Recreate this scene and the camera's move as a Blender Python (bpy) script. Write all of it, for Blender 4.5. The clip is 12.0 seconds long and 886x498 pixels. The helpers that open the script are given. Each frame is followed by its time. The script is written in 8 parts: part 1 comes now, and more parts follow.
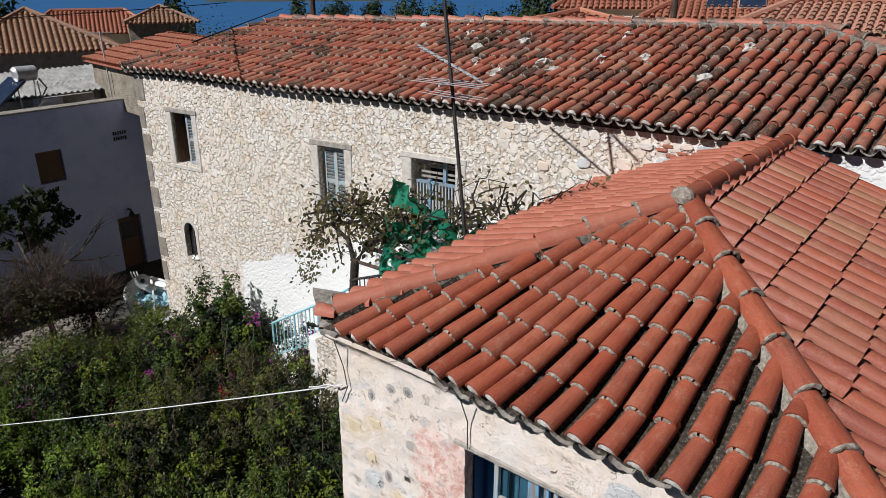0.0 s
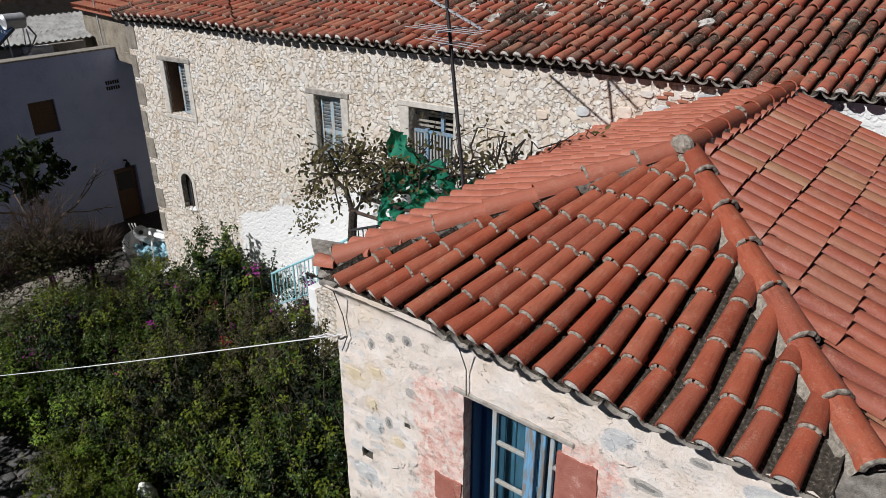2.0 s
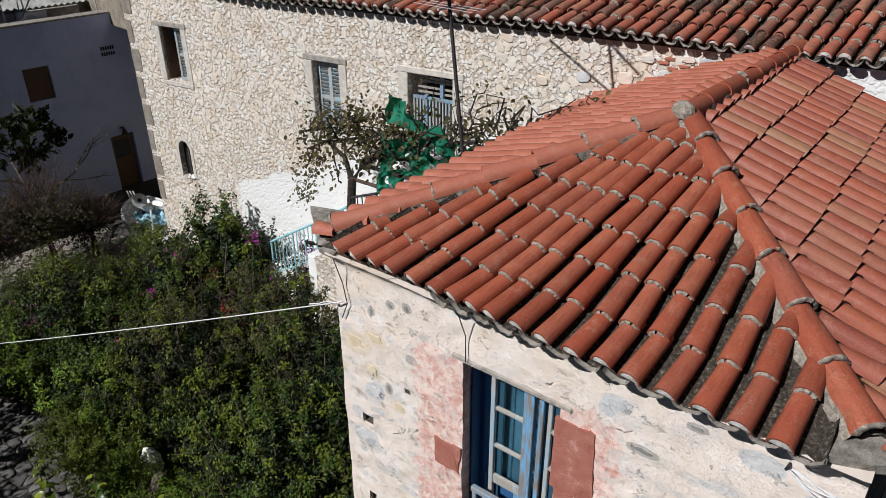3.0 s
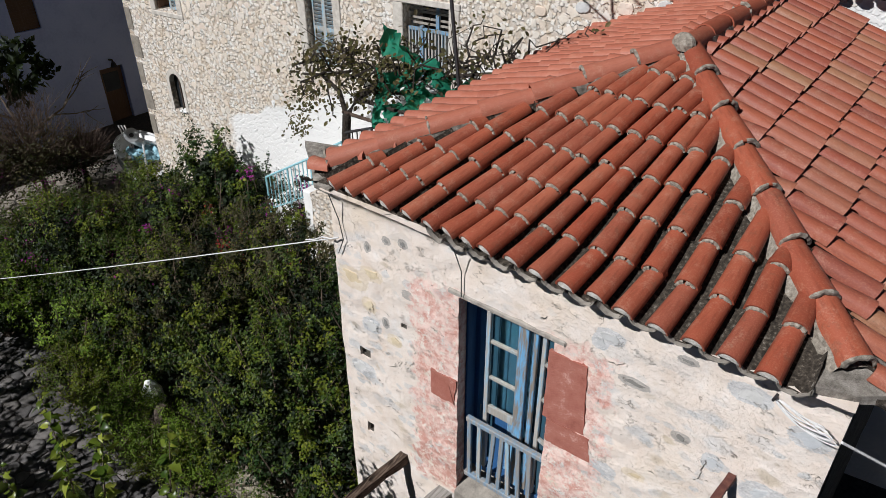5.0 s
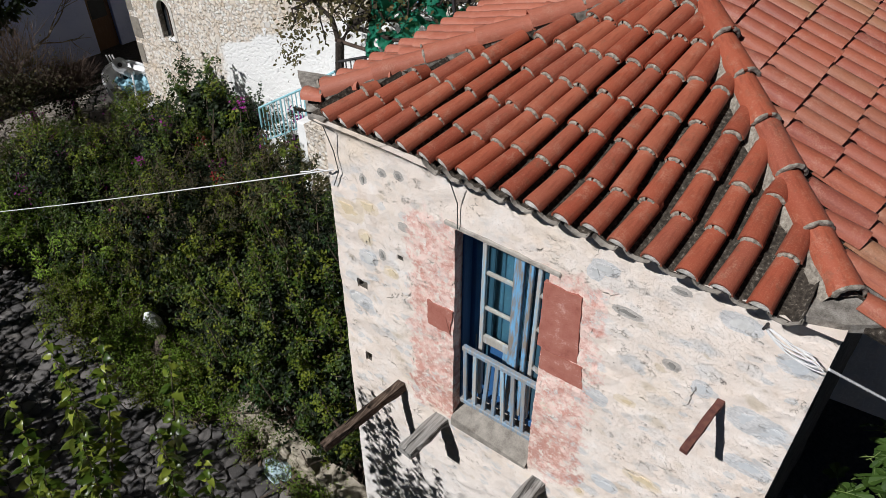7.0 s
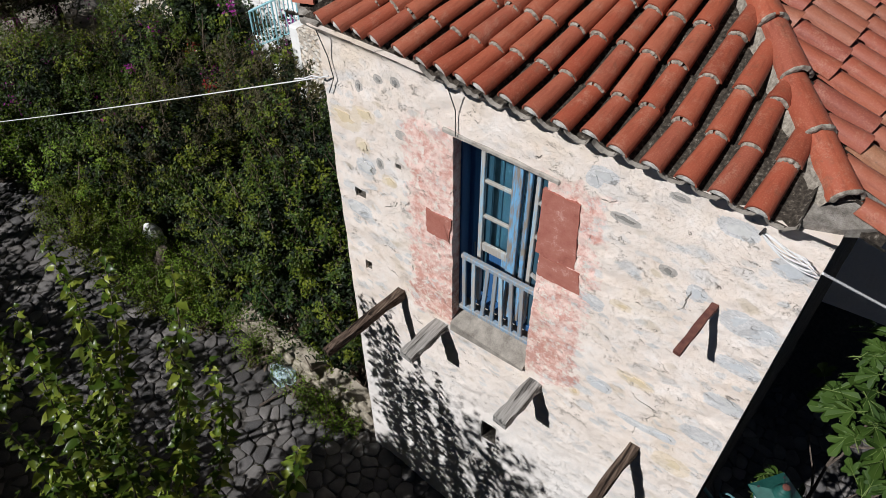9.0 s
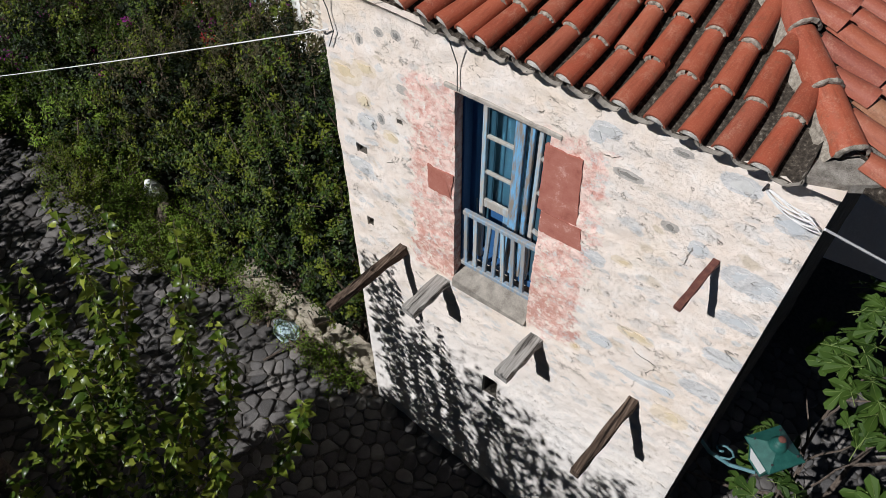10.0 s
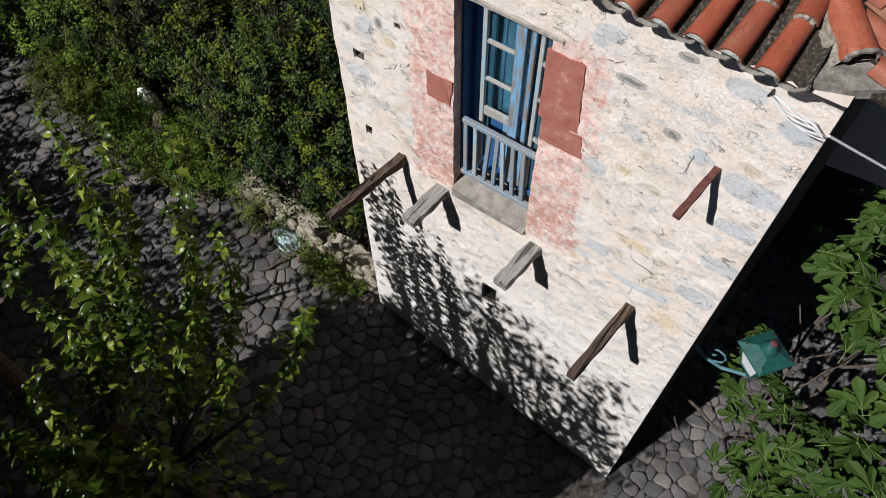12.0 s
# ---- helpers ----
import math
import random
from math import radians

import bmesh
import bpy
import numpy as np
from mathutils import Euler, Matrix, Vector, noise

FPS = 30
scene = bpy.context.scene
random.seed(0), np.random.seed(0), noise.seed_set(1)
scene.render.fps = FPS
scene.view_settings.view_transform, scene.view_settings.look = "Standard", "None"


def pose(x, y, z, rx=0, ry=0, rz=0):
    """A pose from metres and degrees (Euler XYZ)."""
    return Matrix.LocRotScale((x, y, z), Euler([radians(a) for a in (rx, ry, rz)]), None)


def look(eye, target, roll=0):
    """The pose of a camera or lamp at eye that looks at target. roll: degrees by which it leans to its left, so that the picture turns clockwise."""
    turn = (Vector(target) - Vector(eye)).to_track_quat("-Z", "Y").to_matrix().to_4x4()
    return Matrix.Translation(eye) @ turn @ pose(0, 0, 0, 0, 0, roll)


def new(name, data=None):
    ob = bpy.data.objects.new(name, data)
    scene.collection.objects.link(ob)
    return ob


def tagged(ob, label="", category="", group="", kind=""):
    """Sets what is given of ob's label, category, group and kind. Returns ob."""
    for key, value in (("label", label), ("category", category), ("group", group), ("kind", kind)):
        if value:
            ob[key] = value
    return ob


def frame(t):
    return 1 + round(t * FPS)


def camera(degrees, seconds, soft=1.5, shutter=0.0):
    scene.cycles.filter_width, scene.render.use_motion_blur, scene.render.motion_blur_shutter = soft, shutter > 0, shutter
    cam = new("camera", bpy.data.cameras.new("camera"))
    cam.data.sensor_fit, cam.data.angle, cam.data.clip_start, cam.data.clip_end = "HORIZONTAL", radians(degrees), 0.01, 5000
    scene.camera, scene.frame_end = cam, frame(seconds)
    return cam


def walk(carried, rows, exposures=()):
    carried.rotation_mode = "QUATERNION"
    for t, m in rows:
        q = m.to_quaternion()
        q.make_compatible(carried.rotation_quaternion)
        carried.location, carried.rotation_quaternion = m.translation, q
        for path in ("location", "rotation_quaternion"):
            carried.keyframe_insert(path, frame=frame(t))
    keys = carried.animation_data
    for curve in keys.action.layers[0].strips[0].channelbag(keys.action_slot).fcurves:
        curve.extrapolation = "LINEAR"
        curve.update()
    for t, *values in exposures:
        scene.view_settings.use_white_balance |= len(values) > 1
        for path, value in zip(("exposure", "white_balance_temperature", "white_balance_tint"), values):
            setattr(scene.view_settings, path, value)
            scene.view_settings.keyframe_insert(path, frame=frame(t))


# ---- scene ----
cam = camera(64.0, 12.0, soft=0.7)
EYE = (4.21, -3.84, 10.95)
TURNS = [(0.0, 37.89, -21.09, 0.07), (0.5, 37.72, -21.5, 0.21), (1.0, 37.75, -22.46, 0.04), (1.5, 37.78, -23.78, -0.12),
         (2.0, 37.75, -25.12, -0.12), (2.5, 37.74, -26.43, -0.16), (3.0, 37.7, -27.75, -0.2), (5.0, 37.33, -32.94, -0.02),
         (5.5, 37.27, -34.3, -0.06), (6.0, 37.15, -35.6, 0.08), (6.5, 37.06, -36.96, 0.04), (7.0, 36.94, -38.43, 0.01),
         (9.0, 36.82, -45.82, -0.43), (9.5, 37.0, -47.57, -0.57), (10.0, 37.08, -49.36, -0.66), (10.5, 36.87, -51.18, -0.58),
         (11.0, 36.82, -53.05, -0.71), (11.5, 37.04, -54.89, -0.89), (12.0, 37.22, -56.68, -1.04)]
walk(cam, [(t, pose(*EYE, 90 + p, 0, y) @ pose(0, 0, 0, 0, 0, r)) for t, y, p, r in TURNS],
     [(0.0, -0.05, 6050, 11), (2.5, -0.14, 6050, 11), (7.0, -0.12, 6050, 11), (12.0, -0.06, 6050, 11)])

# ---- sky and sun ----
SUN = Vector((-0.36, -1.0, 0.98)).normalized()          # towards the sun
world = bpy.data.worlds.new("world")
scene.world = world
world.use_nodes = True
wn = world.node_tree
sky = wn.nodes.new("ShaderNodeTexSky")
sky.sky_type, sky.sun_disc = "NISHITA", False
sky.air_density, sky.dust_density, sky.ozone_density, sky.altitude = 0.24, 0.0, 6.0, 60
sky.sun_elevation = math.asin(SUN.z)
sky.sun_rotation = math.atan2(SUN.x, SUN.y)
wn.links.new(sky.outputs[0], wn.nodes["Background"].inputs[0])
wn.nodes["Background"].inputs[1].default_value = 0.016
lamp = bpy.data.lights.new("sun", "SUN")
lamp.energy, lamp.angle, lamp.color = 5.3, radians(0.5), (1.0, 0.965, 0.915)
sun = new("sun", lamp)
sun.matrix_world = look(SUN * 50, (0, 0, 0))


# ---- materials ----
def mat(name, rough=0.8, metal=0.0, spec=0.3):
    m = bpy.data.materials.new(name)
    m.use_nodes = True
    nt = m.node_tree
    b = nt.nodes["Principled BSDF"]
    b.inputs["Roughness"].default_value, b.inputs["Metallic"].default_value = rough, metal
    b.inputs["Specular IOR Level"].default_value = spec
    return m, nt, b


def node(nt, kind, **values):
    n = nt.nodes.new("ShaderNode" + kind)
    for k, v in values.items():
        n.inputs[k].default_value = v
    return n


def coords(nt, scale=(1, 1, 1)):
    c = nt.nodes.new("ShaderNodeTexCoord")
    m = nt.nodes.new("ShaderNodeMapping")
    m.inputs["Scale"].default_value = scale
    nt.links.new(c.outputs["Object"], m.inputs[0])
    return m.outputs[0]


def noise_tex(nt, co, scale, detail=5.0, rough=0.6):
    n = node(nt, "TexNoise", Scale=scale, Detail=detail, Roughness=rough)
    nt.links.new(co, n.inputs["Vector"])
    return n.outputs["Fac"]


def ramp(nt, fac, stops):
    r = nt.nodes.new("ShaderNodeValToRGB")
    e = r.color_ramp.elements
    while len(e) < len(stops):
        e.new(0.5)
    for el, (p, c) in zip(e, stops):
        el.position, el.color = p, (*c, 1) if len(c) == 3 else c
    nt.links.new(fac, r.inputs[0])
    return r.outputs[0]


def grey(a, b):
    """Stops of a hard mask that rises from a to b."""
    return [(a, (0, 0, 0)), (b, (1, 1, 1))]


def mix(nt, fac, a, b, kind="MIX"):
    m = nt.nodes.new("ShaderNodeMix")
    m.data_type, m.blend_type = "RGBA", kind
    for sock, v in ((m.inputs[0], fac), (m.inputs[6], a), (m.inputs[7], b)):
        if isinstance(v, (int, float)):
            sock.default_value = v
        elif isinstance(v, tuple):
            sock.default_value = (*v, 1)
        else:
            nt.links.new(v, sock)
    return m.outputs[2]


def math_node(nt, op, a, b=0.0):
    m = nt.nodes.new("ShaderNodeMath")
    m.operation = op
    for sock, v in zip(m.inputs, (a, b)):
        if isinstance(v, (int, float)):
            sock.default_value = v
        else:
            nt.links.new(v, sock)
    return m.outputs[0]


def relief(nt, b, height, strength=0.5, dist=0.01):
    n = node(nt, "Bump", Strength=strength, Distance=dist)
    nt.links.new(height, n.inputs["Height"])
    nt.links.new(n.outputs[0], b.inputs["Normal"])


def rand(nt, island=False):
    if island:
        return nt.nodes.new("ShaderNodeNewGeometry").outputs["Random Per Island"]
    return nt.nodes.new("ShaderNodeObjectInfo").outputs["Random"]


def simple(name, colours, scale=6.0, rough=0.8, metal=0.0, bump=0.3, dist=0.01, spec=0.3, island=None, detail=6.0):
    """A mottled surface: a ramp of colours over noise at two scales, with fine relief."""
    m, nt, b = mat(name, rough, metal, spec)
    co = coords(nt)
    big, fine = noise_tex(nt, co, scale, detail), noise_tex(nt, co, scale * 9, 4)
    fac = math_node(nt, "ADD", math_node(nt, "MULTIPLY", big, 0.7), math_node(nt, "MULTIPLY", fine, 0.3))
    if island is not None:
        r = rand(nt, island)
        fac = math_node(nt, "ADD", math_node(nt, "MULTIPLY", fac, 0.6), math_node(nt, "MULTIPLY", r, 0.4))
    n = len(colours)
    c = ramp(nt, fac, [(0.32 + 0.36 * i / max(1, n - 1), col) for i, col in enumerate(colours)])
    nt.links.new(c, b.inputs["Base Color"])
    relief(nt, b, fine, bump, dist)
    return m


def terracotta(name, cols, lichen, dark, island=False, crust=0.0):
    m, nt, b = mat(name, 0.5, 0, 0.35)
    cols = [(r * 0.98, g + 0.005, b_ + 0.010) for r, g, b_ in cols]
    co = coords(nt)
    r = rand(nt, island)
    base = ramp(nt, r, [(i / (len(cols) - 1), c) for i, c in enumerate(cols)])
    loc = nt.nodes.new("ShaderNodeNewGeometry").outputs["Position"]
    big = noise_tex(nt, loc, 3.0, 5)
    mid = noise_tex(nt, loc, 14.0, 6, 0.7)
    fine = noise_tex(nt, loc, 90.0, 4, 0.7)
    c = mix(nt, math_node(nt, "MULTIPLY", ramp(nt, mid, grey(0.4, 0.7)), 0.35), base, (0.30, 0.085, 0.04))
    c = mix(nt, math_node(nt, "MULTIPLY", ramp(nt, fine, grey(0.5, 0.72)), 0.3), c, (0.55, 0.24, 0.14))
    spots = math_node(nt, "MULTIPLY", ramp(nt, mid, grey(0.66 - 0.3 * lichen, 0.74 - 0.22 * lichen)), ramp(nt, big, grey(0.45, 0.62)))
    c = mix(nt, math_node(nt, "MULTIPLY", spots, lichen), c, (0.11, 0.085, 0.06))
    streak = noise_tex(nt, coords(nt, (34, 3.5, 34)), 1.0, 5, 0.65)
    c = mix(nt, math_node(nt, "MULTIPLY", ramp(nt, streak, grey(0.50, 0.68)), 0.42), c, tuple(v * 0.5 for v in cols[0]))
    dust = math_node(nt, "MULTIPLY", ramp(nt, noise_tex(nt, loc, 6.5, 7, 0.72), grey(0.52, 0.66)), ramp(nt, fine, grey(0.38, 0.60)))
    c = mix(nt, math_node(nt, "MULTIPLY", dust, 0.38), c, (0.50, 0.30, 0.21))
    speck = ramp(nt, noise_tex(nt, loc, 48.0, 3, 0.5), grey(0.70, 0.75))
    c = mix(nt, math_node(nt, "MULTIPLY", speck, 0.35), c, (0.07, 0.045, 0.035))
    if dark:
        c = mix(nt, math_node(nt, "MULTIPLY", ramp(nt, math_node(nt, "MULTIPLY", fine, big), grey(0.26, 0.38)), dark), c, (0.36, 0.30, 0.22))
    if crust:
        old = math_node(nt, "ADD", noise_tex(nt, loc, 0.75, 4, 0.6), math_node(nt, "MULTIPLY", math_node(nt, "SUBTRACT", r, 0.5), 0.22))
        grown = math_node(nt, "MULTIPLY", ramp(nt, old, grey(0.57, 0.61)), ramp(nt, noise_tex(nt, loc, 22, 6, 0.75), grey(0.40, 0.47)))
        c = mix(nt, math_node(nt, "MULTIPLY", grown, crust), c, ramp(nt, noise_tex(nt, loc, 55, 5, 0.8), [(0.40, (0.022, 0.018, 0.015)), (0.55, (0.075, 0.06, 0.045)), (0.66, (0.40, 0.36, 0.29))]))
    nt.links.new(c, b.inputs["Base Color"])
    relief(nt, b, math_node(nt, "ADD", math_node(nt, "MULTIPLY", mid, 0.6), fine), 0.35, 0.006)
    return m


TILE_NEW = terracotta("terracotta", [(0.25, 0.050, 0.020), (0.35, 0.080, 0.034), (0.29, 0.072, 0.036), (0.38, 0.104, 0.050), (0.31, 0.060, 0.024)], 0.40, 0.0)
TILE_WEST = terracotta("terracotta_salmon", [(0.34, 0.10, 0.056), (0.41, 0.13, 0.075), (0.37, 0.115, 0.068), (0.44, 0.15, 0.09)], 0.2, 0.0)
TILE_SIDE = terracotta("terracotta_matt", [(0.22, 0.055, 0.033), (0.31, 0.085, 0.048), (0.30, 0.15, 0.075), (0.27, 0.064, 0.036), (0.33, 0.085, 0.04), (0.35, 0.12, 0.068), (0.30, 0.078, 0.043)], 0.2, 0.0)
TILE_OLD = terracotta("terracotta_aged", [(0.40, 0.10, 0.06), (0.47, 0.135, 0.075), (0.25, 0.085, 0.055), (0.50, 0.21, 0.125), (0.43, 0.115, 0.068), (0.19, 0.10, 0.075), (0.45, 0.125, 0.07), (0.34, 0.085, 0.05)], 0.7, 0.4, False, 0.9)
TILE_OLD_JOINED = terracotta("terracotta_aged_rows", [(0.40, 0.10, 0.06), (0.47, 0.135, 0.075), (0.25, 0.085, 0.055), (0.50, 0.21, 0.125), (0.43, 0.115, 0.068), (0.19, 0.10, 0.075), (0.45, 0.125, 0.07), (0.34, 0.085, 0.05)], 0.7, 0.4, True, 0.9)
TILE_FAR = terracotta("terracotta_far", [(0.44, 0.16, 0.09), (0.36, 0.125, 0.075), (0.48, 0.20, 0.12)], 0.3, 0.2, True)
TILE_BROWN = terracotta("terracotta_brown", [(0.30, 0.18, 0.11), (0.38, 0.22, 0.13), (0.25, 0.15, 0.10)], 0.4, 0.3, True)
TILE_PINK = terracotta("terracotta_pale", [(0.55, 0.29, 0.20), (0.50, 0.26, 0.18), (0.60, 0.33, 0.24)], 0.1, 0.1, True)
MORTAR = simple("mortar", [(0.09, 0.075, 0.06), (0.27, 0.235, 0.19), (0.47, 0.43, 0.365)], 34, 0.95, bump=0.5, dist=0.006)
# Lichened under-tiles, darkened further to put the gaps' shade in the colour.
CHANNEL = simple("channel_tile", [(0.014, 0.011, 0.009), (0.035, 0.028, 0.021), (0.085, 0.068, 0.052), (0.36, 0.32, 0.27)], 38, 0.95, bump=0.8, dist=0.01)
MORTAR_DARK = simple("lichened_mortar", [(0.07, 0.062, 0.05), (0.21, 0.185, 0.155), (0.44, 0.41, 0.36)], 24, 0.95, bump=0.9, dist=0.015)
CORNER_SLAB = simple("weathered_slab", [(0.07, 0.06, 0.05), (0.24, 0.215, 0.185), (0.42, 0.39, 0.345)], 13, 0.92, bump=0.8, dist=0.012)
CONCRETE = simple("weathered_concrete", [(0.15, 0.13, 0.11), (0.27, 0.245, 0.21), (0.38, 0.34, 0.29)], 9, 0.9, bump=0.6)
WOOD_GREY = simple("grey_wood", [(0.16, 0.14, 0.12), (0.34, 0.31, 0.27), (0.46, 0.43, 0.38)], 10, 0.85, bump=0.5)
WOOD_DARK = simple("dark_rotten_wood", [(0.035, 0.025, 0.02), (0.09, 0.06, 0.045), (0.16, 0.12, 0.09)], 14, 0.9, bump=0.9, dist=0.02)
RUST = simple("rusty_iron", [(0.06, 0.022, 0.018), (0.12, 0.045, 0.035), (0.17, 0.075, 0.05)], 20, 0.75, bump=0.4)
IRON = simple("black_iron", [(0.02, 0.02, 0.022), (0.05, 0.045, 0.045)], 20, 0.6, bump=0.2)
BARK = simple("bark", [(0.05, 0.04, 0.03), (0.13, 0.10, 0.08), (0.2, 0.165, 0.13)], 18, 0.95, bump=1.0, dist=0.02)
TWIG = simple("twig", [(0.07, 0.052, 0.038), (0.20, 0.155, 0.115)], 25, 0.9)
STONE_PALE = simple("pale_limestone", [(0.17, 0.15, 0.12), (0.26, 0.23, 0.19), (0.34, 0.31, 0.26)], 7, 0.92, bump=0.7, dist=0.015)
ROPE = simple("white_rope", [(0.62, 0.61, 0.6), (0.78, 0.77, 0.76)], 60, 0.8)
CABLE = simple("black_cable", [(0.02, 0.02, 0.02), (0.04, 0.04, 0.04)], 20, 0.7)
GLASS, _nt, _b = mat("window_glass", 0.03, 0, 0.5)
_b.inputs["Base Color"].default_value = (0.86, 0.92, 0.93, 1)
_b.inputs["Transmission Weight"].default_value = 1.0
_b.inputs["IOR"].default_value = 1.1
GLASS_DARK = simple("dark_glass", [(0.012, 0.015, 0.018), (0.03, 0.035, 0.04)], 3, 0.15, bump=0.0, spec=0.5)
# Near-black colour in place of the shade inside rooms and wall holes.
SHADE_BLACK = simple("shade_black_interior", [(0.015, 0.013, 0.012), (0.03, 0.026, 0.022)], 4, 0.95)
WHITEWASH = simple("whitewash", [(0.68, 0.67, 0.64), (0.80, 0.79, 0.77), (0.85, 0.84, 0.82)], 4, 0.85, bump=0.4, dist=0.01)
# Teal darkened so the bracket carries the wall's shade in its colour.
IRON_SHADE_TEAL = simple("shade_teal_iron", [(0.05, 0.12, 0.14), (0.09, 0.19, 0.21), (0.14, 0.26, 0.28)], 14, 0.6, bump=0.2)
TEAL = simple("teal_enamel", [(0.010, 0.055, 0.046), (0.016, 0.08, 0.067), (0.028, 0.11, 0.09)], 12, 0.4, bump=0.1, spec=0.5)
PALE_BLUE = simple("pale_blue_paint", [(0.22, 0.46, 0.52), (0.30, 0.56, 0.62), (0.42, 0.64, 0.68)], 14, 0.5, bump=0.2)
METAL = simple("galvanised_metal", [(0.42, 0.43, 0.44), (0.6, 0.61, 0.62)], 8, 0.5, 0.3, bump=0.1)
BOAT_WHITE = simple("boat_gelcoat", [(0.62, 0.63, 0.62), (0.76, 0.76, 0.75)], 5, 0.4, bump=0.1)
CLOTH_BLUE = simple("blue_tarpaulin", [(0.18, 0.36, 0.45), (0.35, 0.55, 0.62)], 9, 0.7)
RED_PLASTER = simple("brick_red_plaster", [(0.27, 0.09, 0.065), (0.36, 0.13, 0.095), (0.40, 0.16, 0.12), (0.60, 0.36, 0.30)], 7, 0.9, bump=0.7, dist=0.012)


def painted_wood(name, paint, worn, amount, along=(3, 3, 0.35)):
    """Flaking paint over grey wood, the wear drawn out along the grain."""
    m, nt, b = mat(name, 0.6, 0, 0.3)
    co = coords(nt, along)
    n, fine = noise_tex(nt, co, 9, 7, 0.7), noise_tex(nt, coords(nt, (1, 1, 0.1)), 80, 3)
    wear = ramp(nt, n, grey(1 - amount - 0.07, 1 - amount + 0.05))
    pc = mix(nt, fine, tuple(c * 0.7 for c in paint), tuple(min(1, c * 1.25) for c in paint))
    wc = mix(nt, fine, tuple(c * 0.6 for c in worn), worn)
    nt.links.new(mix(nt, wear, pc, wc), b.inputs["Base Color"])
    relief(nt, b, math_node(nt, "SUBTRACT", fine, wear), 0.5, 0.004)
    return m


BLUE_WOOD = painted_wood("worn_blue_paint", (0.17, 0.38, 0.60), (0.30, 0.265, 0.225), 0.49)
WOOD_BLUE_GREY = painted_wood("worn_blue_grey_paint", (0.22, 0.31, 0.40), (0.36, 0.35, 0.33), 0.5)
BLUE_PALE_WOOD = painted_wood("faded_blue_paint", (0.30, 0.48, 0.60), (0.52, 0.50, 0.46), 0.52)
BLUE_BOARD = painted_wood("blue_boards", (0.030, 0.085, 0.125), (0.08, 0.10, 0.115), 0.36)
BLUE_DEEP = painted_wood("deep_blue_paint", (0.03, 0.10, 0.24), (0.12, 0.13, 0.15), 0.28)
WOOD_WORN = painted_wood("bare_wood_with_paint", (0.40, 0.44, 0.46), (0.44, 0.41, 0.36), 0.55)
BROWN_WOOD = painted_wood("brown_shutter", (0.13, 0.075, 0.045), (0.2, 0.13, 0.09), 0.4)


def leaf_mat(name, cols, shine=0.45, trans=0.35):
    m, nt, b = mat(name, shine, 0, 0.22)
    r = rand(nt, True)
    c = ramp(nt, r, [(i / (len(cols) - 1), c) for i, c in enumerate(cols)])
    loc = nt.nodes.new("ShaderNodeNewGeometry").outputs["Position"]
    n = noise_tex(nt, loc, 1.6, 3)
    c = mix(nt, math_node(nt, "MULTIPLY", ramp(nt, n, grey(0.42, 0.60)), 0.75), c, tuple(v * 0.7 for v in cols[0]))
    nt.links.new(c, b.inputs["Base Color"])
    t = nt.nodes.new("ShaderNodeBsdfTranslucent")
    nt.links.new(mix(nt, 0.4, c, (0.12, 0.17, 0.02)), t.inputs[0])
    mx = nt.nodes.new("ShaderNodeMixShader")
    mx.inputs[0].default_value = trans
    nt.links.new(b.outputs[0], mx.inputs[1])
    nt.links.new(t.outputs[0], mx.inputs[2])
    nt.links.new(mx.outputs[0], nt.nodes["Material Output"].inputs[0])
    return m


LEAF_BUSH = leaf_mat("shrub_leaves", [(0.022, 0.048, 0.008), (0.055, 0.098, 0.012), (0.125, 0.158, 0.018), (0.034, 0.072, 0.014)], 0.45, 0.25)
# Near-black green that puts the shade inside the crowns into leaf colour.
LEAF_NEAR_BLACK = leaf_mat("near_black_leaves", [(0.005, 0.010, 0.003), (0.010, 0.020, 0.005), (0.016, 0.028, 0.007)], 0.6, 0.12)
LEAF_OLIVE = leaf_mat("olive_brown_leaves", [(0.030, 0.030, 0.012), (0.065, 0.058, 0.022), (0.095, 0.072, 0.032), (0.04, 0.05, 0.014)], 0.6, 0.2)
LEAF_YELLOW = leaf_mat("yellowing_leaves", [(0.065, 0.11, 0.012), (0.20, 0.225, 0.02), (0.12, 0.155, 0.016)])
LEAF_WEED = leaf_mat("fresh_weed_leaves", [(0.12, 0.20, 0.02), (0.20, 0.32, 0.03), (0.28, 0.38, 0.05)], 0.5, 0.4)
LEAF_DARK = leaf_mat("dark_leaves", [(0.010, 0.026, 0.008), (0.02, 0.048, 0.013), (0.035, 0.07, 0.018)], 0.35, 0.15)
LEAF_DRY = leaf_mat("drying_vine_leaves", [(0.06, 0.044, 0.022), (0.12, 0.10, 0.035), (0.06, 0.062, 0.02), (0.19, 0.14, 0.065)], 0.7, 0.25)
LEAF_MUL = leaf_mat("mulberry_leaves", [(0.03, 0.06, 0.009), (0.08, 0.13, 0.015), (0.19, 0.235, 0.03), (0.30, 0.33, 0.05)], 0.30, 0.30)
NET = leaf_mat("green_net", [(0.01, 0.18, 0.105), (0.03, 0.29, 0.18), (0.055, 0.38, 0.25)], 0.6, 0.45)
PETAL = leaf_mat("magenta_petals", [(0.26, 0.02, 0.22), (0.42, 0.045, 0.36), (0.34, 0.03, 0.20)], 0.7)
PETAL_RED = leaf_mat("red_petals", [(0.35, 0.02, 0.03), (0.45, 0.05, 0.05)], 0.7)
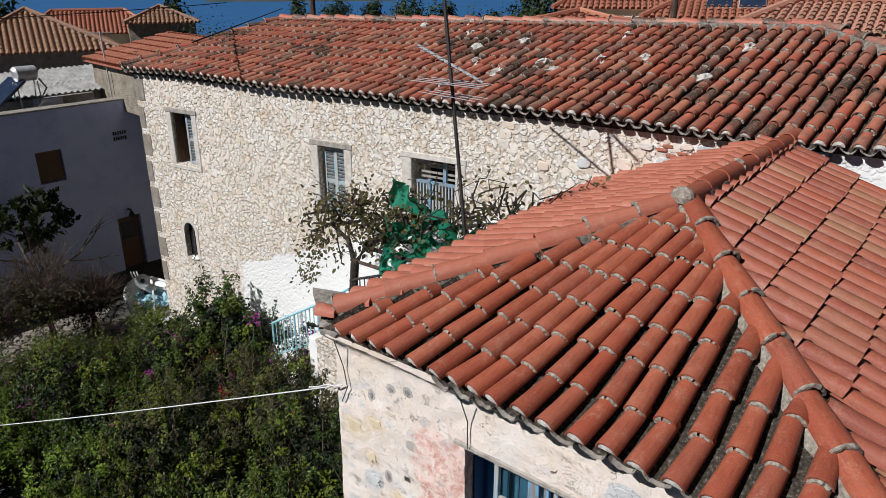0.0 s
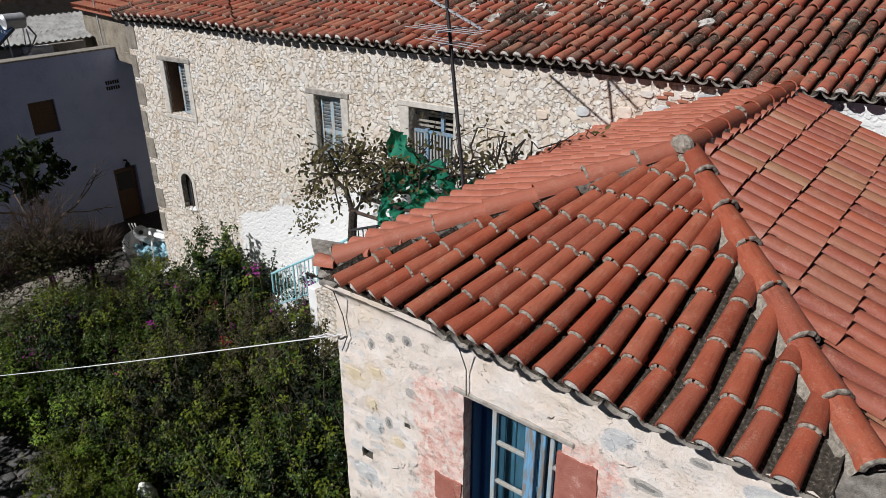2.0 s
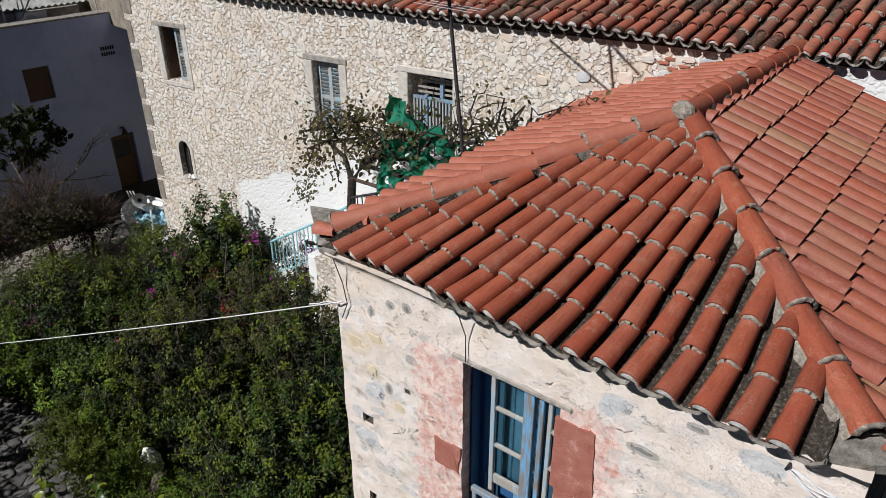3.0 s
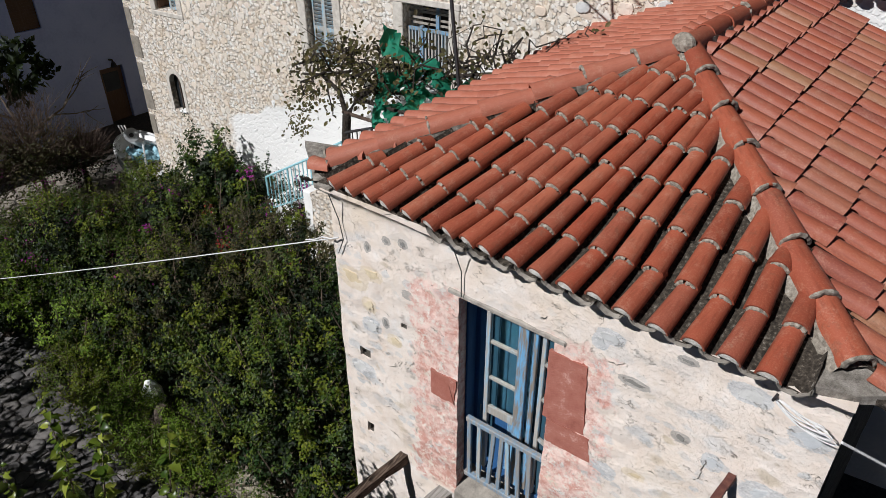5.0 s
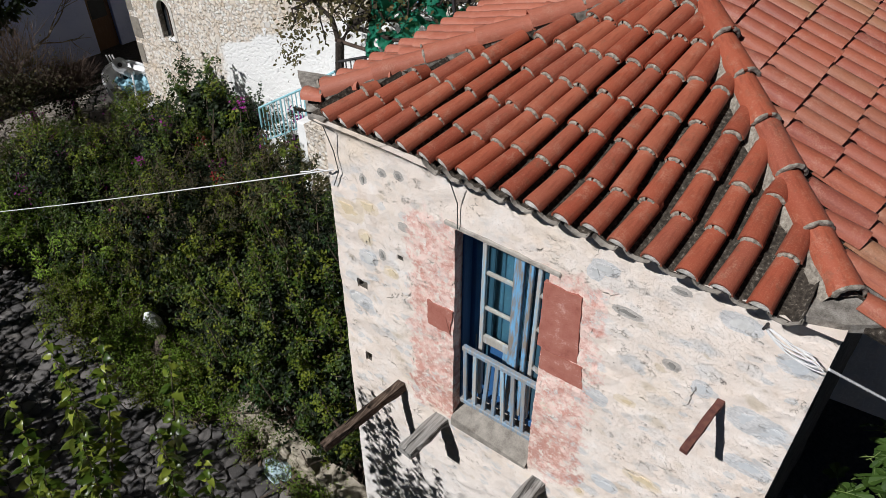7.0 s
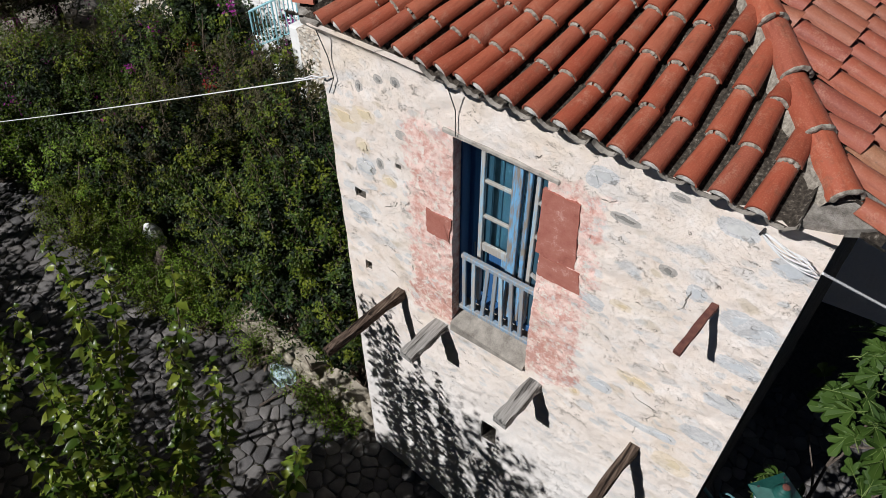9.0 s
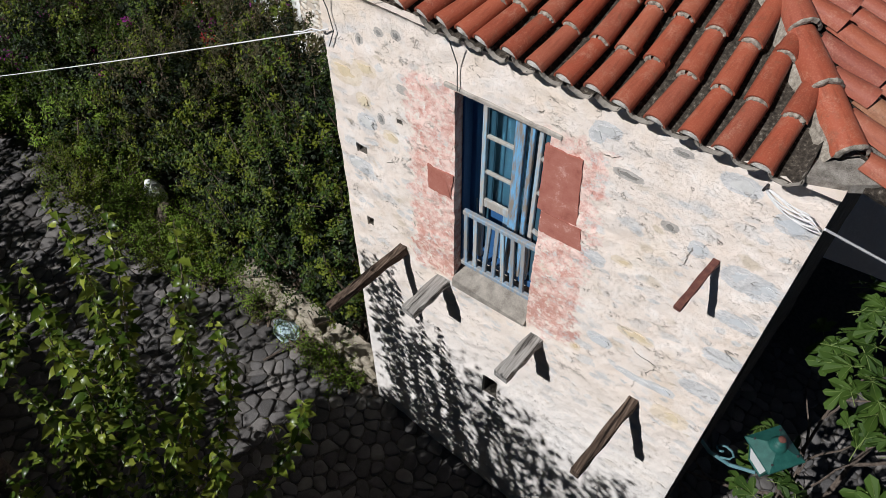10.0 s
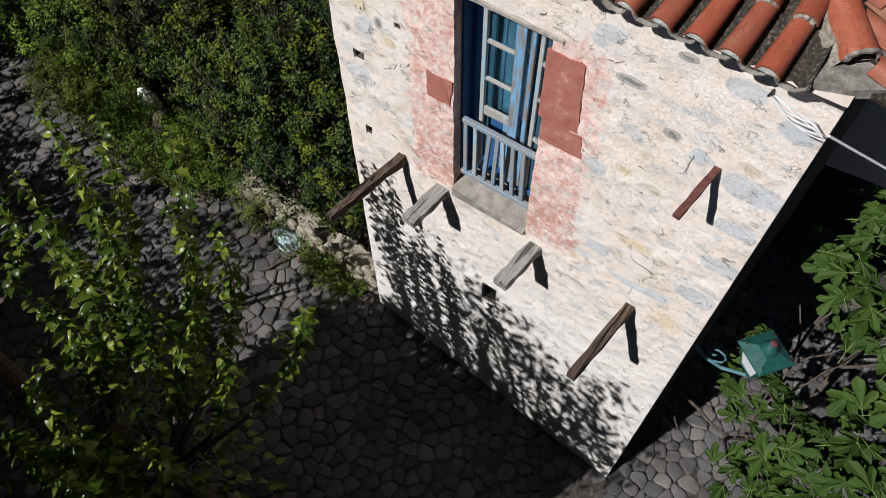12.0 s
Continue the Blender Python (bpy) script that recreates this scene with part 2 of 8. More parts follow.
PINE = leaf_mat("far_tree_leaves", [(0.02, 0.035, 0.015), (0.04, 0.06, 0.025), (0.06, 0.08, 0.03)], 0.8, 0.1)


def rubble_plaster():
    """Cream lime plaster trowelled thin over rubble: smudged stone faces, gouges, cracks, and a pink wash beside the window."""
    m, nt, b = mat("worn_lime_plaster", 0.92, 0, 0.15)
    co = coords(nt)
    mul = lambda p, q: math_node(nt, "MULTIPLY", p, q)
    add = lambda p, q: math_node(nt, "ADD", p, q)
    dist_from = lambda p, q: math_node(nt, "ABSOLUTE", math_node(nt, "SUBTRACT", p, q))
    sx = nt.nodes.new("ShaderNodeSeparateXYZ")
    nt.links.new(co, sx.inputs[0])
    big, tone = noise_tex(nt, co, 1.1, 5), noise_tex(nt, co, 3.2, 7, 0.66)
    mid, fine = noise_tex(nt, co, 6, 7, 0.65), noise_tex(nt, co, 45, 6, 0.7)
    c = ramp(nt, tone, [(0.28, (0.69, 0.565, 0.455)), (0.40, (0.80, 0.69, 0.595)), (0.56, (0.835, 0.745, 0.665)), (0.70, (0.85, 0.80, 0.75))])
    c = mix(nt, mul(ramp(nt, big, grey(0.54, 0.68)), 0.42), c, (0.77, 0.63, 0.46))
    # lower storey: whiter, smoother limewash
    low = ramp(nt, add(math_node(nt, "DIVIDE", sx.outputs[2], 10.0), mul(math_node(nt, "SUBTRACT", tone, 0.5), 0.35)), [(0.30, (1, 1, 1)), (0.46, (0, 0, 0))])
    c = mix(nt, mul(low, 0.7), c, (0.80, 0.78, 0.75))
    # stone faces showing through the thin coat
    nz = node(nt, "TexNoise", Scale=7.0, Detail=5.0)
    nt.links.new(co, nz.inputs["Vector"])
    sc = nt.nodes.new("ShaderNodeVectorMath")
    sc.operation = "SCALE"
    sc.inputs["Scale"].default_value = 0.14
    nt.links.new(nz.outputs["Color"], sc.inputs[0])
    warp = nt.nodes.new("ShaderNodeVectorMath")
    warp.operation = "ADD"
    nt.links.new(co, warp.inputs[0])
    nt.links.new(sc.outputs[0], warp.inputs[1])
    streak = noise_tex(nt, coords(nt, (1, 1, 3.0)), 26, 6, 0.72)
    ragged = mul(math_node(nt, "SUBTRACT", noise_tex(nt, co, 24, 5, 0.7), 0.5), 0.30)
    bares = []
    for size, keep, soft in (((3.4, 3.4, 6.0), 0.40, 0.92), ((7.0, 7.0, 11.5), 0.56, 0.95)):
        mp = nt.nodes.new("ShaderNodeMapping")
        mp.inputs["Scale"].default_value = size
        nt.links.new(warp.outputs[0], mp.inputs[0])
        vo = nt.nodes.new("ShaderNodeTexVoronoi")
        vo.inputs["Scale"].default_value = 1.0
        nt.links.new(mp.outputs[0], vo.inputs["Vector"])
        sep = nt.nodes.new("ShaderNodeSeparateColor")
        nt.links.new(vo.outputs["Color"], sep.inputs[0])
        face = ramp(nt, add(vo.outputs["Distance"], ragged), [(0.30, (1, 1, 1)), (0.46, (0, 0, 0))])
        bare = mul(mul(face, ramp(nt, sep.outputs[0], grey(keep, keep + 0.02))), ramp(nt, streak, grey(0.22, 0.46)))
        amount = mul(add(mul(sep.outputs[2], 0.55), 0.28), soft)
        high = ramp(nt, math_node(nt, "DIVIDE", sx.outputs[2], 10.0), [(0.35, (0.35, 0.35, 0.35)), (0.47, (1, 1, 1)), (0.735, (1, 1, 1)), (0.765, (0.3, 0.3, 0.3))])
        stone = mix(nt, ramp(nt, streak, grey(0.36, 0.64)), (0.44, 0.455, 0.465), (0.69, 0.69, 0.675))
        stone = mix(nt, mul(ramp(nt, sep.outputs[1], grey(0.66, 0.70)), 0.8), stone, (0.60, 0.48, 0.32))
        c = mix(nt, mul(mul(bare, amount), high), c, stone)
        bares.append(bare)
    for layer, dark, pale in (("ochre", (0.62, 0.48, 0.29), (0.76, 0.65, 0.47)), ("blue_grey", (0.36, 0.39, 0.42), (0.70, 0.71, 0.71)), ("slate", (0.22, 0.215, 0.205), (0.42, 0.40, 0.37))):
        at = nt.nodes.new("ShaderNodeAttribute")
        at.attribute_name = layer
        edge = ramp(nt, add(at.outputs["Fac"], add(mul(math_node(nt, "SUBTRACT", streak, 0.5), 0.6), ragged)), grey(0.47, 0.53))
        c = mix(nt, mul(edge, 0.5 if layer == "ochre" else 0.72), c, mix(nt, ramp(nt, streak, grey(0.34, 0.66)), dark, pale))
    # pink wash: two ragged upright bands beside the window
    jig = mul(math_node(nt, "SUBTRACT", mid, 0.5), 0.75)
    px = add(sx.outputs[0], jig)
    d = dist_from(dist_from(px, 1.90), 0.66)
    band = ramp(nt, math_node(nt, "SUBTRACT", 0.46, d), [(0.12, (0, 0, 0)), (0.20, (1, 1, 1))])
    zj = add(sx.outputs[2], jig)
    up = ramp(nt, math_node(nt, "DIVIDE", zj, 10.0), [(0.485, (0, 0, 0)), (0.50, (1, 1, 1)), (0.735, (1, 1, 1)), (0.75, (0, 0, 0))])
    flake = ramp(nt, noise_tex(nt, co, 13, 8, 0.74), grey(0.40, 0.50))
    pk = mul(mul(band, up), flake)
    pinkc = mix(nt, ramp(nt, noise_tex(nt, co, 9, 7, 0.7), grey(0.40, 0.56)), (0.62, 0.29, 0.23), (0.86, 0.63, 0.55))
    # the redder coat left at the foot of the bands
    foot = ramp(nt, math_node(nt, "DIVIDE", zj, 10.0), [(0.53, (1, 1, 1)), (0.60, (0, 0, 0))])
    pinkc = mix(nt, mul(mul(foot, ramp(nt, noise_tex(nt, co, 5, 6, 0.7), grey(0.44, 0.52))), 0.8), pinkc, (0.50, 0.20, 0.15))
    c = mix(nt, mul(pk, 0.88), c, pinkc)
    # hairline cracks, trowel gouges and pits
    ve = nt.nodes.new("ShaderNodeTexVoronoi")
    ve.feature = "DISTANCE_TO_EDGE"
    ve.inputs["Scale"].default_value = 1.7
    nt.links.new(warp.outputs[0], ve.inputs["Vector"])
    crack = mul(ramp(nt, ve.outputs["Distance"], [(0.0, (1, 1, 1)), (0.014, (0, 0, 0))]), ramp(nt, noise_tex(nt, co, 2.3, 4), grey(0.60, 0.64)))
    gn = noise_tex(nt, coords(nt, (1, 1, 1.5)), 9, 3, 0.5)
    gouge = mul(ramp(nt, dist_from(gn, 0.60), [(0.004, (1, 1, 1)), (0.011, (0, 0, 0))]), ramp(nt, noise_tex(nt, co, 4.5, 3), grey(0.56, 0.62)))
    pit = ramp(nt, noise_tex(nt, co, 30, 3, 0.5), grey(0.73, 0.76))
    line = math_node(nt, "MAXIMUM", math_node(nt, "MAXIMUM", crack, mul(gouge, 0.95)), pit)
    c = mix(nt, mul(line, 0.62), c, (0.26, 0.21, 0.17))
    worn = mul(ramp(nt, noise_tex(nt, coords(nt, (1, 1, 1.5)), 5.2, 9, 0.74), grey(0.57, 0.60)), ramp(nt, noise_tex(nt, co, 1.9, 3), grey(0.50, 0.58)))
    c = mix(nt, mul(worn, 0.40), c, mix(nt, fine, (0.40, 0.37, 0.34), (0.72, 0.66, 0.58)))
    grit = ramp(nt, noise_tex(nt, co, 110, 4, 0.7), grey(0.54, 0.66))
    c = mix(nt, mul(grit, 0.12), c, (0.38, 0.32, 0.26))
    nt.links.new(c, b.inputs["Base Color"])
    flakes = noise_tex(nt, co, 9.0, 7, 0.62)
    steps = mul(math_node(nt, "FLOOR", mul(flakes, 12.0)), 0.10)
    chips = mul(math_node(nt, "FLOOR", mul(noise_tex(nt, coords(nt, (1, 1, 1.6)), 21.0, 4, 0.6), 6.0)), 0.10)
    h = add(add(mul(mid, 0.45), mul(fine, 0.15)), add(mul(noise_tex(nt, co, 19, 5, 0.6), 0.28), add(mul(steps, 0.8), mul(chips, 0.5))))
    h = math_node(nt, "SUBTRACT", h, add(mul(line, 0.75), add(mul(bares[0], 0.12), mul(worn, 0.25))))
    relief(nt, b, h, 1.0, 0.021)
    return m


PLASTER = rubble_plaster()
def joint_mat():
    """Lime mortar packed with chips between the stones; whitewashed over its lower reach beside the stairs."""
    m, nt, b = mat("lime_joint", 0.95, 0, 0.2)
    co = coords(nt)
    n, fine = noise_tex(nt, co, 2.2, 6), noise_tex(nt, co, 38, 6, 0.75)
    nz = node(nt, "TexNoise", Scale=9.0, Detail=3.0)
    nt.links.new(co, nz.inputs["Vector"])
    wp = nt.nodes.new("ShaderNodeVectorMath")
    wp.operation = "MULTIPLY_ADD"
    wp.inputs[1].default_value = (0.09, 0.09, 0.09)
    nt.links.new(nz.outputs["Color"], wp.inputs[0])
    nt.links.new(co, wp.inputs[2])
    vo = node(nt, "TexVoronoi", Scale=15.0)
    nt.links.new(wp.outputs[0], vo.inputs["Vector"])
    sep = nt.nodes.new("ShaderNodeSeparateColor")
    nt.links.new(vo.outputs["Color"], sep.inputs[0])
    c = ramp(nt, sep.outputs[0], [(0.0, (0.68, 0.575, 0.45)), (0.25, (0.87, 0.785, 0.675)), (0.5, (0.82, 0.755, 0.68)), (0.75, (0.89, 0.85, 0.78)), (1.0, (0.90, 0.88, 0.83))])
    c = mix(nt, math_node(nt, "MULTIPLY", ramp(nt, n, grey(0.46, 0.64)), 0.55), c, (0.75, 0.61, 0.45))
    # brown between the chips, coloured in as their shadow outlines
    gap = ramp(nt, vo.outputs["Distance"], grey(0.46, 0.62))
    c = mix(nt, math_node(nt, "MULTIPLY", gap, 0.46), c, (0.36, 0.265, 0.185))
    c = mix(nt, math_node(nt, "MULTIPLY", ramp(nt, fine, grey(0.55, 0.7)), 0.4), c, (0.33, 0.28, 0.22))
    sx = nt.nodes.new("ShaderNodeSeparateXYZ")
    nt.links.new(co, sx.inputs[0])
    edge = math_node(nt, "SUBTRACT", math_node(nt, "ADD", math_node(nt, "MULTIPLY", sx.outputs[0], 0.35), 4.12), sx.outputs[2])
    edge = math_node(nt, "ADD", edge, math_node(nt, "MULTIPLY", math_node(nt, "SUBTRACT", n, 0.5), 0.5))
    wash = math_node(nt, "MULTIPLY", ramp(nt, math_node(nt, "ADD", edge, 0.5), grey(0.48, 0.54)), ramp(nt, math_node(nt, "DIVIDE", sx.outputs[0], 10.0), grey(0.25, 0.275)))
    c = mix(nt, wash, c, (0.80, 0.79, 0.765))
    nt.links.new(c, b.inputs["Base Color"])
    relief(nt, b, math_node(nt, "MULTIPLY", math_node(nt, "SUBTRACT", fine, gap), math_node(nt, "SUBTRACT", 1.0, math_node(nt, "MULTIPLY", wash, 0.75))), 0.9, 0.025)
    return m


JOINT = joint_mat()


def stone_mat(name, cols, island, bump=0.8):
    m, nt, b = mat(name, 0.9, 0, 0.2)
    r = rand(nt, island)
    base = ramp(nt, r, [(i / (len(cols) - 1), c) for i, c in enumerate(cols)])
    loc = nt.nodes.new("ShaderNodeNewGeometry").outputs["Position"]
    n, fine = noise_tex(nt, loc, 8, 6, 0.7), noise_tex(nt, loc, 60, 5, 0.7)
    c = mix(nt, math_node(nt, "MULTIPLY", ramp(nt, n, grey(0.45, 0.68)), 0.32), base, tuple(x * 0.62 for x in cols[0]))
    c = mix(nt, math_node(nt, "MULTIPLY", ramp(nt, fine, grey(0.5, 0.7)), 0.3), c, tuple(min(1, x * 1.25) for x in cols[-1]))
    patch = ramp(nt, noise_tex(nt, loc, 0.85, 5, 0.6), grey(0.46, 0.62))
    c = mix(nt, math_node(nt, "MULTIPLY", patch, 0.42), c, (cols[0][0] * 0.78, cols[0][1] * 0.70, cols[0][2] * 0.60))
    nt.links.new(c, b.inputs["Base Color"])
    relief(nt, b, math_node(nt, "ADD", n, math_node(nt, "MULTIPLY", fine, 0.4)), bump, 0.02)
    return m


RUBBLE_COLS = [(0.60, 0.53, 0.43), (0.72, 0.66, 0.57), (0.55, 0.54, 0.515), (0.66, 0.54, 0.40), (0.75, 0.71, 0.64), (0.58, 0.43, 0.32), (0.70, 0.64, 0.54), (0.64, 0.52, 0.44), (0.73, 0.69, 0.61), (0.47, 0.475, 0.47), (0.68, 0.60, 0.48), (0.40, 0.27, 0.19)]
RUBBLE_COLS = [tuple(0.62 * a + 0.38 * b for a, b in zip(c, (0.95, 0.87, 0.77))) for c in RUBBLE_COLS]
RUBBLE = stone_mat("rubble_stone", RUBBLE_COLS, False)
RUBBLE_JOINED = stone_mat("rubble_stone_small", RUBBLE_COLS, True)
COBBLE_COLS = [(0.07, 0.067, 0.066), (0.155, 0.146, 0.142), (0.10, 0.096, 0.094), (0.23, 0.212, 0.195)]
COBBLE = stone_mat("cobble_stone", COBBLE_COLS, False, 1.0)
COBBLE_JOINED = stone_mat("cobble_stone_small", COBBLE_COLS, True, 1.0)
STONE_GREY = stone_mat("grey_wall_stone", [(0.50, 0.52, 0.535), (0.60, 0.61, 0.615), (0.66, 0.65, 0.62), (0.56, 0.575, 0.585)], False)
SLATE_STONE = stone_mat("dark_slate_stone", [(0.24, 0.235, 0.225), (0.33, 0.315, 0.29)], False)
OCHRE_STONE = stone_mat("ochre_stone", [(0.66, 0.54, 0.36), (0.74, 0.64, 0.47)], False)
# Pale house paint with the blue of the shade mixed into its colour.
HOUSE_WHITE = simple("shade_blue_house_paint", [(0.40, 0.48, 0.79), (0.53, 0.61, 0.92), (0.58, 0.65, 0.94)], 1.6, 0.85, bump=0.15)
STONE_FAR = simple("far_stone_wall", [(0.16, 0.13, 0.10), (0.30, 0.26, 0.20), (0.40, 0.35, 0.28)], 3, 0.95, bump=1.0, dist=0.05)
BROKEN_STONE = simple("broken_stone", [(0.07, 0.06, 0.05), (0.17, 0.15, 0.125), (0.27, 0.235, 0.19)], 30, 0.95, bump=1.0, dist=0.02)
# Rubble near-black: the deep shade beside the house is put into its colour.
SIDE_SHADE_STONE = simple("shade_dark_rubble", [(0.035, 0.03, 0.025), (0.08, 0.07, 0.058), (0.14, 0.12, 0.10)], 5, 0.95, bump=1.0, dist=0.05)
CREAM = simple("cream_paint", [(0.62, 0.55, 0.44), (0.72, 0.65, 0.54)], 1, 0.9)
SHEET = simple("fibre_cement", [(0.14, 0.135, 0.125), (0.27, 0.265, 0.25), (0.38, 0.375, 0.36)], 3, 0.9)
PANEL_BLUE = simple("solar_glass", [(0.015, 0.025, 0.05), (0.03, 0.045, 0.08)], 2, 0.12, spec=0.6, bump=0.0)
SEA = simple("sea_water", [(0.03, 0.115, 0.27), (0.045, 0.14, 0.32)], 0.02, 0.45, bump=0.3, dist=0.4, spec=0.2)
COAST = simple("far_coast", [(0.025, 0.035, 0.04), (0.05, 0.06, 0.06), (0.08, 0.08, 0.075)], 0.01, 0.95)

GRIT = simple("lane_grit", [(0.03, 0.027, 0.024), (0.075, 0.068, 0.06), (0.14, 0.125, 0.105)], 16, 0.95, bump=1.0, dist=0.02)
LEAF_VEIN = simple("fig_leaf_vein", [(0.11, 0.16, 0.04), (0.19, 0.24, 0.07)], 30, 0.6)
TWIG_DRY = simple("dry_twig", [(0.032, 0.020, 0.015), (0.075, 0.05, 0.038), (0.14, 0.10, 0.076)], 25, 0.9)
VINE_BARK = simple("vine_bark", [(0.022, 0.018, 0.014), (0.055, 0.043, 0.034), (0.10, 0.08, 0.062)], 30, 0.95, bump=1.0, dist=0.02)
LIME_LUMP = simple("lime_mortar_lump", [(0.38, 0.35, 0.30), (0.58, 0.55, 0.50), (0.72, 0.70, 0.65)], 14, 0.95, bump=0.8, dist=0.02)


# ---- mesh helpers ----
class Mesh:
    """Vertices and faces gathered for one mesh."""

    def __init__(self):
        self.v, self.f = [], []

    def add(self, verts, faces, m=None):
        n = len(self.v)
        self.v += [tuple(m @ Vector(p)) for p in verts] if m is not None else [tuple(p) for p in verts]
        self.f += [tuple(i + n for i in q) for q in faces]
        return self

    def box(self, lo, hi, m=None, bevel=0.0):
        (a, b, c), (d, e, f) = lo, hi
        if not bevel:
            vs = [(x, y, z) for x in (a, d) for y in (b, e) for z in (c, f)]
            return self.add(vs, [(0, 1, 3, 2), (4, 6, 7, 5), (0, 4, 5, 1), (2, 3, 7, 6), (0, 2, 6, 4), (1, 5, 7, 3)], m)
        bm = bmesh.new()
        bmesh.ops.create_cube(bm, size=1)
        for w in bm.verts:
            w.co = Vector(((a + d) / 2 + w.co.x * (d - a), (b + e) / 2 + w.co.y * (e - b), (c + f) / 2 + w.co.z * (f - c)))
        bmesh.ops.bevel(bm, geom=list(bm.edges), offset=bevel, segments=1, affect="EDGES")
        bm.verts.index_update()
        self.add([w.co for w in bm.verts], [[w.index for w in q.verts] for q in bm.faces], m)
        bm.free()
        return self

    def tube(self, points, radius, sides=6, m=None):
        """A round bar through points; radius is one number or one for each point."""
        pts = [Vector(p) for p in points]
        rs = radius if isinstance(radius, (list, tuple)) else [radius] * len(pts)
        vs, fs = [], []
        for i, p in enumerate(pts):
            way = (pts[min(i + 1, len(pts) - 1)] - pts[max(i - 1, 0)]).normalized()
            side = way.cross(Vector((0, 0, 1)) if abs(way.z) < 0.9 else Vector((1, 0, 0))).normalized()
            top = way.cross(side)
            for k in range(sides):
                a = 2 * math.pi * k / sides
                vs.append(p + rs[i] * (math.cos(a) * side + math.sin(a) * top))
        for i in range(len(pts) - 1):
            for k in range(sides):
                j = (k + 1) % sides
                fs.append((i * sides + k, i * sides + j, (i + 1) * sides + j, (i + 1) * sides + k))
        fs += [tuple(range(sides))[::-1], tuple((len(pts) - 1) * sides + k for k in range(sides))]
        return self.add(vs, fs, m)

    def data(self, name, material, smooth=False):
        me = bpy.data.meshes.new(name)
        me.from_pydata(self.v, [], self.f)
        me.materials.append(material)
        if smooth:
            me.polygons.foreach_set("use_smooth", [True] * len(me.polygons))
            me.update()
            me.set_sharp_from_angle(angle=0.6)
        me.update()
        return me


def part(name, mb, material, parent=None, label="", smooth=False, kind=""):
    ob = new(name, mb.data(name, material, smooth) if isinstance(mb, Mesh) else mb)
    ob.parent = parent
    return tagged(ob, label, kind=kind)


def thing(name, label, category, at=(0, 0, 0), turn=0.0, group="", kind=""):
    ob = new(name)
    ob.empty_display_size = 0.1
    ob.matrix_basis = pose(*at, 0, 0, turn)
    return tagged(ob, label, category, group, kind)


def fuzz(p, scale, amount, seed=0.0):
    """A smooth random offset at p."""
    return noise.noise(Vector(p) * scale + Vector((seed, seed * 1.7, -seed))) * amount


def sheet(u0, u1, z0, z1, holes=(), step=0.12, rough=0.012, thick=0.5, seed=0.0, bottom=None):
    """A wall with a wavy front at y = 0, its openings (u0, u1, z0, z1) cut right through, and a plain back at y = thick."""
    def lines(a, b, marks):
        out = [a]
        for m in sorted({m for m in marks if a < m < b} | {b}):
            n = max(1, round((m - out[-1]) / step))
            s = out[-1]
            out += [s + (m - s) * (k + 1) / n for k in range(n)]
        return out
    us = lines(u0, u1, [h[i] for h in holes for i in (0, 1)])
    zs = lines(z0, z1, [h[i] for h in holes for i in (2, 3)])
    mb = Mesh()
    nu, nz = len(us), len(zs)
    def front(u, z):
        edge = min(abs(u - u0), abs(u - u1)) < 1e-6
        rise = fuzz((u, 0, z), 2.3, rough * 1.6, seed) + fuzz((u, 0, z), 7.5, rough, seed + 3) * (0.4 if edge else 1)
        if step > 0.09:
            return rise
        near_, next_ = noise.voronoi(Vector((u * 3.6 + fuzz((u, 0, z), 3.0, 0.5), 0.3, z * 5.4 + fuzz((u, 0, z), 3.0, 0.5, 5))))[0][:2]
        lump = min(0.35, next_ - near_) / 0.35 * max(0.0, fuzz((u, 0, z), 1.3, 1.6, 21) + 0.45)
        return rise + fuzz((u, 0, z * 1.4), 15.0, rough * 0.55, seed + 7) - 0.010 * lump * (0.3 if edge else 1)
    for u in us:
        for z in zs:
            mb.v.append((u, front(u, z), z))
    for u in us:
        for z in zs:
            mb.v.append((u, thick, z))
    back = nu * nz
    open_cell = set()
    for i in range(nu - 1):
        for j in range(nz - 1):
            cu, cz = (us[i] + us[i + 1]) / 2, (zs[j] + zs[j + 1]) / 2
            if any(h[0] < cu < h[1] and h[2] < cz < h[3] for h in holes):
                open_cell.add((i, j))
    solid = lambda i, j: 0 <= i < nu - 1 and 0 <= j < nz - 1 and (i, j) not in open_cell
    for i in range(nu - 1):
        for j in range(nz - 1):
            if not solid(i, j):
                continue
            a, b, c, d = i * nz + j, (i + 1) * nz + j, (i + 1) * nz + j + 1, i * nz + j + 1
            mb.f.append((a, b, c, d))
            mb.f.append((back + d, back + c, back + b, back + a))
            for (p, q), near in (((a, b), (i, j - 1)), ((b, c), (i + 1, j)), ((c, d), (i, j + 1)), ((d, a), (i - 1, j))):
                if not solid(*near):
                    mb.f.append((q, p, back + p, back + q))
    return mb


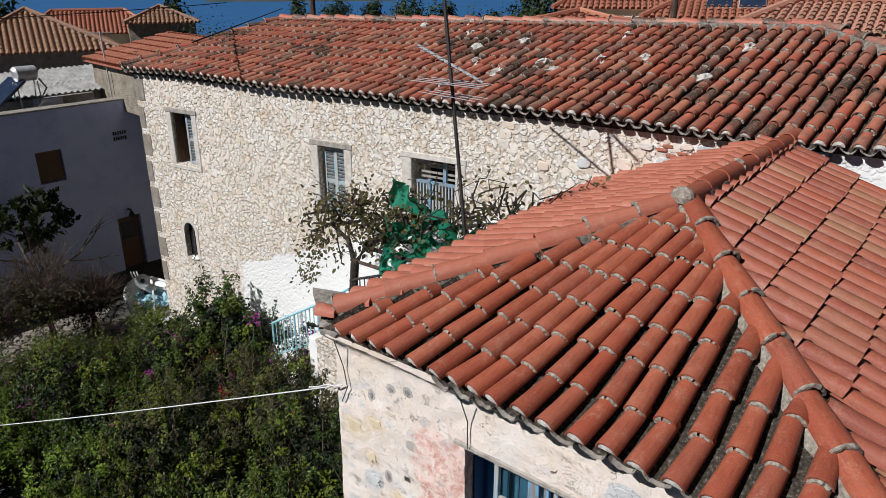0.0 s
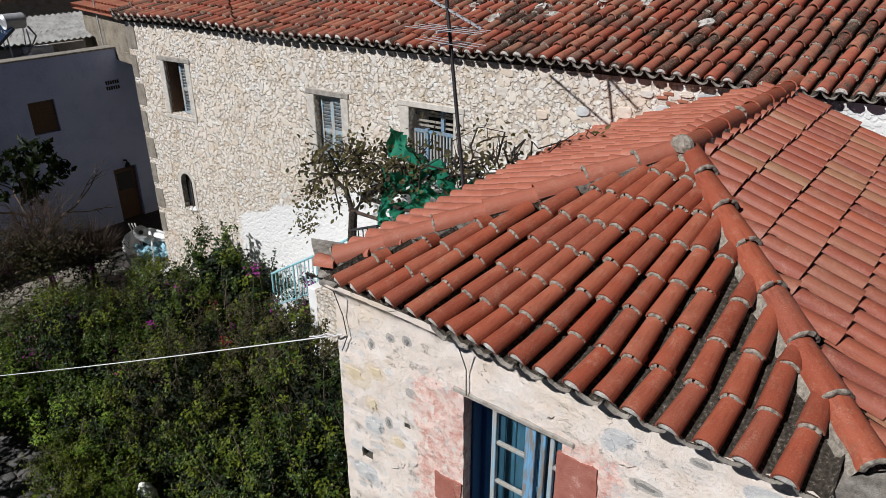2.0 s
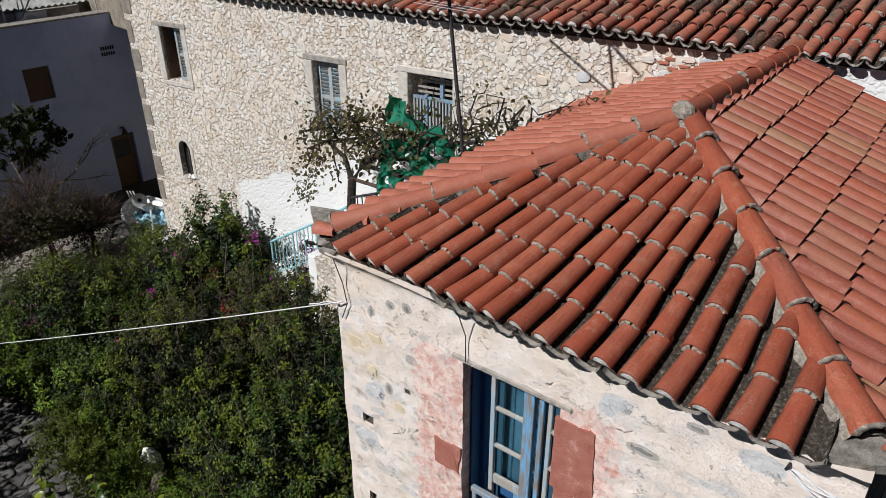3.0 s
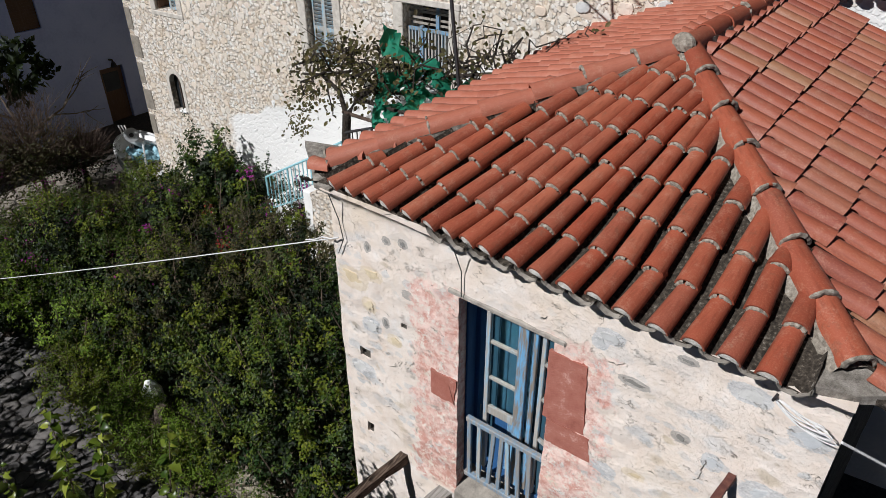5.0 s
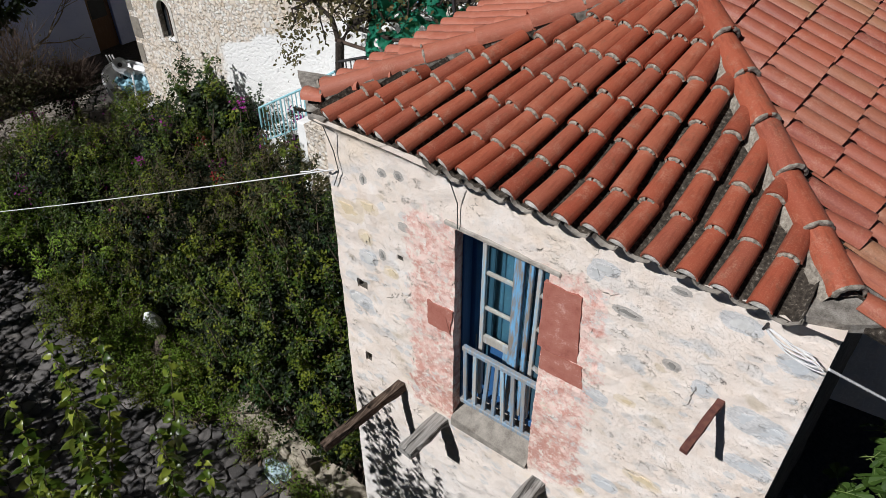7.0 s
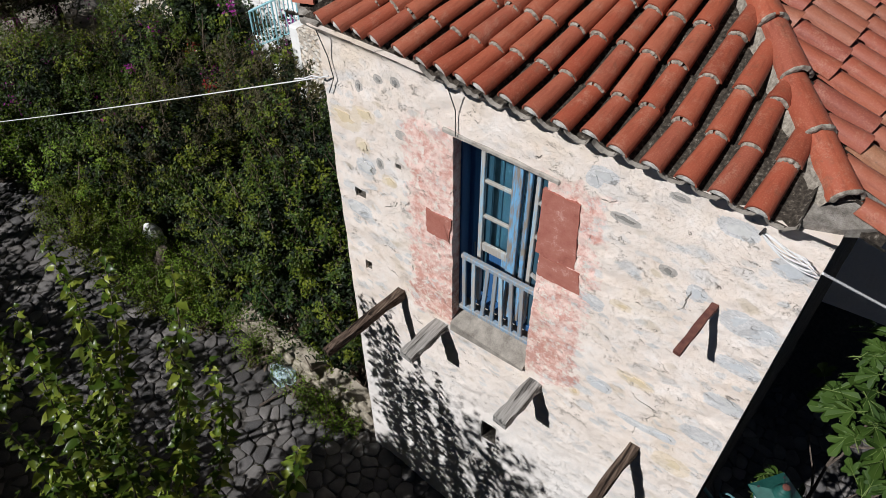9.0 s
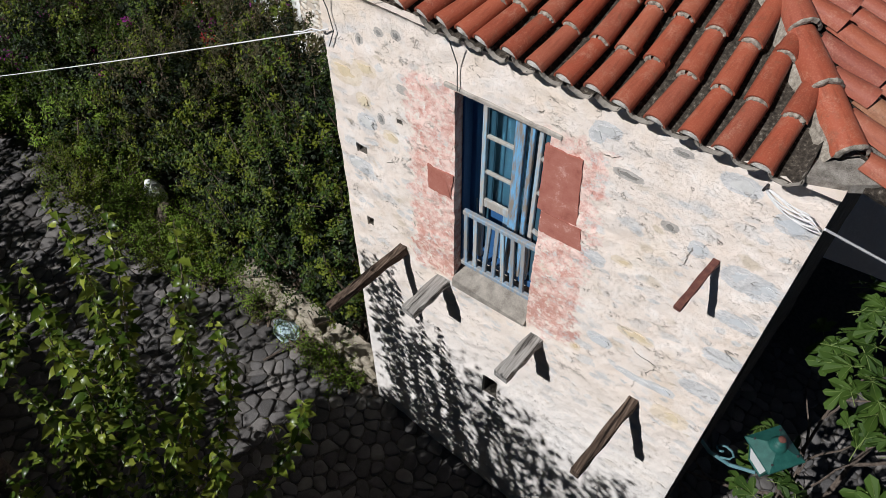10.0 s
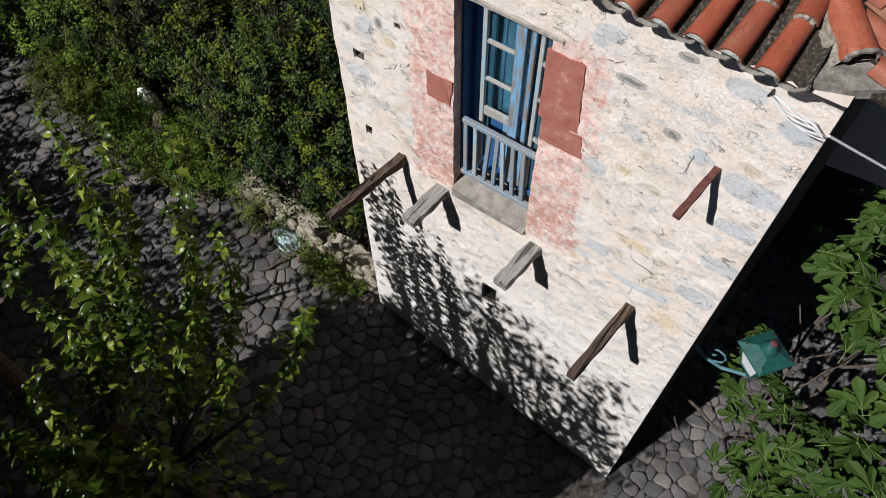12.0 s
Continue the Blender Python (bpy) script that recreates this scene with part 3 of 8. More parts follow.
def cells(u0, u1, v0, v1, du, dv, jitter, rng, keep=lambda u, v: True):
    """Irregular cells that fill an oblong: a jittered, staggered lattice, each point with its polygon."""
    pts, nu, nv = {}, int((u1 - u0) / du) + 3, int((v1 - v0) / dv) + 3
    for i in range(nu):
        for j in range(nv):
            pts[i, j] = (u0 + (i - 1 + 0.5 * (j % 2) + rng.uniform(-jitter, jitter)) * du, v0 + (j - 0.5 + rng.uniform(-jitter, jitter)) * dv)
    for (i, j), (pu, pv) in pts.items():
        if not (u0 < pu < u1 and v0 < pv < v1 and keep(pu, pv)):
            continue
        poly = [(pu - du, pv - dv), (pu + du, pv - dv), (pu + du, pv + dv), (pu - du, pv + dv)]
        for a in range(-2, 3):
            for b in range(-2, 3):
                if (a, b) == (0, 0) or (i + a, j + b) not in pts:
                    continue
                qu, qv = pts[i + a, j + b]
                mu, mv, nx, ny = (pu + qu) / 2, (pv + qv) / 2, qu - pu, qv - pv
                out = []
                for k in range(len(poly)):
                    s, e = poly[k], poly[(k + 1) % len(poly)]
                    ds, de = (s[0] - mu) * nx + (s[1] - mv) * ny, (e[0] - mu) * nx + (e[1] - mv) * ny
                    if ds <= 0:
                        out.append(s)
                    if ds * de < 0:
                        f = ds / (ds - de)
                        out.append((s[0] + f * (e[0] - s[0]), s[1] + f * (e[1] - s[1])))
                poly = out
                if len(poly) < 3:
                    break
            if len(poly) < 3:
                break
        if len(poly) >= 3:
            yield (pu, pv), poly


def cobbled(poly, c, shrink, height, rng, round_off=0.72):
    """A stone from a polygon in the plane z = 0: upright sides, a sloping shoulder and an uneven top, centred on c."""
    n = len(poly)
    low = [((p[0] - c[0]) * shrink, (p[1] - c[1]) * shrink, -0.03) for p in poly]
    mid = [(x * 0.97, y * 0.97, height * rng.uniform(0.45, 0.75)) for x, y, _ in low]
    top = [(x * round_off, y * round_off, height * rng.uniform(0.85, 1.15)) for x, y, _ in low]
    vs = low + mid + top + [(0, 0, height * rng.uniform(1.0, 1.25))]
    fs = []
    for k in range(n):
        j = (k + 1) % n
        fs += [(k, j, n + j, n + k), (n + k, n + j, 2 * n + j, 2 * n + k), (2 * n + k, 2 * n + j, 3 * n)]
    return vs, fs


def pebble(poly, c, shrink, height, rng, rings=((1.0, -0.03), (0.97, 0.45), (0.85, 0.85), (0.5, 1.0))):
    """A rounded cobble: the polygon's corners cut twice, a domed, slightly tilted and dented top."""
    pts = [((p[0] - c[0]) * shrink, (p[1] - c[1]) * shrink) for p in poly]
    for _ in range(1):
        out = []
        for k in range(len(pts)):
            p, q = pts[k], pts[(k + 1) % len(pts)]
            if math.hypot(q[0] - p[0], q[1] - p[1]) < 0.02:
                out.append(((p[0] + q[0]) / 2, (p[1] + q[1]) / 2))
                continue
            out += [(p[0] * 0.76 + q[0] * 0.24, p[1] * 0.76 + q[1] * 0.24), (p[0] * 0.24 + q[0] * 0.76, p[1] * 0.24 + q[1] * 0.76)]
        pts = out
    n = len(pts)
    vs = []
    for r, z in rings:
        vs += [(x * r * rng.uniform(0.95, 1.05), y * r * rng.uniform(0.95, 1.05), z if z < 0 else height * (z + rng.uniform(-0.12, 0.12))) for x, y in pts]
    vs.append((0, 0, height * rng.uniform(0.95, 1.2)))
    last = len(rings) - 1
    fs = [(i * n + k, i * n + (k + 1) % n, i * n + n + (k + 1) % n, i * n + n + k) for i in range(last) for k in range(n)] + [(last * n + k, last * n + (k + 1) % n, last * n + n) for k in range(n)]
    return vs, fs


# ---- ground ----
PROFILE = [(-400, 2.6), (-40, 2.6), (-14, 2.45), (-12, 2.4), (-8, 2.0), (-4, 1.5), (0.2, 0.9), (4.3, 0.0), (9, -0.5), (40, -1.5), (400, -2)]
SEA_Z = -42.0


def ground_z(x, y):
    z = float(np.interp(x, [p[0] for p in PROFILE], [p[1] for p in PROFILE]))
    away = math.hypot(x + 3, y - 4)
    return z - 52 * min(1.0, max(0.0, (away - 55) / 140)) ** 1.3


def ground():
    mb = Mesh()
    rings = [(-400, -260, -180, -120, -80, -60, -45, -32), np.arange(-24, 14.1, 0.5), (18, 24, 32, 45, 60, 90, 140, 220, 330, 400)]
    xs = [float(x) for r in rings for x in r]
    ys = [-400, -250, -150, -90, -60, -40, -28, -20, -15, *np.arange(-12, 14.1, 0.5), 18, 24, 32, 45, 60, 90, 140, 220, 330, 400]
    for x in xs:
        for y in ys:
            mb.v.append((x, float(y), ground_z(x, y) - 0.035 + fuzz((x, y, 0), 0.9, 0.04)))
    n = len(ys)
    mb.f = [(i * n + j, (i + 1) * n + j, (i + 1) * n + j + 1, i * n + j + 1) for i in range(len(xs) - 1) for j in range(n - 1)]
    ob = part("ground", mb, GRIT, None, smooth=True)
    tagged(ob, "dark soil and cobbled lane ground, sloping up the hill", "ground", kind="structure")
    return ob


GROUND = ground()


# ---- roof tiles ----
def tile_mesh(name, material, length=0.46, wide=0.091, narrow=0.075, seg=8, thick=0.013, lift=0.035):
    mb = Mesh()
    for r, y, z in ((wide, 0, lift), (narrow, length, 0), (narrow - thick, length, 0), (wide - thick, 0, lift)):
        for k in range(seg + 1):
            a = math.pi * k / seg
            mb.v.append((r * math.cos(a), y, z + r * 1.0 * math.sin(a)))
    s = seg + 1
    for k in range(seg):
        for r in range(4):
            q = (r + 1) % 4
            mb.f.append((r * s + k, r * s + k + 1, q * s + k + 1, q * s + k))
    mb.f += [(0, s, 2 * s, 3 * s), (seg, seg + 3 * s, seg + 2 * s, seg + s)]
    me = mb.data(name, material)
    me.polygons.foreach_set("use_smooth", [True] * (seg * 4) + [False] * 2)
    me.set_sharp_from_angle(angle=0.7)
    return mb, me


def frame_of(origin, along, up):
    """The pose whose x runs along the eave, y up the slope and z out of the roof."""
    x, y = Vector(along).normalized(), Vector(up).normalized()
    z = x.cross(y)
    m = Matrix((x, y, z)).transposed().to_4x4()
    m.translation = Vector(origin)
    return m


def collar(mb, m, rng, r=0.075):
    """Lumpy mortar squeezed out under a tile's lower end."""
    n = 12
    vs = []
    for k in range(n + 1):
        a = math.pi * k / n
        j, o = rng.uniform(-0.010, 0.001), rng.uniform(0.0, 0.012)
        for dy, dr in ((-0.008 - o, -0.030), (-0.007 - o, -0.009 + j), (-0.001 - o * 0.6, 0.000 + j), (0.010, -0.003 + j * 0.5), (0.02, -0.02)):
            vs.append(((r + dr) * math.cos(a), dy, 0.03 + (r + dr) * math.sin(a)))
    fs = [(k * 5 + i, k * 5 + i + 1, k * 5 + 6 + i, k * 5 + 5 + i) for k in range(n) if rng.random() < 0.92 for i in range(4)]
    mb.add(vs, fs, m)


def plug(mb, m, rng, r=0.070):
    """A mortar plug in the open end of an eave tile."""
    n = 8
    ring = [(r * math.cos(math.pi * k / n), 0.008, 0.032 + r * math.sin(math.pi * k / n)) for k in range(n + 1)]
    vs = ring + [(0.0, -0.012 + rng.uniform(-0.008, 0.004), 0.07)]
    mb.add(vs, [(k, k + 1, n + 1) for k in range(n)] + [(n, 0, n + 1)], m)


# ---- the near house ----
HX, HY, EAVE, RIDGE = 4.33, 5.75, 7.95, 8.98
APEX_Y, OVER = 2.4, 0.2
rng = random.Random(4)
near = thing("stone_house", "stone house with worn cream plaster and hipped red tile roof", "house")
WIN = (1.45, 2.36, 4.86, 7.41)
HOLES = [(1.90, 2.11, 3.02, 3.42), (0.24, 0.38, 6.14, 6.26), (0.26, 0.35, 5.06, 5.2), (0.79, 0.86, 6.76, 6.82)]
mb = sheet(0, HX, -0.4, EAVE + 0.06, [WIN, *HOLES], 0.036, 0.009, 0.5)
def swell(x, z):
    """How far the coat swells out towards the foot of the tiles."""
    return (0.11 + 0.018 * x) * max(0.0, (z - 7.89) / 0.12)


for k, (x, y, z) in enumerate(mb.v):
    if y < 0.3:
        mb.v[k] = (x, y - swell(x, z), z)
FRONT_WALL = part("front_wall", mb, PLASTER, near, "worn cream lime plaster over rubble, bare grey stones showing", True)
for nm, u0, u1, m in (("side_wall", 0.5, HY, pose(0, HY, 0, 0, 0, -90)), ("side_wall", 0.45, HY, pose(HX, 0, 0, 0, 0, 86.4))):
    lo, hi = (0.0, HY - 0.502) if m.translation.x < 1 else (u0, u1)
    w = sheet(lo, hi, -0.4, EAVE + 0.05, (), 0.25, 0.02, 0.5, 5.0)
    ob = part(nm, w, SIDE_SHADE_STONE, near, "bare rubble, near-black with the side's shade in its colour", True)
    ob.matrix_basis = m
w = Mesh().box((0.5, HY - 0.4, -0.4), (HX - 0.5, HY, EAVE))
part("back_wall", w, PLASTER, near)
part("upper_floor", Mesh().box((0.51, 0.51, 4.7), (HX - 0.51, HY - 0.41, 4.85)), WOOD_DARK, near, "dark floor boards")
part("room_partition", Mesh().box((0.51, 2.4, 4.86), (HX - 0.51, 2.5, 7.6)), SHADE_BLACK, near, "inner wall in near-black that stands for the room's shade")

ROOF_LO = 7.99
IN = 0.14
corners = [(-OVER + IN, -OVER + IN), (HX + 0.0, -OVER + IN), (HX + 0.0, HY), (-OVER + IN, HY)]
A, B = Vector((HX / 2, APEX_Y, RIDGE)), Vector((HX / 2, HY, RIDGE))
bed = Mesh()
cs = [Vector((x, y, ROOF_LO + IN * 0.39)) for x, y in corners]
lows = [c - Vector((0, 0, 0.07)) for c in cs]
bed.add(cs + [A, B] + lows, [(0, 1, 4), (1, 2, 5, 4), (3, 0, 4, 5), (6, 9, 8, 7), (0, 6, 7, 1), (1, 7, 8, 2), (2, 8, 9, 3), (3, 9, 6, 0), (2, 3, 5)])
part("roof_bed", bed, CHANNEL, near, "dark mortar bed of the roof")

cover_mb, cover = tile_mesh("tile", TILE_NEW, 0.46, 0.082, 0.068)
_, cover_side = tile_mesh("tile_side", TILE_SIDE)
_, cover_west = tile_mesh("tile_west", TILE_WEST, 0.46, 0.094, 0.072, 8, 0.014, 0.06)
_, hip_west = tile_mesh("hip_tile_west", TILE_WEST, 0.5, 0.112, 0.098, 8, 0.015, 0.022)
hip_mb, hip_me = tile_mesh("hip_tile", TILE_NEW, 0.5, 0.112, 0.098, 8, 0.015, 0.022)
_, ridge_me = tile_mesh("ridge_tile", TILE_NEW, 0.47, 0.108, 0.102, 8, 0.015, 0.012)


PLUGS = Mesh()


def lay(parent, me, m, columns, row, limit, mortar=None, channels=None, jit=0.006, name="tile", length=0.46, eave_plug=True):
    """Lay cover tiles in columns up a slope; limit(u) is the slope's length there."""
    made = []
    for u in columns:
        top = limit(u)
        n = 0
        while n * row < top - 0.1:
            v = n * row
            long = min(1.0, (top - v + 0.02) / length)
            t = m @ pose(u + rng.uniform(-jit, jit), v + rng.uniform(-0.012, 0.012), 0.045 + rng.uniform(-0.004, 0.006), rng.uniform(-0.8, 0.8), rng.uniform(-2.5, 2.5), rng.uniform(-1.6, 1.6))
            made.append((t @ Matrix.Diagonal((1, long, 1, 1)), me))
            if mortar is not None:
                if n or not eave_plug:
                    collar(mortar, t, rng)
                else:
                    plug(PLUGS, t, rng)
            n += 1
    return made


def channel(mb, m, u, top, r=0.1, row=0.4, out=0.0):
    """A concave run of under-tiles between two columns."""
    n, v = 6, -out
    k = 0
    while v < top:
        e = min(v + row + 0.05, top)
        vs = []
        for y, z in ((v, 0.012), (e, -0.006)):
            for i in range(n + 1):
                a = math.pi * (0.08 + 0.84 * i / n)
                vs.append((u - r * math.cos(a), y, z + 0.095 - r * math.sin(a) + fuzz((u * 9, y * 5, i), 1.0, 0.012)))
        mb.add(vs, [(i, i + 1, n + 2 + i, n + 1 + i) for i in range(n)], m)
        v += row
        k += 1


def lip(mb, m, rng, r=0.1):
    """The ragged crescent end of an under-tile at the eave."""
    n, vs = 8, []
    for i in range(n + 1):
        a = math.pi * (0.06 + 0.88 * i / n)
        for dr, y in ((0.006, 0.0), (-0.006, -0.003), (-0.006, 0.03), (0.006, 0.03)):
            o = rng.uniform(-0.007, 0.004)
            vs.append((-(r + dr) * math.cos(a), y + o, 0.107 - (r + dr) * math.sin(a) + o))
    mb.add(vs, [(i * 4 + k, i * 4 + (k + 1) % 4, i * 4 + 4 + (k + 1) % 4, i * 4 + 4 + k) for i in range(n) for k in range(4)], m)


mortar, chan = Mesh(), Mesh()
slope = math.hypot(APEX_Y + OVER, RIDGE - ROOF_LO)
FRONT = frame_of((0, -OVER, ROOF_LO), (1, 0, 0), (0, APEX_Y + OVER, RIDGE - ROOF_LO))
half = HX / 2 + OVER
front_len = lambda u: slope * max(0.0, 1 - abs(u - HX / 2) / half)
cols = [0.16, 0.352, 0.564, 0.753, 0.997, 1.235, 1.44, 1.637, 1.818, 2.06, 2.28, 2.52, 2.733, 2.948, 3.195, 3.43, 3.653, 3.887]
start = lambda u: 0.12 - 0.035 * u          # the eave tiles draw back towards the sea-side corner


def lean(u):
    """How far a column drifts sideways for each metre up the slope: they fan in towards the apex."""
    return float(np.interp(u, (0.0, 0.5, 1.3, 2.1, 2.7, 4.0), (0.36, 0.33, 0.23, 0.12, 0.02, -0.03)))


def column_top(u):
    """The length of a fanned column up to the hip it runs into."""
    v = 0.0
    while v < front_len(u + lean(u) * v) * 1.0 and v < 3:
        v += 0.02
    return v * math.hypot(1, lean(u))


laid = []
for u in cols:
    foot = FRONT @ pose(u, 0, 0, 0, 0, -math.degrees(math.atan(lean(u)))) @ pose(0, start(u), 0)
    top, n = column_top(u) - (0.17 if u < 2 else 0.10) - start(u), 0
    while n * 0.385 < top - 0.09:
        v = n * 0.385
        cut = min(1.0, (top - v + 0.02) / 0.46)
        drift = 4.5 if n == 0 and u > 1.4 else 0.0
        t = foot @ pose(rng.uniform(-0.006, 0.006) - (0.03 if drift else 0), v + rng.uniform(-0.014, 0.014), 0.045 + rng.uniform(-0.004, 0.006), rng.uniform(-0.8, 0.8), rng.uniform(-2.5, 2.5), rng.uniform(-1.6, 1.6) - drift)
        laid.append((t @ Matrix.Diagonal((1, cut, 1, 1)), cover))
        collar(mortar, t, rng) if n else plug(PLUGS, t, rng)
        n += 1
LIPS = Mesh()
for k in range(len(cols) + 1):
    u = (cols[k - 1] + cols[k]) / 2 if 0 < k < len(cols) else (cols[0] - 0.112 if k == 0 else cols[-1] + 0.112)
    foot = FRONT @ pose(u, 0, 0, 0, 0, -math.degrees(math.atan(lean(u))))
    channel(chan, foot, 0.0, max(0.1, column_top(u) - 0.03), 0.1 if u > 1.3 else 0.085, out=-(0.6 if u > 1.3 else 1.3) * start(u))
    if u > 1.3:
        lip(LIPS, foot @ pose(0, 0.6 * start(u) - 0.006, 0.0), rng)
# side slopes
side_slope = math.hypot(half, RIDGE - ROOF_LO)
EAST = frame_of((HX + OVER, 0, ROOF_LO), (0, 1, 0), (-half, 0, RIDGE - ROOF_LO))
WEST = frame_of((-OVER, HY, ROOF_LO), (0, -1, 0), (half, 0, RIDGE - ROOF_LO))
side_len = lambda y: side_slope * min(1.0, max(0.0, (y + OVER) / (APEX_Y + OVER)))
ecols = [0.08 + 0.228 * i for i in range(25)]
laid += lay(near, cover_side, EAST, ecols, 0.40, lambda u: side_len(u) - 0.06, None, jit=0.004)
for u in [c - 0.114 for c in ecols]:
    channel(chan, EAST, u, side_len(u) - 0.03)
laid += lay(near, cover_west, WEST, [HY - (0.08 + 0.228 * i) for i in range(25)], 0.40, lambda u: side_len(HY - u) - 0.06, None, jit=0.004)
for i in range(25):
    channel(chan, WEST, HY - (0.08 + 0.228 * i) + 0.114, side_len(0.08 + 0.228 * i - 0.114) - 0.03)


FILLET = Mesh()


def hip_line(a, b, lift, mortar, row=0.43, me=None, rings=1.0):
    """Ridge tiles up a hip or along a ridge, on a fat bed of mortar."""
    a, b = Vector(a), Vector(b)
    way = b - a
    side = way.cross(Vector((0, 0, 1))).normalized()
    m = frame_of(a + Vector((0, 0, lift)), side, way)
    n = max(1, int(way.length / row))
    row = way.length / n
    out = []
    for i in range(n):
        t = m @ pose(rng.uniform(-0.008, 0.008), i * row, 0, rng.uniform(-1, 1), 0, rng.uniform(-1.5, 1.5))
        out.append((t, me or hip_me))
        if rng.random() < rings:
            collar(mortar, t @ Matrix.Diagonal((1.2, 0.8, 1.2, 1)), rng, 0.094)
    k = int(way.length / 0.06)
    vs = []
    for i in range(k + 1):
        for x, z in ((-0.15, -0.10), (-0.10, 0.02), (0.10, 0.02), (0.15, -0.10)):
            vs.append((x + fuzz((i * 0.3, x * 9, 0), 1, 0.03), i * way.length / k, z + fuzz((i * 0.4, x * 7, 5), 1, 0.03)))
    FILLET.add(vs, [(i * 4 + j, i * 4 + j + 1, i * 4 + 5 + j, i * 4 + 4 + j) for i in range(k) for j in range(3)], m)
    return out


laid += hip_line((-0.10, 0.13, ROOF_LO + 0.06), A, 0.07, mortar, me=hip_west, rings=0.45)
part("mortar_bed", FILLET, MORTAR_DARK, near, "lichen-dark mortar bed under the hip tiles")
FILLET = Mesh()
laid += hip_line((4.24, 0.06, ROOF_LO + 0.06), A, 0.07, mortar)
laid += hip_line(A + Vector((0, -0.12, 0)), B + Vector((0.1, 0.25, -0.02)), 0.08, mortar, 0.42, ridge_me, 0.12)
# a round lump of mortar closes the ridge where the hips meet
for k in range(1):
    lump = [(A.x + 0.11 * math.cos(a) * math.cos(e), A.y - 0.13 + 0.06 * math.sin(a) * math.cos(e), A.z + 0.13 + 0.10 * math.sin(e)) for e in (-0.6, 0, 0.6, 1.2) for a in [2 * math.pi * i / 10 for i in range(10)]]
    mortar.add(lump, [(r * 10 + i, r * 10 + (i + 1) % 10, r * 10 + 10 + (i + 1) % 10, r * 10 + 10 + i) for r in range(3) for i in range(10)] + [tuple(range(30, 40))])
part("eave_mortar", PLUGS, LIME_LUMP, near, "pale mortar closing the eave tiles", kind="stuff")
part("eave_lip", LIPS, CONCRETE, near, "ragged grey ends of the under-tiles", kind="stuff")
part("mortar", mortar, MORTAR, near, "grey pebbly mortar between the tiles", kind="stuff")
part("mortar_bed", FILLET, MORTAR, near, "pale mortar bed under the hip tiles")
FILLET = Mesh()
part("channel_tiles", chan, CHANNEL, near, "old under-tiles, dark with lichen and with gap shade in the colour", True, kind="stuff")
for t, me in laid:
    ob = new("tile", me)
    ob.parent = near
    ob.matrix_basis = t
# the flat stones at the foot of each hip
for ps in ([(0.12, -0.1, 0.0), (0.06, 0.32, 0.03), (-0.36, 0.50, 0.06), (-0.74, 0.42, 0.03), (-0.38, 0.16, 0.0), (-0.1, -0.08, 0.0)],
           [(4.08, -0.17, 0.03), (4.31, -0.08, 0.02), (4.52, 0.06, 0.02), (4.54, 0.20, 0.04), (4.38, 0.32, 0.07), (4.10, 0.12, 0.06)]):
    ps = [Vector((x, y, EAVE + 0.02 + z)) for x, y, z in ps]
    if ps[0].x < 1:
        ps = ps[::-1]
    up = [p + Vector((0.3 * fuzz(p, 3, 0.05), 0.3 * fuzz(p, 3, 0.05, 4), 0.07 + fuzz(p, 4, 0.03))) for p in ps]
    n = len(ps)
    mid = sum(up, Vector()) / n + Vector((0, 0, 0.02))
    part("corner_stone", Mesh().add(ps + up + [mid], [tuple(range(n))[::-1]] + [(n + k, n + (k + 1) % n, 2 * n) for k in range(n)] + [(k, (k + 1) % n, n + (k + 1) % n, n + k) for k in range(n)]), CORNER_SLAB, near, "weathered grey flat corner stone")

# ---- the far house ----
FH = pose(-10.81, 4.60, 0, 0, 0, 5.29)
far = thing("long_stone_house", "long rubble stone house with lichened red roof and blue shutters", "house")
far.matrix_basis = FH
S0, S1, FE = -0.2, 17.5, 8.95
WA, WB, WC, ARCH = (0.90, 1.56, 7.06, 8.18), (5.12, 5.75, 6.62, 7.97), (7.27, 8.16, 6.6, 8.02), (0.83, 1.21, 4.82, 5.68)
mb = sheet(S0, S1, 1.8, FE, [WA, WB, WC, ARCH], 0.2, 0.008, 0.6, 9.0)
part("front_wall", mb, JOINT, far, "lime mortar joints of the rubble wall", True)
part("side_wall", Mesh().box((S0, 0.61, 1.8), (S0 + 0.6, 7.0, FE)), STONE_FAR, far)
part("side_wall", Mesh().box((S1 - 0.6, 0.61, 1.8), (S1, 7.0, FE)), STONE_FAR, far)
part("back_wall", Mesh().box((S0 + 0.61, 6.5, 1.8), (S1 - 0.61, 7.0, FE)), STONE_FAR, far)
FR = [(S0 - 0.2, -0.12, 8.97), (S1 + 0.2, -0.12, 8.97), (1.15, 3.3, 9.88), (12.9, 3.3, 10.13), (S0 - 0.2, 7.2, 8.97), (S1 + 0.2, 7.2, 8.97)]
v = [Vector(p) for p in FR]
e = [v[0] + Vector((0.12, 0.10, 0.03)), v[1] + Vector((-0.12, 0.10, 0.03)), v[2], v[3], v[4], v[5]]
low = [p - Vector((0, 0, 0.08)) for p in (e[0], e[1], e[5], e[4])]
bed = Mesh().add(e + low, [(0, 1, 3, 2), (1, 5, 3), (5, 4, 2, 3), (4, 0, 2), (6, 9, 8, 7), (0, 6, 7, 1), (1, 7, 8, 5), (5, 8, 9, 4), (4, 9, 6, 0)])
part("roof_bed", bed, CHANNEL, far, "dark bed of the roof")
old_mb, old_me = tile_mesh("aged_tile", TILE_OLD, 0.46, 0.084, 0.070, 8, 0.014, 0.035)
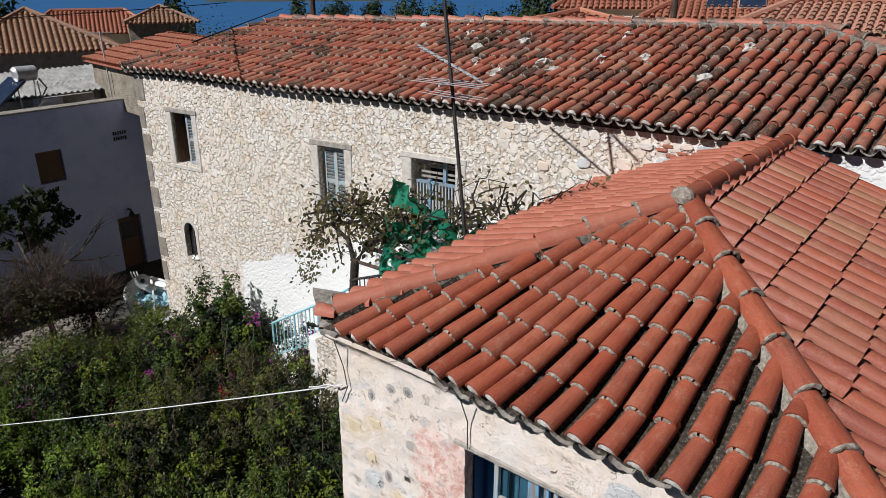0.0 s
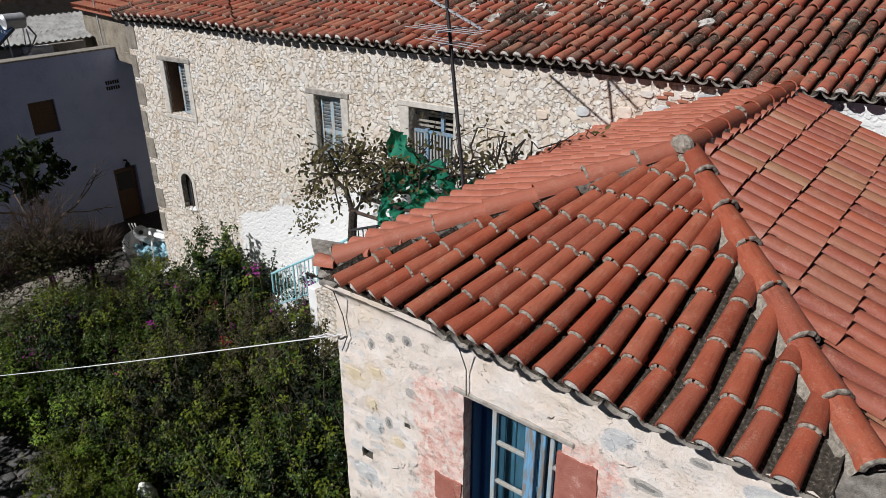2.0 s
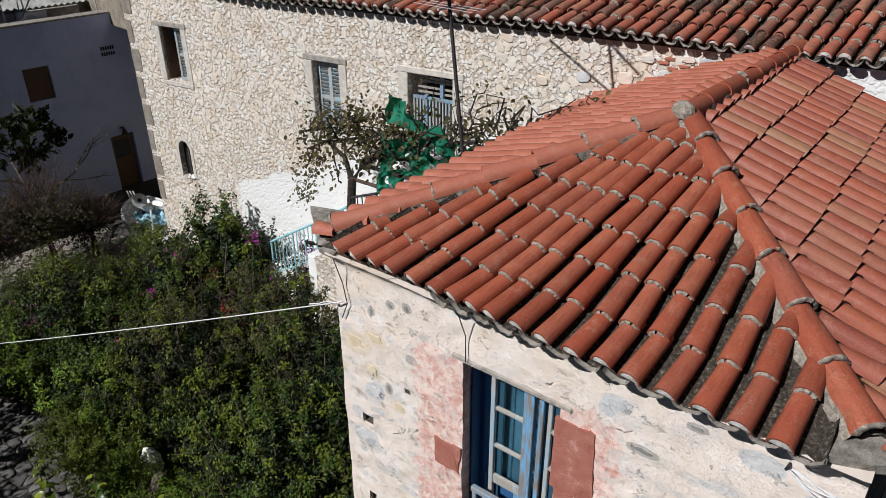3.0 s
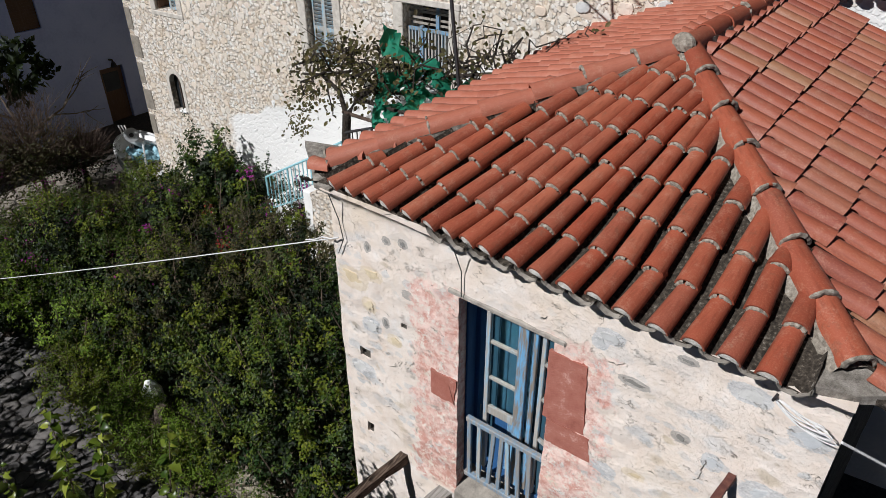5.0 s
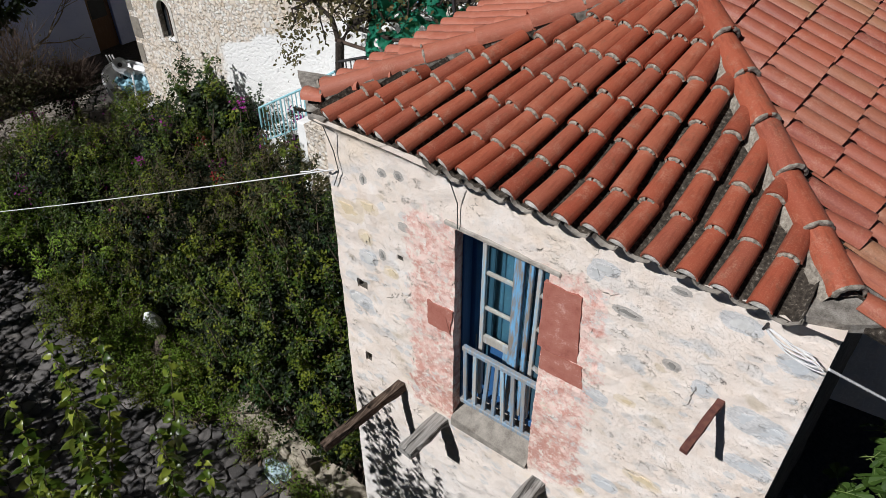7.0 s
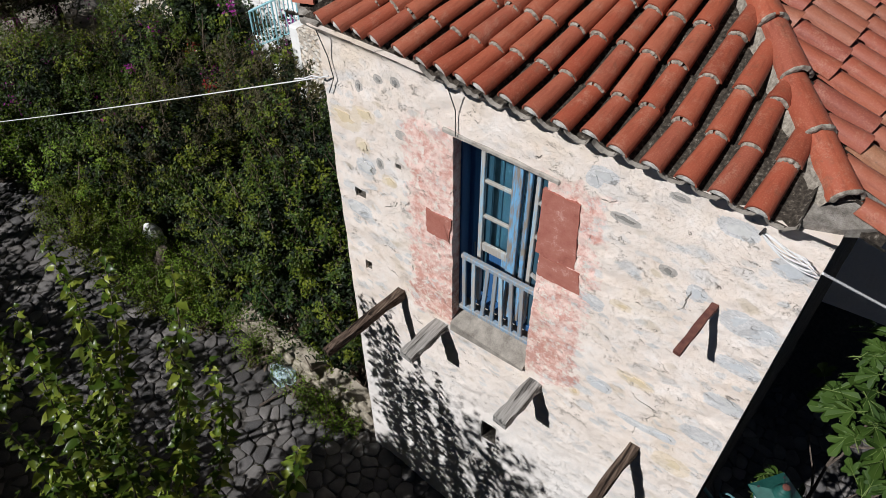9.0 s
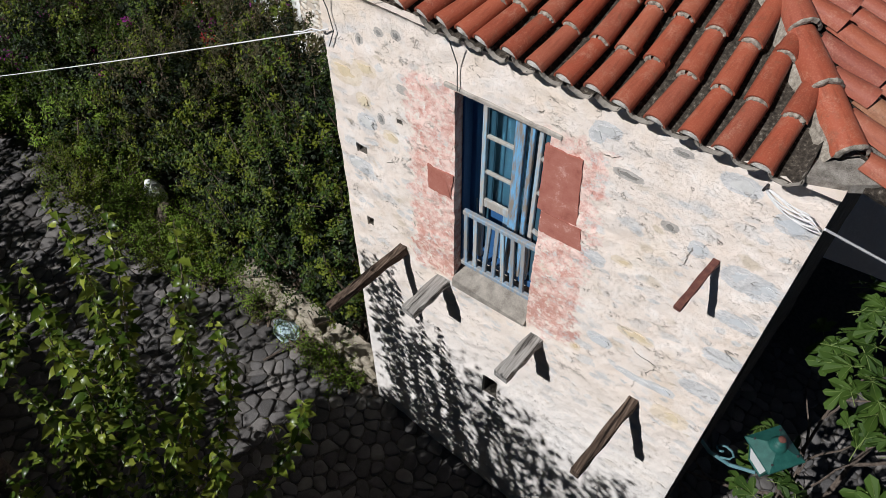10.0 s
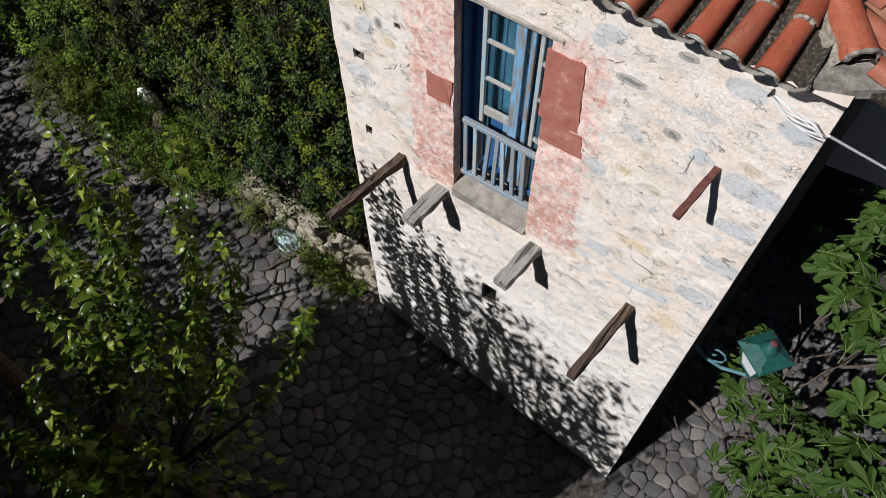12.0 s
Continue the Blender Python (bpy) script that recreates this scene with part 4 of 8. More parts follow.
mortar2, chan2, plugs2, lips2 = Mesh(), Mesh(), Mesh(), Mesh()
far_laid = []
N_COL, SKEW = 84, 0.58          # the columns run a little aslant up the slope
for i in range(N_COL):
    s = v[0].x + 0.05 + i * 0.2155
    if s > v[1].x - 0.1:
        break
    t = min(1, max(0, (s + SKEW - v[2].x) / (v[3].x - v[2].x)))
    ridge_z = v[2].z + t * (v[3].z - v[2].z)
    foot, head = Vector((s, -0.12, 8.97 + fuzz((s, 0, 0), 0.35, 0.07))), Vector((s + SKEW, 3.3, ridge_z))
    up = (head - foot).normalized()
    m = frame_of(foot, up.cross(Vector((1, 0, 0)).cross(up)), up)
    reach = min(1.0, (s - v[0].x) / (v[2].x - v[0].x - SKEW), (v[1].x - s) / (v[1].x - v[3].x + SKEW))
    full = (head - foot).length * reach
    far_laid += [(q, s) for q, _ in lay(far, None, m, [0.0], 0.375, lambda u: full - 0.05, None, jit=0.012)]
    plug(plugs2, m @ pose(0, 0, 0.045), rng, 0.074)
    for k in range(1, int(full / 0.375)):
        if rng.random() < 0.45:
            collar(mortar2, m @ pose(0, k * 0.375, 0.045), rng, 0.078)
    channel(chan2, m, 0.108, full, 0.092)
    lip(lips2, m @ pose(0.108, -0.01, 0), rng, 0.092)
part("channel_tiles", chan2, CHANNEL, far, "under-tiles, dark with lichen and with gap shade in the colour", True, kind="stuff")
rows = Mesh()
NEAR_PART, REST = [], []
for q, s in far_laid:
    (NEAR_PART if 6.9 < s < 14.2 and len(NEAR_PART) < 300 else REST).append(q)
for q in REST:
    rows.add(old_mb.v, old_mb.f, q)
part("tile_field", rows, TILE_OLD_JOINED, far, "weathered red barrel tiles in rows", True, kind="stuff")
hips = hip_line(v[2], v[3], 0.09, mortar2, 0.42, old_me, 0.2) + hip_line(v[0], v[2], 0.09, mortar2, 0.42, old_me) + hip_line(v[1], v[3], 0.09, mortar2, 0.42, old_me)
part("eave_mortar", plugs2, LIME_LUMP, far, "pale mortar closing the eave tiles", kind="stuff")
part("eave_lip", lips2, CONCRETE, far, "grey crescent ends of the under-tiles", kind="stuff")
part("mortar", mortar2, MORTAR, far, "grey mortar under the tiles", kind="stuff")
part("mortar_bed", FILLET, MORTAR_DARK, far, "lichen-dark mortar bed under the ridge tiles")
for q in NEAR_PART + [h[0] for h in hips]:
    ob = new("tile", old_me)
    ob.parent, ob.matrix_basis = far, q
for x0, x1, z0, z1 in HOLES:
    part("hole_backing", Mesh().box((x0 - 0.02, 0.505, z0 - 0.02), (x1 + 0.02, 0.53, z1 + 0.02)), SHADE_BLACK, near, "near-black sheet for the shade deep in a wall hole")

for x0, x1, z0, z1 in HOLES:
    for lo, hi in (((x0 + 0.001, z0 + 0.001), (x0 + 0.016, z1 - 0.001)), ((x1 - 0.016, z0 + 0.001), (x1 - 0.001, z1 - 0.001)), ((x0 + 0.017, z0 + 0.001), (x1 - 0.017, z0 + 0.016)), ((x0 + 0.017, z1 - 0.016), (x1 - 0.017, z1 - 0.001))):
        part("stone", Mesh().box((lo[0], 0.012, lo[1]), (hi[0], 0.5, hi[1])), BROKEN_STONE, near, "broken dark stone lining a wall hole")
for x0, x1, z0, z1, deep in ((0.258, 0.362, 6.158, 6.235, 0.045), (0.277, 0.333, 5.077, 5.16, 0.07), (0.808, 0.842, 6.778, 6.80, 0.04)):
    part("stone", Mesh().box((x0, deep, z0), (x1, 0.3, z1), None, 0.012), BROKEN_STONE, near, "broken dark stone deep in a hole")

# ---- near window: frame, two leaves, inner shutter boards, railing, lintel, sill ----
win = part("window", Mesh().box((1.45, 0.24, 5.16), (1.52, 0.36, 7.41), None, 0.006), BLUE_DEEP, near, "tall worn blue french window, one leaf ajar")
def bar(parent, name, lo, hi, material, label="", bevel=0.005):
    return part(name, Mesh().box(lo, hi, None, bevel), material, parent, label)
bar(win, "frame_side", (2.30, 0.22, 5.16), (2.36, 0.34, 7.41), BLUE_DEEP)
bar(win, "frame_head", (1.521, 0.22, 7.33), (2.299, 0.34, 7.41), BLUE_DEEP)
bar(win, "frame_foot", (1.521, 0.22, 5.17), (2.299, 0.34, 5.25), BLUE_DEEP)
# closed leaf
bar(win, "stile", (1.60, 0.20, 5.26), (1.645, 0.245, 7.33), BLUE_PALE_WOOD, "flaking pale blue stile")
bar(win, "stile", (1.93, 0.19, 5.26), (2.03, 0.245, 7.33), BLUE_WOOD, "wide weathered blue stile, paint worn to bare wood")
for z in (6.02, 6.45, 6.87):
    bar(win, "glazing_bar", (1.646, 0.205, z), (1.929, 0.24, z + (0.10 if z < 6.1 else 0.035)), WOOD_WORN, "bare worn glazing bar")
bar(win, "bottom_panel", (1.646, 0.30, 5.26), (1.929, 0.32, 6.02), BLUE_DEEP)
for k, x in enumerate((1.66, 1.76, 1.86)):
    part("slat", Mesh().box((-0.028, 0.27, 5.30), (0.028, 0.285, 6.0), pose(x, 0, 0, 0, (-1.5, 1.0, 2.5)[k], 0), 0.004), BLUE_WOOD, win, "weathered blue slat")
bar(win, "top_rail", (1.646, 0.205, 7.28), (1.929, 0.24, 7.33), BLUE_PALE_WOOD)
for z0, z1 in ((6.12, 6.45), (6.485, 6.87), (6.905, 7.28)):
    g = part("pane", Mesh().box((1.646, 0.222, z0), (1.929, 0.226, z1)), GLASS, win, "clear old glass")
    g.visible_shadow = False
# leaf ajar, swung inwards
LEAF = pose(2.30, 0.24, 0, 0, 0, -58)
def lbar(name, lo, hi, material, label=""):
    part(name, Mesh().box(lo, hi, LEAF, 0.004), material, win, label)
lbar("stile", (-0.36, -0.02, 5.26), (-0.30, 0.02, 7.32), BLUE_WOOD, "worn blue stile of the open leaf")
lbar("stile", (-0.04, -0.02, 5.26), (0.0, 0.02, 7.32), BLUE_WOOD)
for z in (5.27, 6.02, 6.45, 6.87, 7.27):
    lbar("glazing_bar", (-0.299, -0.015, z), (-0.041, 0.015, z + 0.045), WOOD_WORN)
bar(win, "stile", (2.07, 0.20, 5.26), (2.115, 0.24, 7.33), BLUE_WOOD, "weathered blue stile")
bar(win, "stile", (2.15, 0.21, 5.26), (2.19, 0.25, 7.33), BLUE_PALE_WOOD, "faded pale blue stile")
bar(win, "slat", (2.20, 0.24, 5.26), (2.29, 0.26, 7.2), BLUE_BOARD)
for z in (6.0, 6.5, 6.9):
    part("glazing_bar", Mesh().box((2.19, 0.205, -0.02), (2.32, 0.235, 0.02), pose(2.25, 0, z, 0, 22, 0) @ pose(-2.25, 0, 0), 0.003), WOOD_WORN, win)
# inner shutter boards behind the glass
for k in range(7):
    x = 1.53 + k * 0.11
    bar(win, "board", (x, 0.37, 5.2), (x + 0.104, 0.39, 7.38), BLUE_BOARD)
bar(win, "reveal_board", (1.452, 0.11, 5.17), (1.475, 0.239, 7.40), BLUE_DEEP, "dark blue board lining the reveal")
# railing
rail = part("railing", Mesh().box((1.53, 0.02, 5.99), (2.36, 0.075, 6.045), None, 0.008), WOOD_BLUE_GREY, near, "weathered wooden window railing with worn blue-grey paint")
part("bottom_rail", Mesh().box((1.52, 0.02, 5.24), (2.37, 0.075, 5.295), None, 0.008), WOOD_BLUE_GREY, rail)
for k in range(7):
    x = 1.57 + k * 0.112
    part("baluster", Mesh().box((-0.022, 0.03, 0), (0.022, 0.06, 0.694), pose(x, 0, 5.296, 0, rng.uniform(-3.5, 3.5), 0), 0.004), BLUE_PALE_WOOD if k % 3 == 1 else WOOD_BLUE_GREY, rail)
m = pose(1.34, 0, 7.42, 0, 1.2, 0)
part("lintel", Mesh().box((0, -0.02, 0), (1.12, 0.3, 0.052), m, 0.012), WOOD_GREY, near, "cracked grey timber lintel")
sl = Mesh().add([(1.452, -0.035, 4.99), (2.358, -0.035, 4.90), (2.358, 0.34, 5.16), (1.452, 0.34, 5.16), (1.452, -0.035, 4.865), (2.358, -0.035, 4.865), (2.358, 0.34, 4.865), (1.452, 0.34, 4.865)],
                [(0, 1, 2, 3), (0, 4, 5, 1), (4, 7, 6, 5), (1, 5, 6, 2), (0, 3, 7, 4), (2, 6, 7, 3)])
part("sill", sl, CONCRETE, near, "worn grey concrete sill sloping outwards")
# red plaster blocks on the surround
for x0, x1, z0, z1, sk in ((2.33, 2.655, 6.60, 7.30, 0.05), (2.37, 2.755, 6.34, 6.585, 0.03), (1.15, 1.445, 6.16, 6.46, -0.03)):
    n = 16
    pm = Mesh()
    ring = [(x0 + (x1 - x0) * k / n, z0) for k in range(n)] + [(x1 + sk * (1 - k / n), z0 + (z1 - z0) * k / n) for k in range(n)] + [(x1 - (x1 - x0) * k / n, z1) for k in range(n)] + [(x0, z1 - (z1 - z0) * k / n) for k in range(n)]
    pts = [(x + fuzz((x * 9, z * 9, 1), 1, 0.012) + fuzz((x * 40, z * 40, 1), 1, 0.010), z + fuzz((x * 9, z * 9, 4), 1, 0.012) + fuzz((x * 40, z * 40, 4), 1, 0.010)) for x, z in ring]
    t = len(pts)
    pm.add([(x, -0.017, z) for x, z in pts] + [(x, 0.02, z) for x, z in pts], [tuple(range(t))] + [(k, (k + 1) % t, t + (k + 1) % t, t + k) for k in range(t)])
    part("plaster_block", pm, RED_PLASTER, near, "brick-red painted plaster block")
# bare stones flush in the plaster: place, half width, half height; dark slate, blue-grey and ochre ones
srng = random.Random(11)
SLATE = [(0.85, 7.70, 0.038, 0.03), (0.66, 7.66, 0.036, 0.024), (0.89, 7.18, 0.05, 0.03), (0.60, 6.72, 0.025, 0.05), (3.02, 7.35, 0.11, 0.025), (3.35, 7.74, 0.06, 0.02), (3.42, 7.05, 0.055, 0.03), (0.42, 7.50, 0.022, 0.04)]
BLUE_GREY = [(3.77, 7.68, 0.13, 0.06), (4.17, 7.54, 0.11, 0.07), (2.79, 7.66, 0.10, 0.045), (4.08, 6.87, 0.19, 0.10), (4.13, 5.36, 0.17, 0.085), (4.14, 6.42, 0.16, 0.06), (4.17, 5.93, 0.15, 0.08), (3.58, 5.02, 0.22, 0.035), (3.83, 5.06, 0.12, 0.05), (2.90, 6.34, 0.10, 0.07), (3.67, 6.96, 0.06, 0.06), (3.15, 5.30, 0.11, 0.07), (0.27, 5.97, 0.15, 0.07), (0.42, 6.60, 0.10, 0.07), (2.72, 7.58, 0.05, 0.05)]
OCHRE = [(0.22, 7.08, 0.17, 0.10), (0.46, 7.22, 0.12, 0.055), (0.40, 6.84, 0.07, 0.07), (3.15, 6.46, 0.08, 0.03), (4.00, 4.72, 0.17, 0.10), (3.45, 5.62, 0.16, 0.05), (0.70, 6.55, 0.07, 0.05), (2.93, 4.98, 0.04, 0.04)]
coat = FRONT_WALL.data
for layer, group_, stuff in (("slate", SLATE, SLATE_STONE), ("blue_grey", BLUE_GREY, STONE_GREY), ("ochre", OCHRE, OCHRE_STONE)):
    near_stone = np.zeros(len(coat.vertices))
    place = np.zeros(len(coat.vertices) * 3)
    coat.vertices.foreach_get("co", place)
    place = place.reshape(-1, 3)
    for cx, cz, w, h in group_:
        r = (np.abs((place[:, 0] - cx) / (w + 0.02)) ** 2.6 + np.abs((place[:, 2] - cz) / (h + 0.02)) ** 2.6) ** (1 / 2.6)
        near_stone = np.maximum(near_stone, np.clip(1.5 - r, 0, 1) * (place[:, 1] < 0.3))
        poly = []
        for i in range(18):
            a = 2 * math.pi * i / 18
            q = 0.72 + fuzz((cx * 5 + math.cos(a) * 1.1, cz * 5, math.sin(a) * 1.1), 1.6, 0.5) + srng.uniform(-0.05, 0.05)
            poly.append((w * q * math.cos(a), h * q * math.sin(a)))
        vs, fs = cobbled(poly, (0, 0), 1.0, 0.002, srng, 0.97)
        ob = part("stone", Mesh().add(vs, fs), stuff, near)
        ob.matrix_basis = pose(cx, fuzz((cx, 0, cz), 2.3, 0.0144) + fuzz((cx, 0, cz), 7.5, 0.009, 3) - 0.004 - swell(cx, cz), cz, 90, 0, 0)
    coat.attributes.new(layer, "FLOAT", "POINT").data.foreach_set("value", near_stone)
# beams, corbels and a rusty bar left from a lost balcony
def beam_wood(name, cols):
    """Split, weathered timber: fibres and checks drawn out along the beam."""
    m, nt, b = mat(name, 0.88, 0, 0.2)
    fibre = noise_tex(nt, coords(nt, (60, 2.2, 60)), 1.0, 5, 0.7)
    check = ramp(nt, noise_tex(nt, coords(nt, (26, 0.9, 26)), 1.0, 3, 0.5), grey(0.56, 0.62))
    c = ramp(nt, fibre, [(0.32, cols[0]), (0.5, cols[1]), (0.68, cols[2])])
    c = mix(nt, math_node(nt, "MULTIPLY", check, 0.8), c, tuple(v * 0.4 for v in cols[0]))
    nt.links.new(c, b.inputs["Base Color"])
    relief(nt, b, math_node(nt, "SUBTRACT", fibre, math_node(nt, "MULTIPLY", check, 1.5)), 1.0, 0.02)
    return m


BEAM_WOOD = beam_wood("split_beam_wood", ((0.03, 0.02, 0.015), (0.085, 0.058, 0.042), (0.20, 0.15, 0.115)))
CORBEL_STONE = beam_wood("tooled_grey_stone", ((0.17, 0.16, 0.145), (0.33, 0.315, 0.29), (0.47, 0.45, 0.42)))
def beam(name, root, tip, w, h, material, label, taper=0.8):
    a, b = Vector(root), Vector(tip)
    way = (b - a).normalized()
    side = way.cross(Vector((0, 0, 1))).normalized()
    m = frame_of(a, side, way)
    L = (b - a).length
    mb = Mesh()
    n = 8
    for i in range(n + 1):
        s = 1 - (1 - taper) * i / n
        for x, z in ((-1, -1), (1, -1), (1, 1), (-1, 1)):
            mb.v.append(tuple(m @ Vector((x * w / 2 * s + fuzz((i * 0.7, x, z), 1.3, w * 0.14), L * i / n, z * h / 2 * s + fuzz((i * 0.6, x * 3, z * 2), 1.3, h * 0.14)))))
    mb.f = [(i * 4 + k, i * 4 + (k + 1) % 4, i * 4 + 4 + (k + 1) % 4, i * 4 + 4 + k) for i in range(n) for k in range(4)] + [(3, 2, 1, 0), (n * 4, n * 4 + 1, n * 4 + 2, n * 4 + 3)]
    return part(name, mb, material, near, label)
beam("beam", (0.80, 0.2, 5.0), (0.58, -1.05, 4.86), 0.10, 0.12, BEAM_WOOD, "dark rotten wooden beam end jutting from the wall")
beam("beam", (3.66, 0.2, 4.64), (3.55, -1.02, 4.70), 0.11, 0.12, BEAM_WOOD, "dark split wooden beam end jutting from the wall")
beam("corbel", (1.33, 0.2, 4.83), (1.27, -0.58, 4.83), 0.17, 0.10, CORBEL_STONE, "grey stone corbel", 0.95)
beam("corbel", (2.53, 0.2, 4.74), (2.46, -0.60, 4.74), 0.16, 0.11, CORBEL_STONE, "grey stone corbel", 0.95)
beam("iron_bar", (3.83, 0.1, 6.95), (3.76, -0.52, 6.87), 0.055, 0.04, RUST, "rusty flat iron bar", 1.0)
# thin wires on the wall
for pts in ([(0.13, -0.13, 8.0), (0.12, -0.03, 7.7), (0.16, -0.03, 7.5), (0.08, -0.03, 7.32)], [(1.50, -0.15, 7.98), (1.49, -0.03, 7.7), (1.5, -0.04, 7.46)]):
    part("wire", Mesh().tube(pts, 0.005, 5), CABLE, near)

# ---- shutters and openings of the far house ----
def louvre(parent, u0, u1, z0, z1, y, slats, turn=0.0):
    """A louvred shutter leaf hung at u0."""
    m = pose(u0, y, 0, 0, 0, turn)
    w = u1 - u0
    leaf = part("shutter", Mesh().box((0, -0.02, z0), (0.045, 0.02, z1), m, 0.003), BLUE_PALE_WOOD, parent, "faded pale blue louvred shutter")
    part("stile", Mesh().box((w - 0.045, -0.02, z0), (w, 0.02, z1), m, 0.003), BLUE_PALE_WOOD, leaf)
    for z in (z0, (z0 + z1) / 2 - 0.03, z1 - 0.06):
        part("rail", Mesh().box((0.046, -0.018, z), (w - 0.046, 0.018, z + 0.06), m), BLUE_PALE_WOOD, leaf)
    for k in range(slats):
        z = z0 + 0.07 + (z1 - z0 - 0.14) * (k + 0.5) / slats
        part("slat", Mesh().box((0.046, -0.034, -0.004), (w - 0.046, 0.034, 0.004), m @ pose(0, 0, z, -58)), BLUE_PALE_WOOD, leaf)
    return leaf
def surround(u0, u1, z0, z1, w, material, sill=True, lint=None):
    part("jamb", Mesh().box((u0 - w, -0.014, z0 - 0.02), (u0 - 0.002, 0.3, z1), None, 0.01), material, far, "smooth grey stone jamb")
    part("jamb", Mesh().box((u1 + 0.002, -0.014, z0 - 0.02), (u1 + w, 0.3, z1), None, 0.01), material, far, "smooth grey stone jamb")
    part("lintel", Mesh().box((u0 - w - 0.02, -0.022, z1 + 0.002), (u1 + w + 0.02, 0.3, z1 + 0.11), None, 0.012), lint or material, far, "window lintel")
    if sill:
        part("sill", Mesh().box((u0 - w, -0.02, z0 - 0.12), (u1 + w, 0.3, z0 - 0.022), None, 0.012), material, far, "stone sill")
JAMB = simple("grey_jamb_plaster", [(0.40, 0.36, 0.31), (0.56, 0.52, 0.46), (0.70, 0.66, 0.59)], 9, 0.9, bump=0.4)
surround(*WA, 0.16, JAMB, True, WOOD_GREY)
surround(*WB, 0.18, JAMB, True, WOOD_GREY)
surround(*WC, 0.2, JAMB, False)
part("opening_back", Mesh().box((0.7, 0.62, 6.9), (1.8, 0.66, 8.4)), SHADE_BLACK, far, "near-black sheet for the unlit room behind a window")
part("opening_back", Mesh().box((5.0, 0.62, 6.4), (8.4, 0.66, 8.2)), SHADE_BLACK, far, "near-black sheet for the unlit room behind a window")
part("opening_back", Mesh().box((0.70, 0.605, 4.7), (1.4, 0.64, 5.8)), SHADE_BLACK, far, "near-black sheet for the unlit room behind the arched window")
part("reveal_board", Mesh().box((0.902, 0.05, 7.08), (0.93, 0.58, 8.17)), BROWN_WOOD, far, "brown wooden window reveal")
part("inner_door", Mesh().box((0.94, 0.45, 7.08), (1.25, 0.48, 8.17)), BROWN_WOOD, far, "brown inner shutter")
louvre(far, 1.26, 1.55, 7.08, 8.16, 0.10, 15, 12)
part("casement", Mesh().box((1.18, 0.14, 7.08), (1.23, 0.18, 8.16)), BLUE_WOOD, far, "blue casement edge")
louvre(far, 5.16, 5.44, 6.64, 7.93, 0.14, 17)
louvre(far, 5.45, 5.73, 6.64, 7.93, 0.12, 17)
part("window_head", Mesh().box((5.125, 0.1, 7.935), (5.745, 0.16, 7.968)), BLUE_WOOD, far)
for z in (7.68, 7.76, 7.84, 7.91):
    part("plank", Mesh().box((7.29, 0.18, z), (8.14, 0.2, z + 0.035), pose(0, 0, 0, 0, rng.uniform(-0.15, 0.15), 0)), WOOD_GREY, far, "grey plank across the window")
part("mullion", Mesh().box((7.82, 0.15, 7.6), (7.88, 0.2, 8.01)), BLUE_WOOD, far)
brail = part("balustrade", Mesh().box((7.28, 0.08, 7.58), (8.15, 0.13, 7.63)), BLUE_WOOD, far, "blue wooden window balustrade")
part("post", Mesh().box((7.55, 0.07, 6.62), (7.61, 0.13, 7.66)), BLUE_WOOD, brail)
for k in range(13):
    part("baluster", Mesh().box((7.31 + k * 0.065, 0.09, 6.62), (7.335 + k * 0.065, 0.12, 7.579)), BLUE_PALE_WOOD, brail)
arch = Mesh()
n, ACX, AHW = 14, 1.02, 0.19
for k in range(n + 1):
    a = math.pi * k / n
    for r, y in ((AHW, -0.012), (AHW + 0.09, -0.012), (AHW + 0.09, 0.1), (AHW, 0.1)):
        arch.v.append((ACX - r * math.cos(a), y, 5.44 + r * 1.25 * math.sin(a)))
arch.f = [(k * 4 + i, k * 4 + (i + 1) % 4, k * 4 + 4 + (i + 1) % 4, k * 4 + 4 + i) for k in range(n) for i in range(4)]
arch.box((ACX - AHW - 0.09, -0.012, 4.80), (ACX - AHW, 0.1, 5.44)).box((ACX + AHW, -0.012, 4.80), (ACX + AHW + 0.09, 0.1, 5.44))
part("arch_surround", arch, JAMB, far, "grey plaster arch round a narrow window")
for s_ in (-1, 1):
    sp = Mesh()
    ring = [(ACX + s_ * AHW * math.cos(a), 5.44 + AHW * 1.25 * math.sin(a)) for a in [math.pi / 2 * k / 5 for k in range(6)]]
    ring.append((ACX + s_ * AHW, 5.69))
    m_ = len(ring)
    sp.add([(x, 0.02, z) for x, z in ring] + [(x, 0.13, z) for x, z in ring], [tuple(range(m_))[::s_], tuple(range(m_, 2 * m_))[::-s_]] + [(k, (k + 1) % m_, m_ + (k + 1) % m_, m_ + k) for k in range(m_)])
    part("arch_spandrel", sp, JAMB, far)
part("glazing_bar", Mesh().box((1.005, 0.09, 4.822), (1.035, 0.119, 5.678)), WOOD_DARK, far)
# Near-black pane added so the opening reads as shaded, hiding its lit reveal.
part("pane", Mesh().box((0.832, 0.12, 4.822), (1.208, 0.135, 5.678)), GLASS_DARK, far, "near-black pane put in for the shade of the opening")
part("window_sill", Mesh().box((1.02, -0.05, 4.80), (1.25, 0.15, 4.845), None, 0.01), WHITEWASH, far, "chipped white sill")
for k in range(8):
    z = 4.0 + k * 0.62
    w = 0.42 if k % 2 else 0.28
    part("quoin", Mesh().box((S0 - 0.012, -0.012, z), (S0 + w * 0.7, 0.3, z + 0.50), None, 0.015), STONE_PALE, far, "pale dressed corner stone")
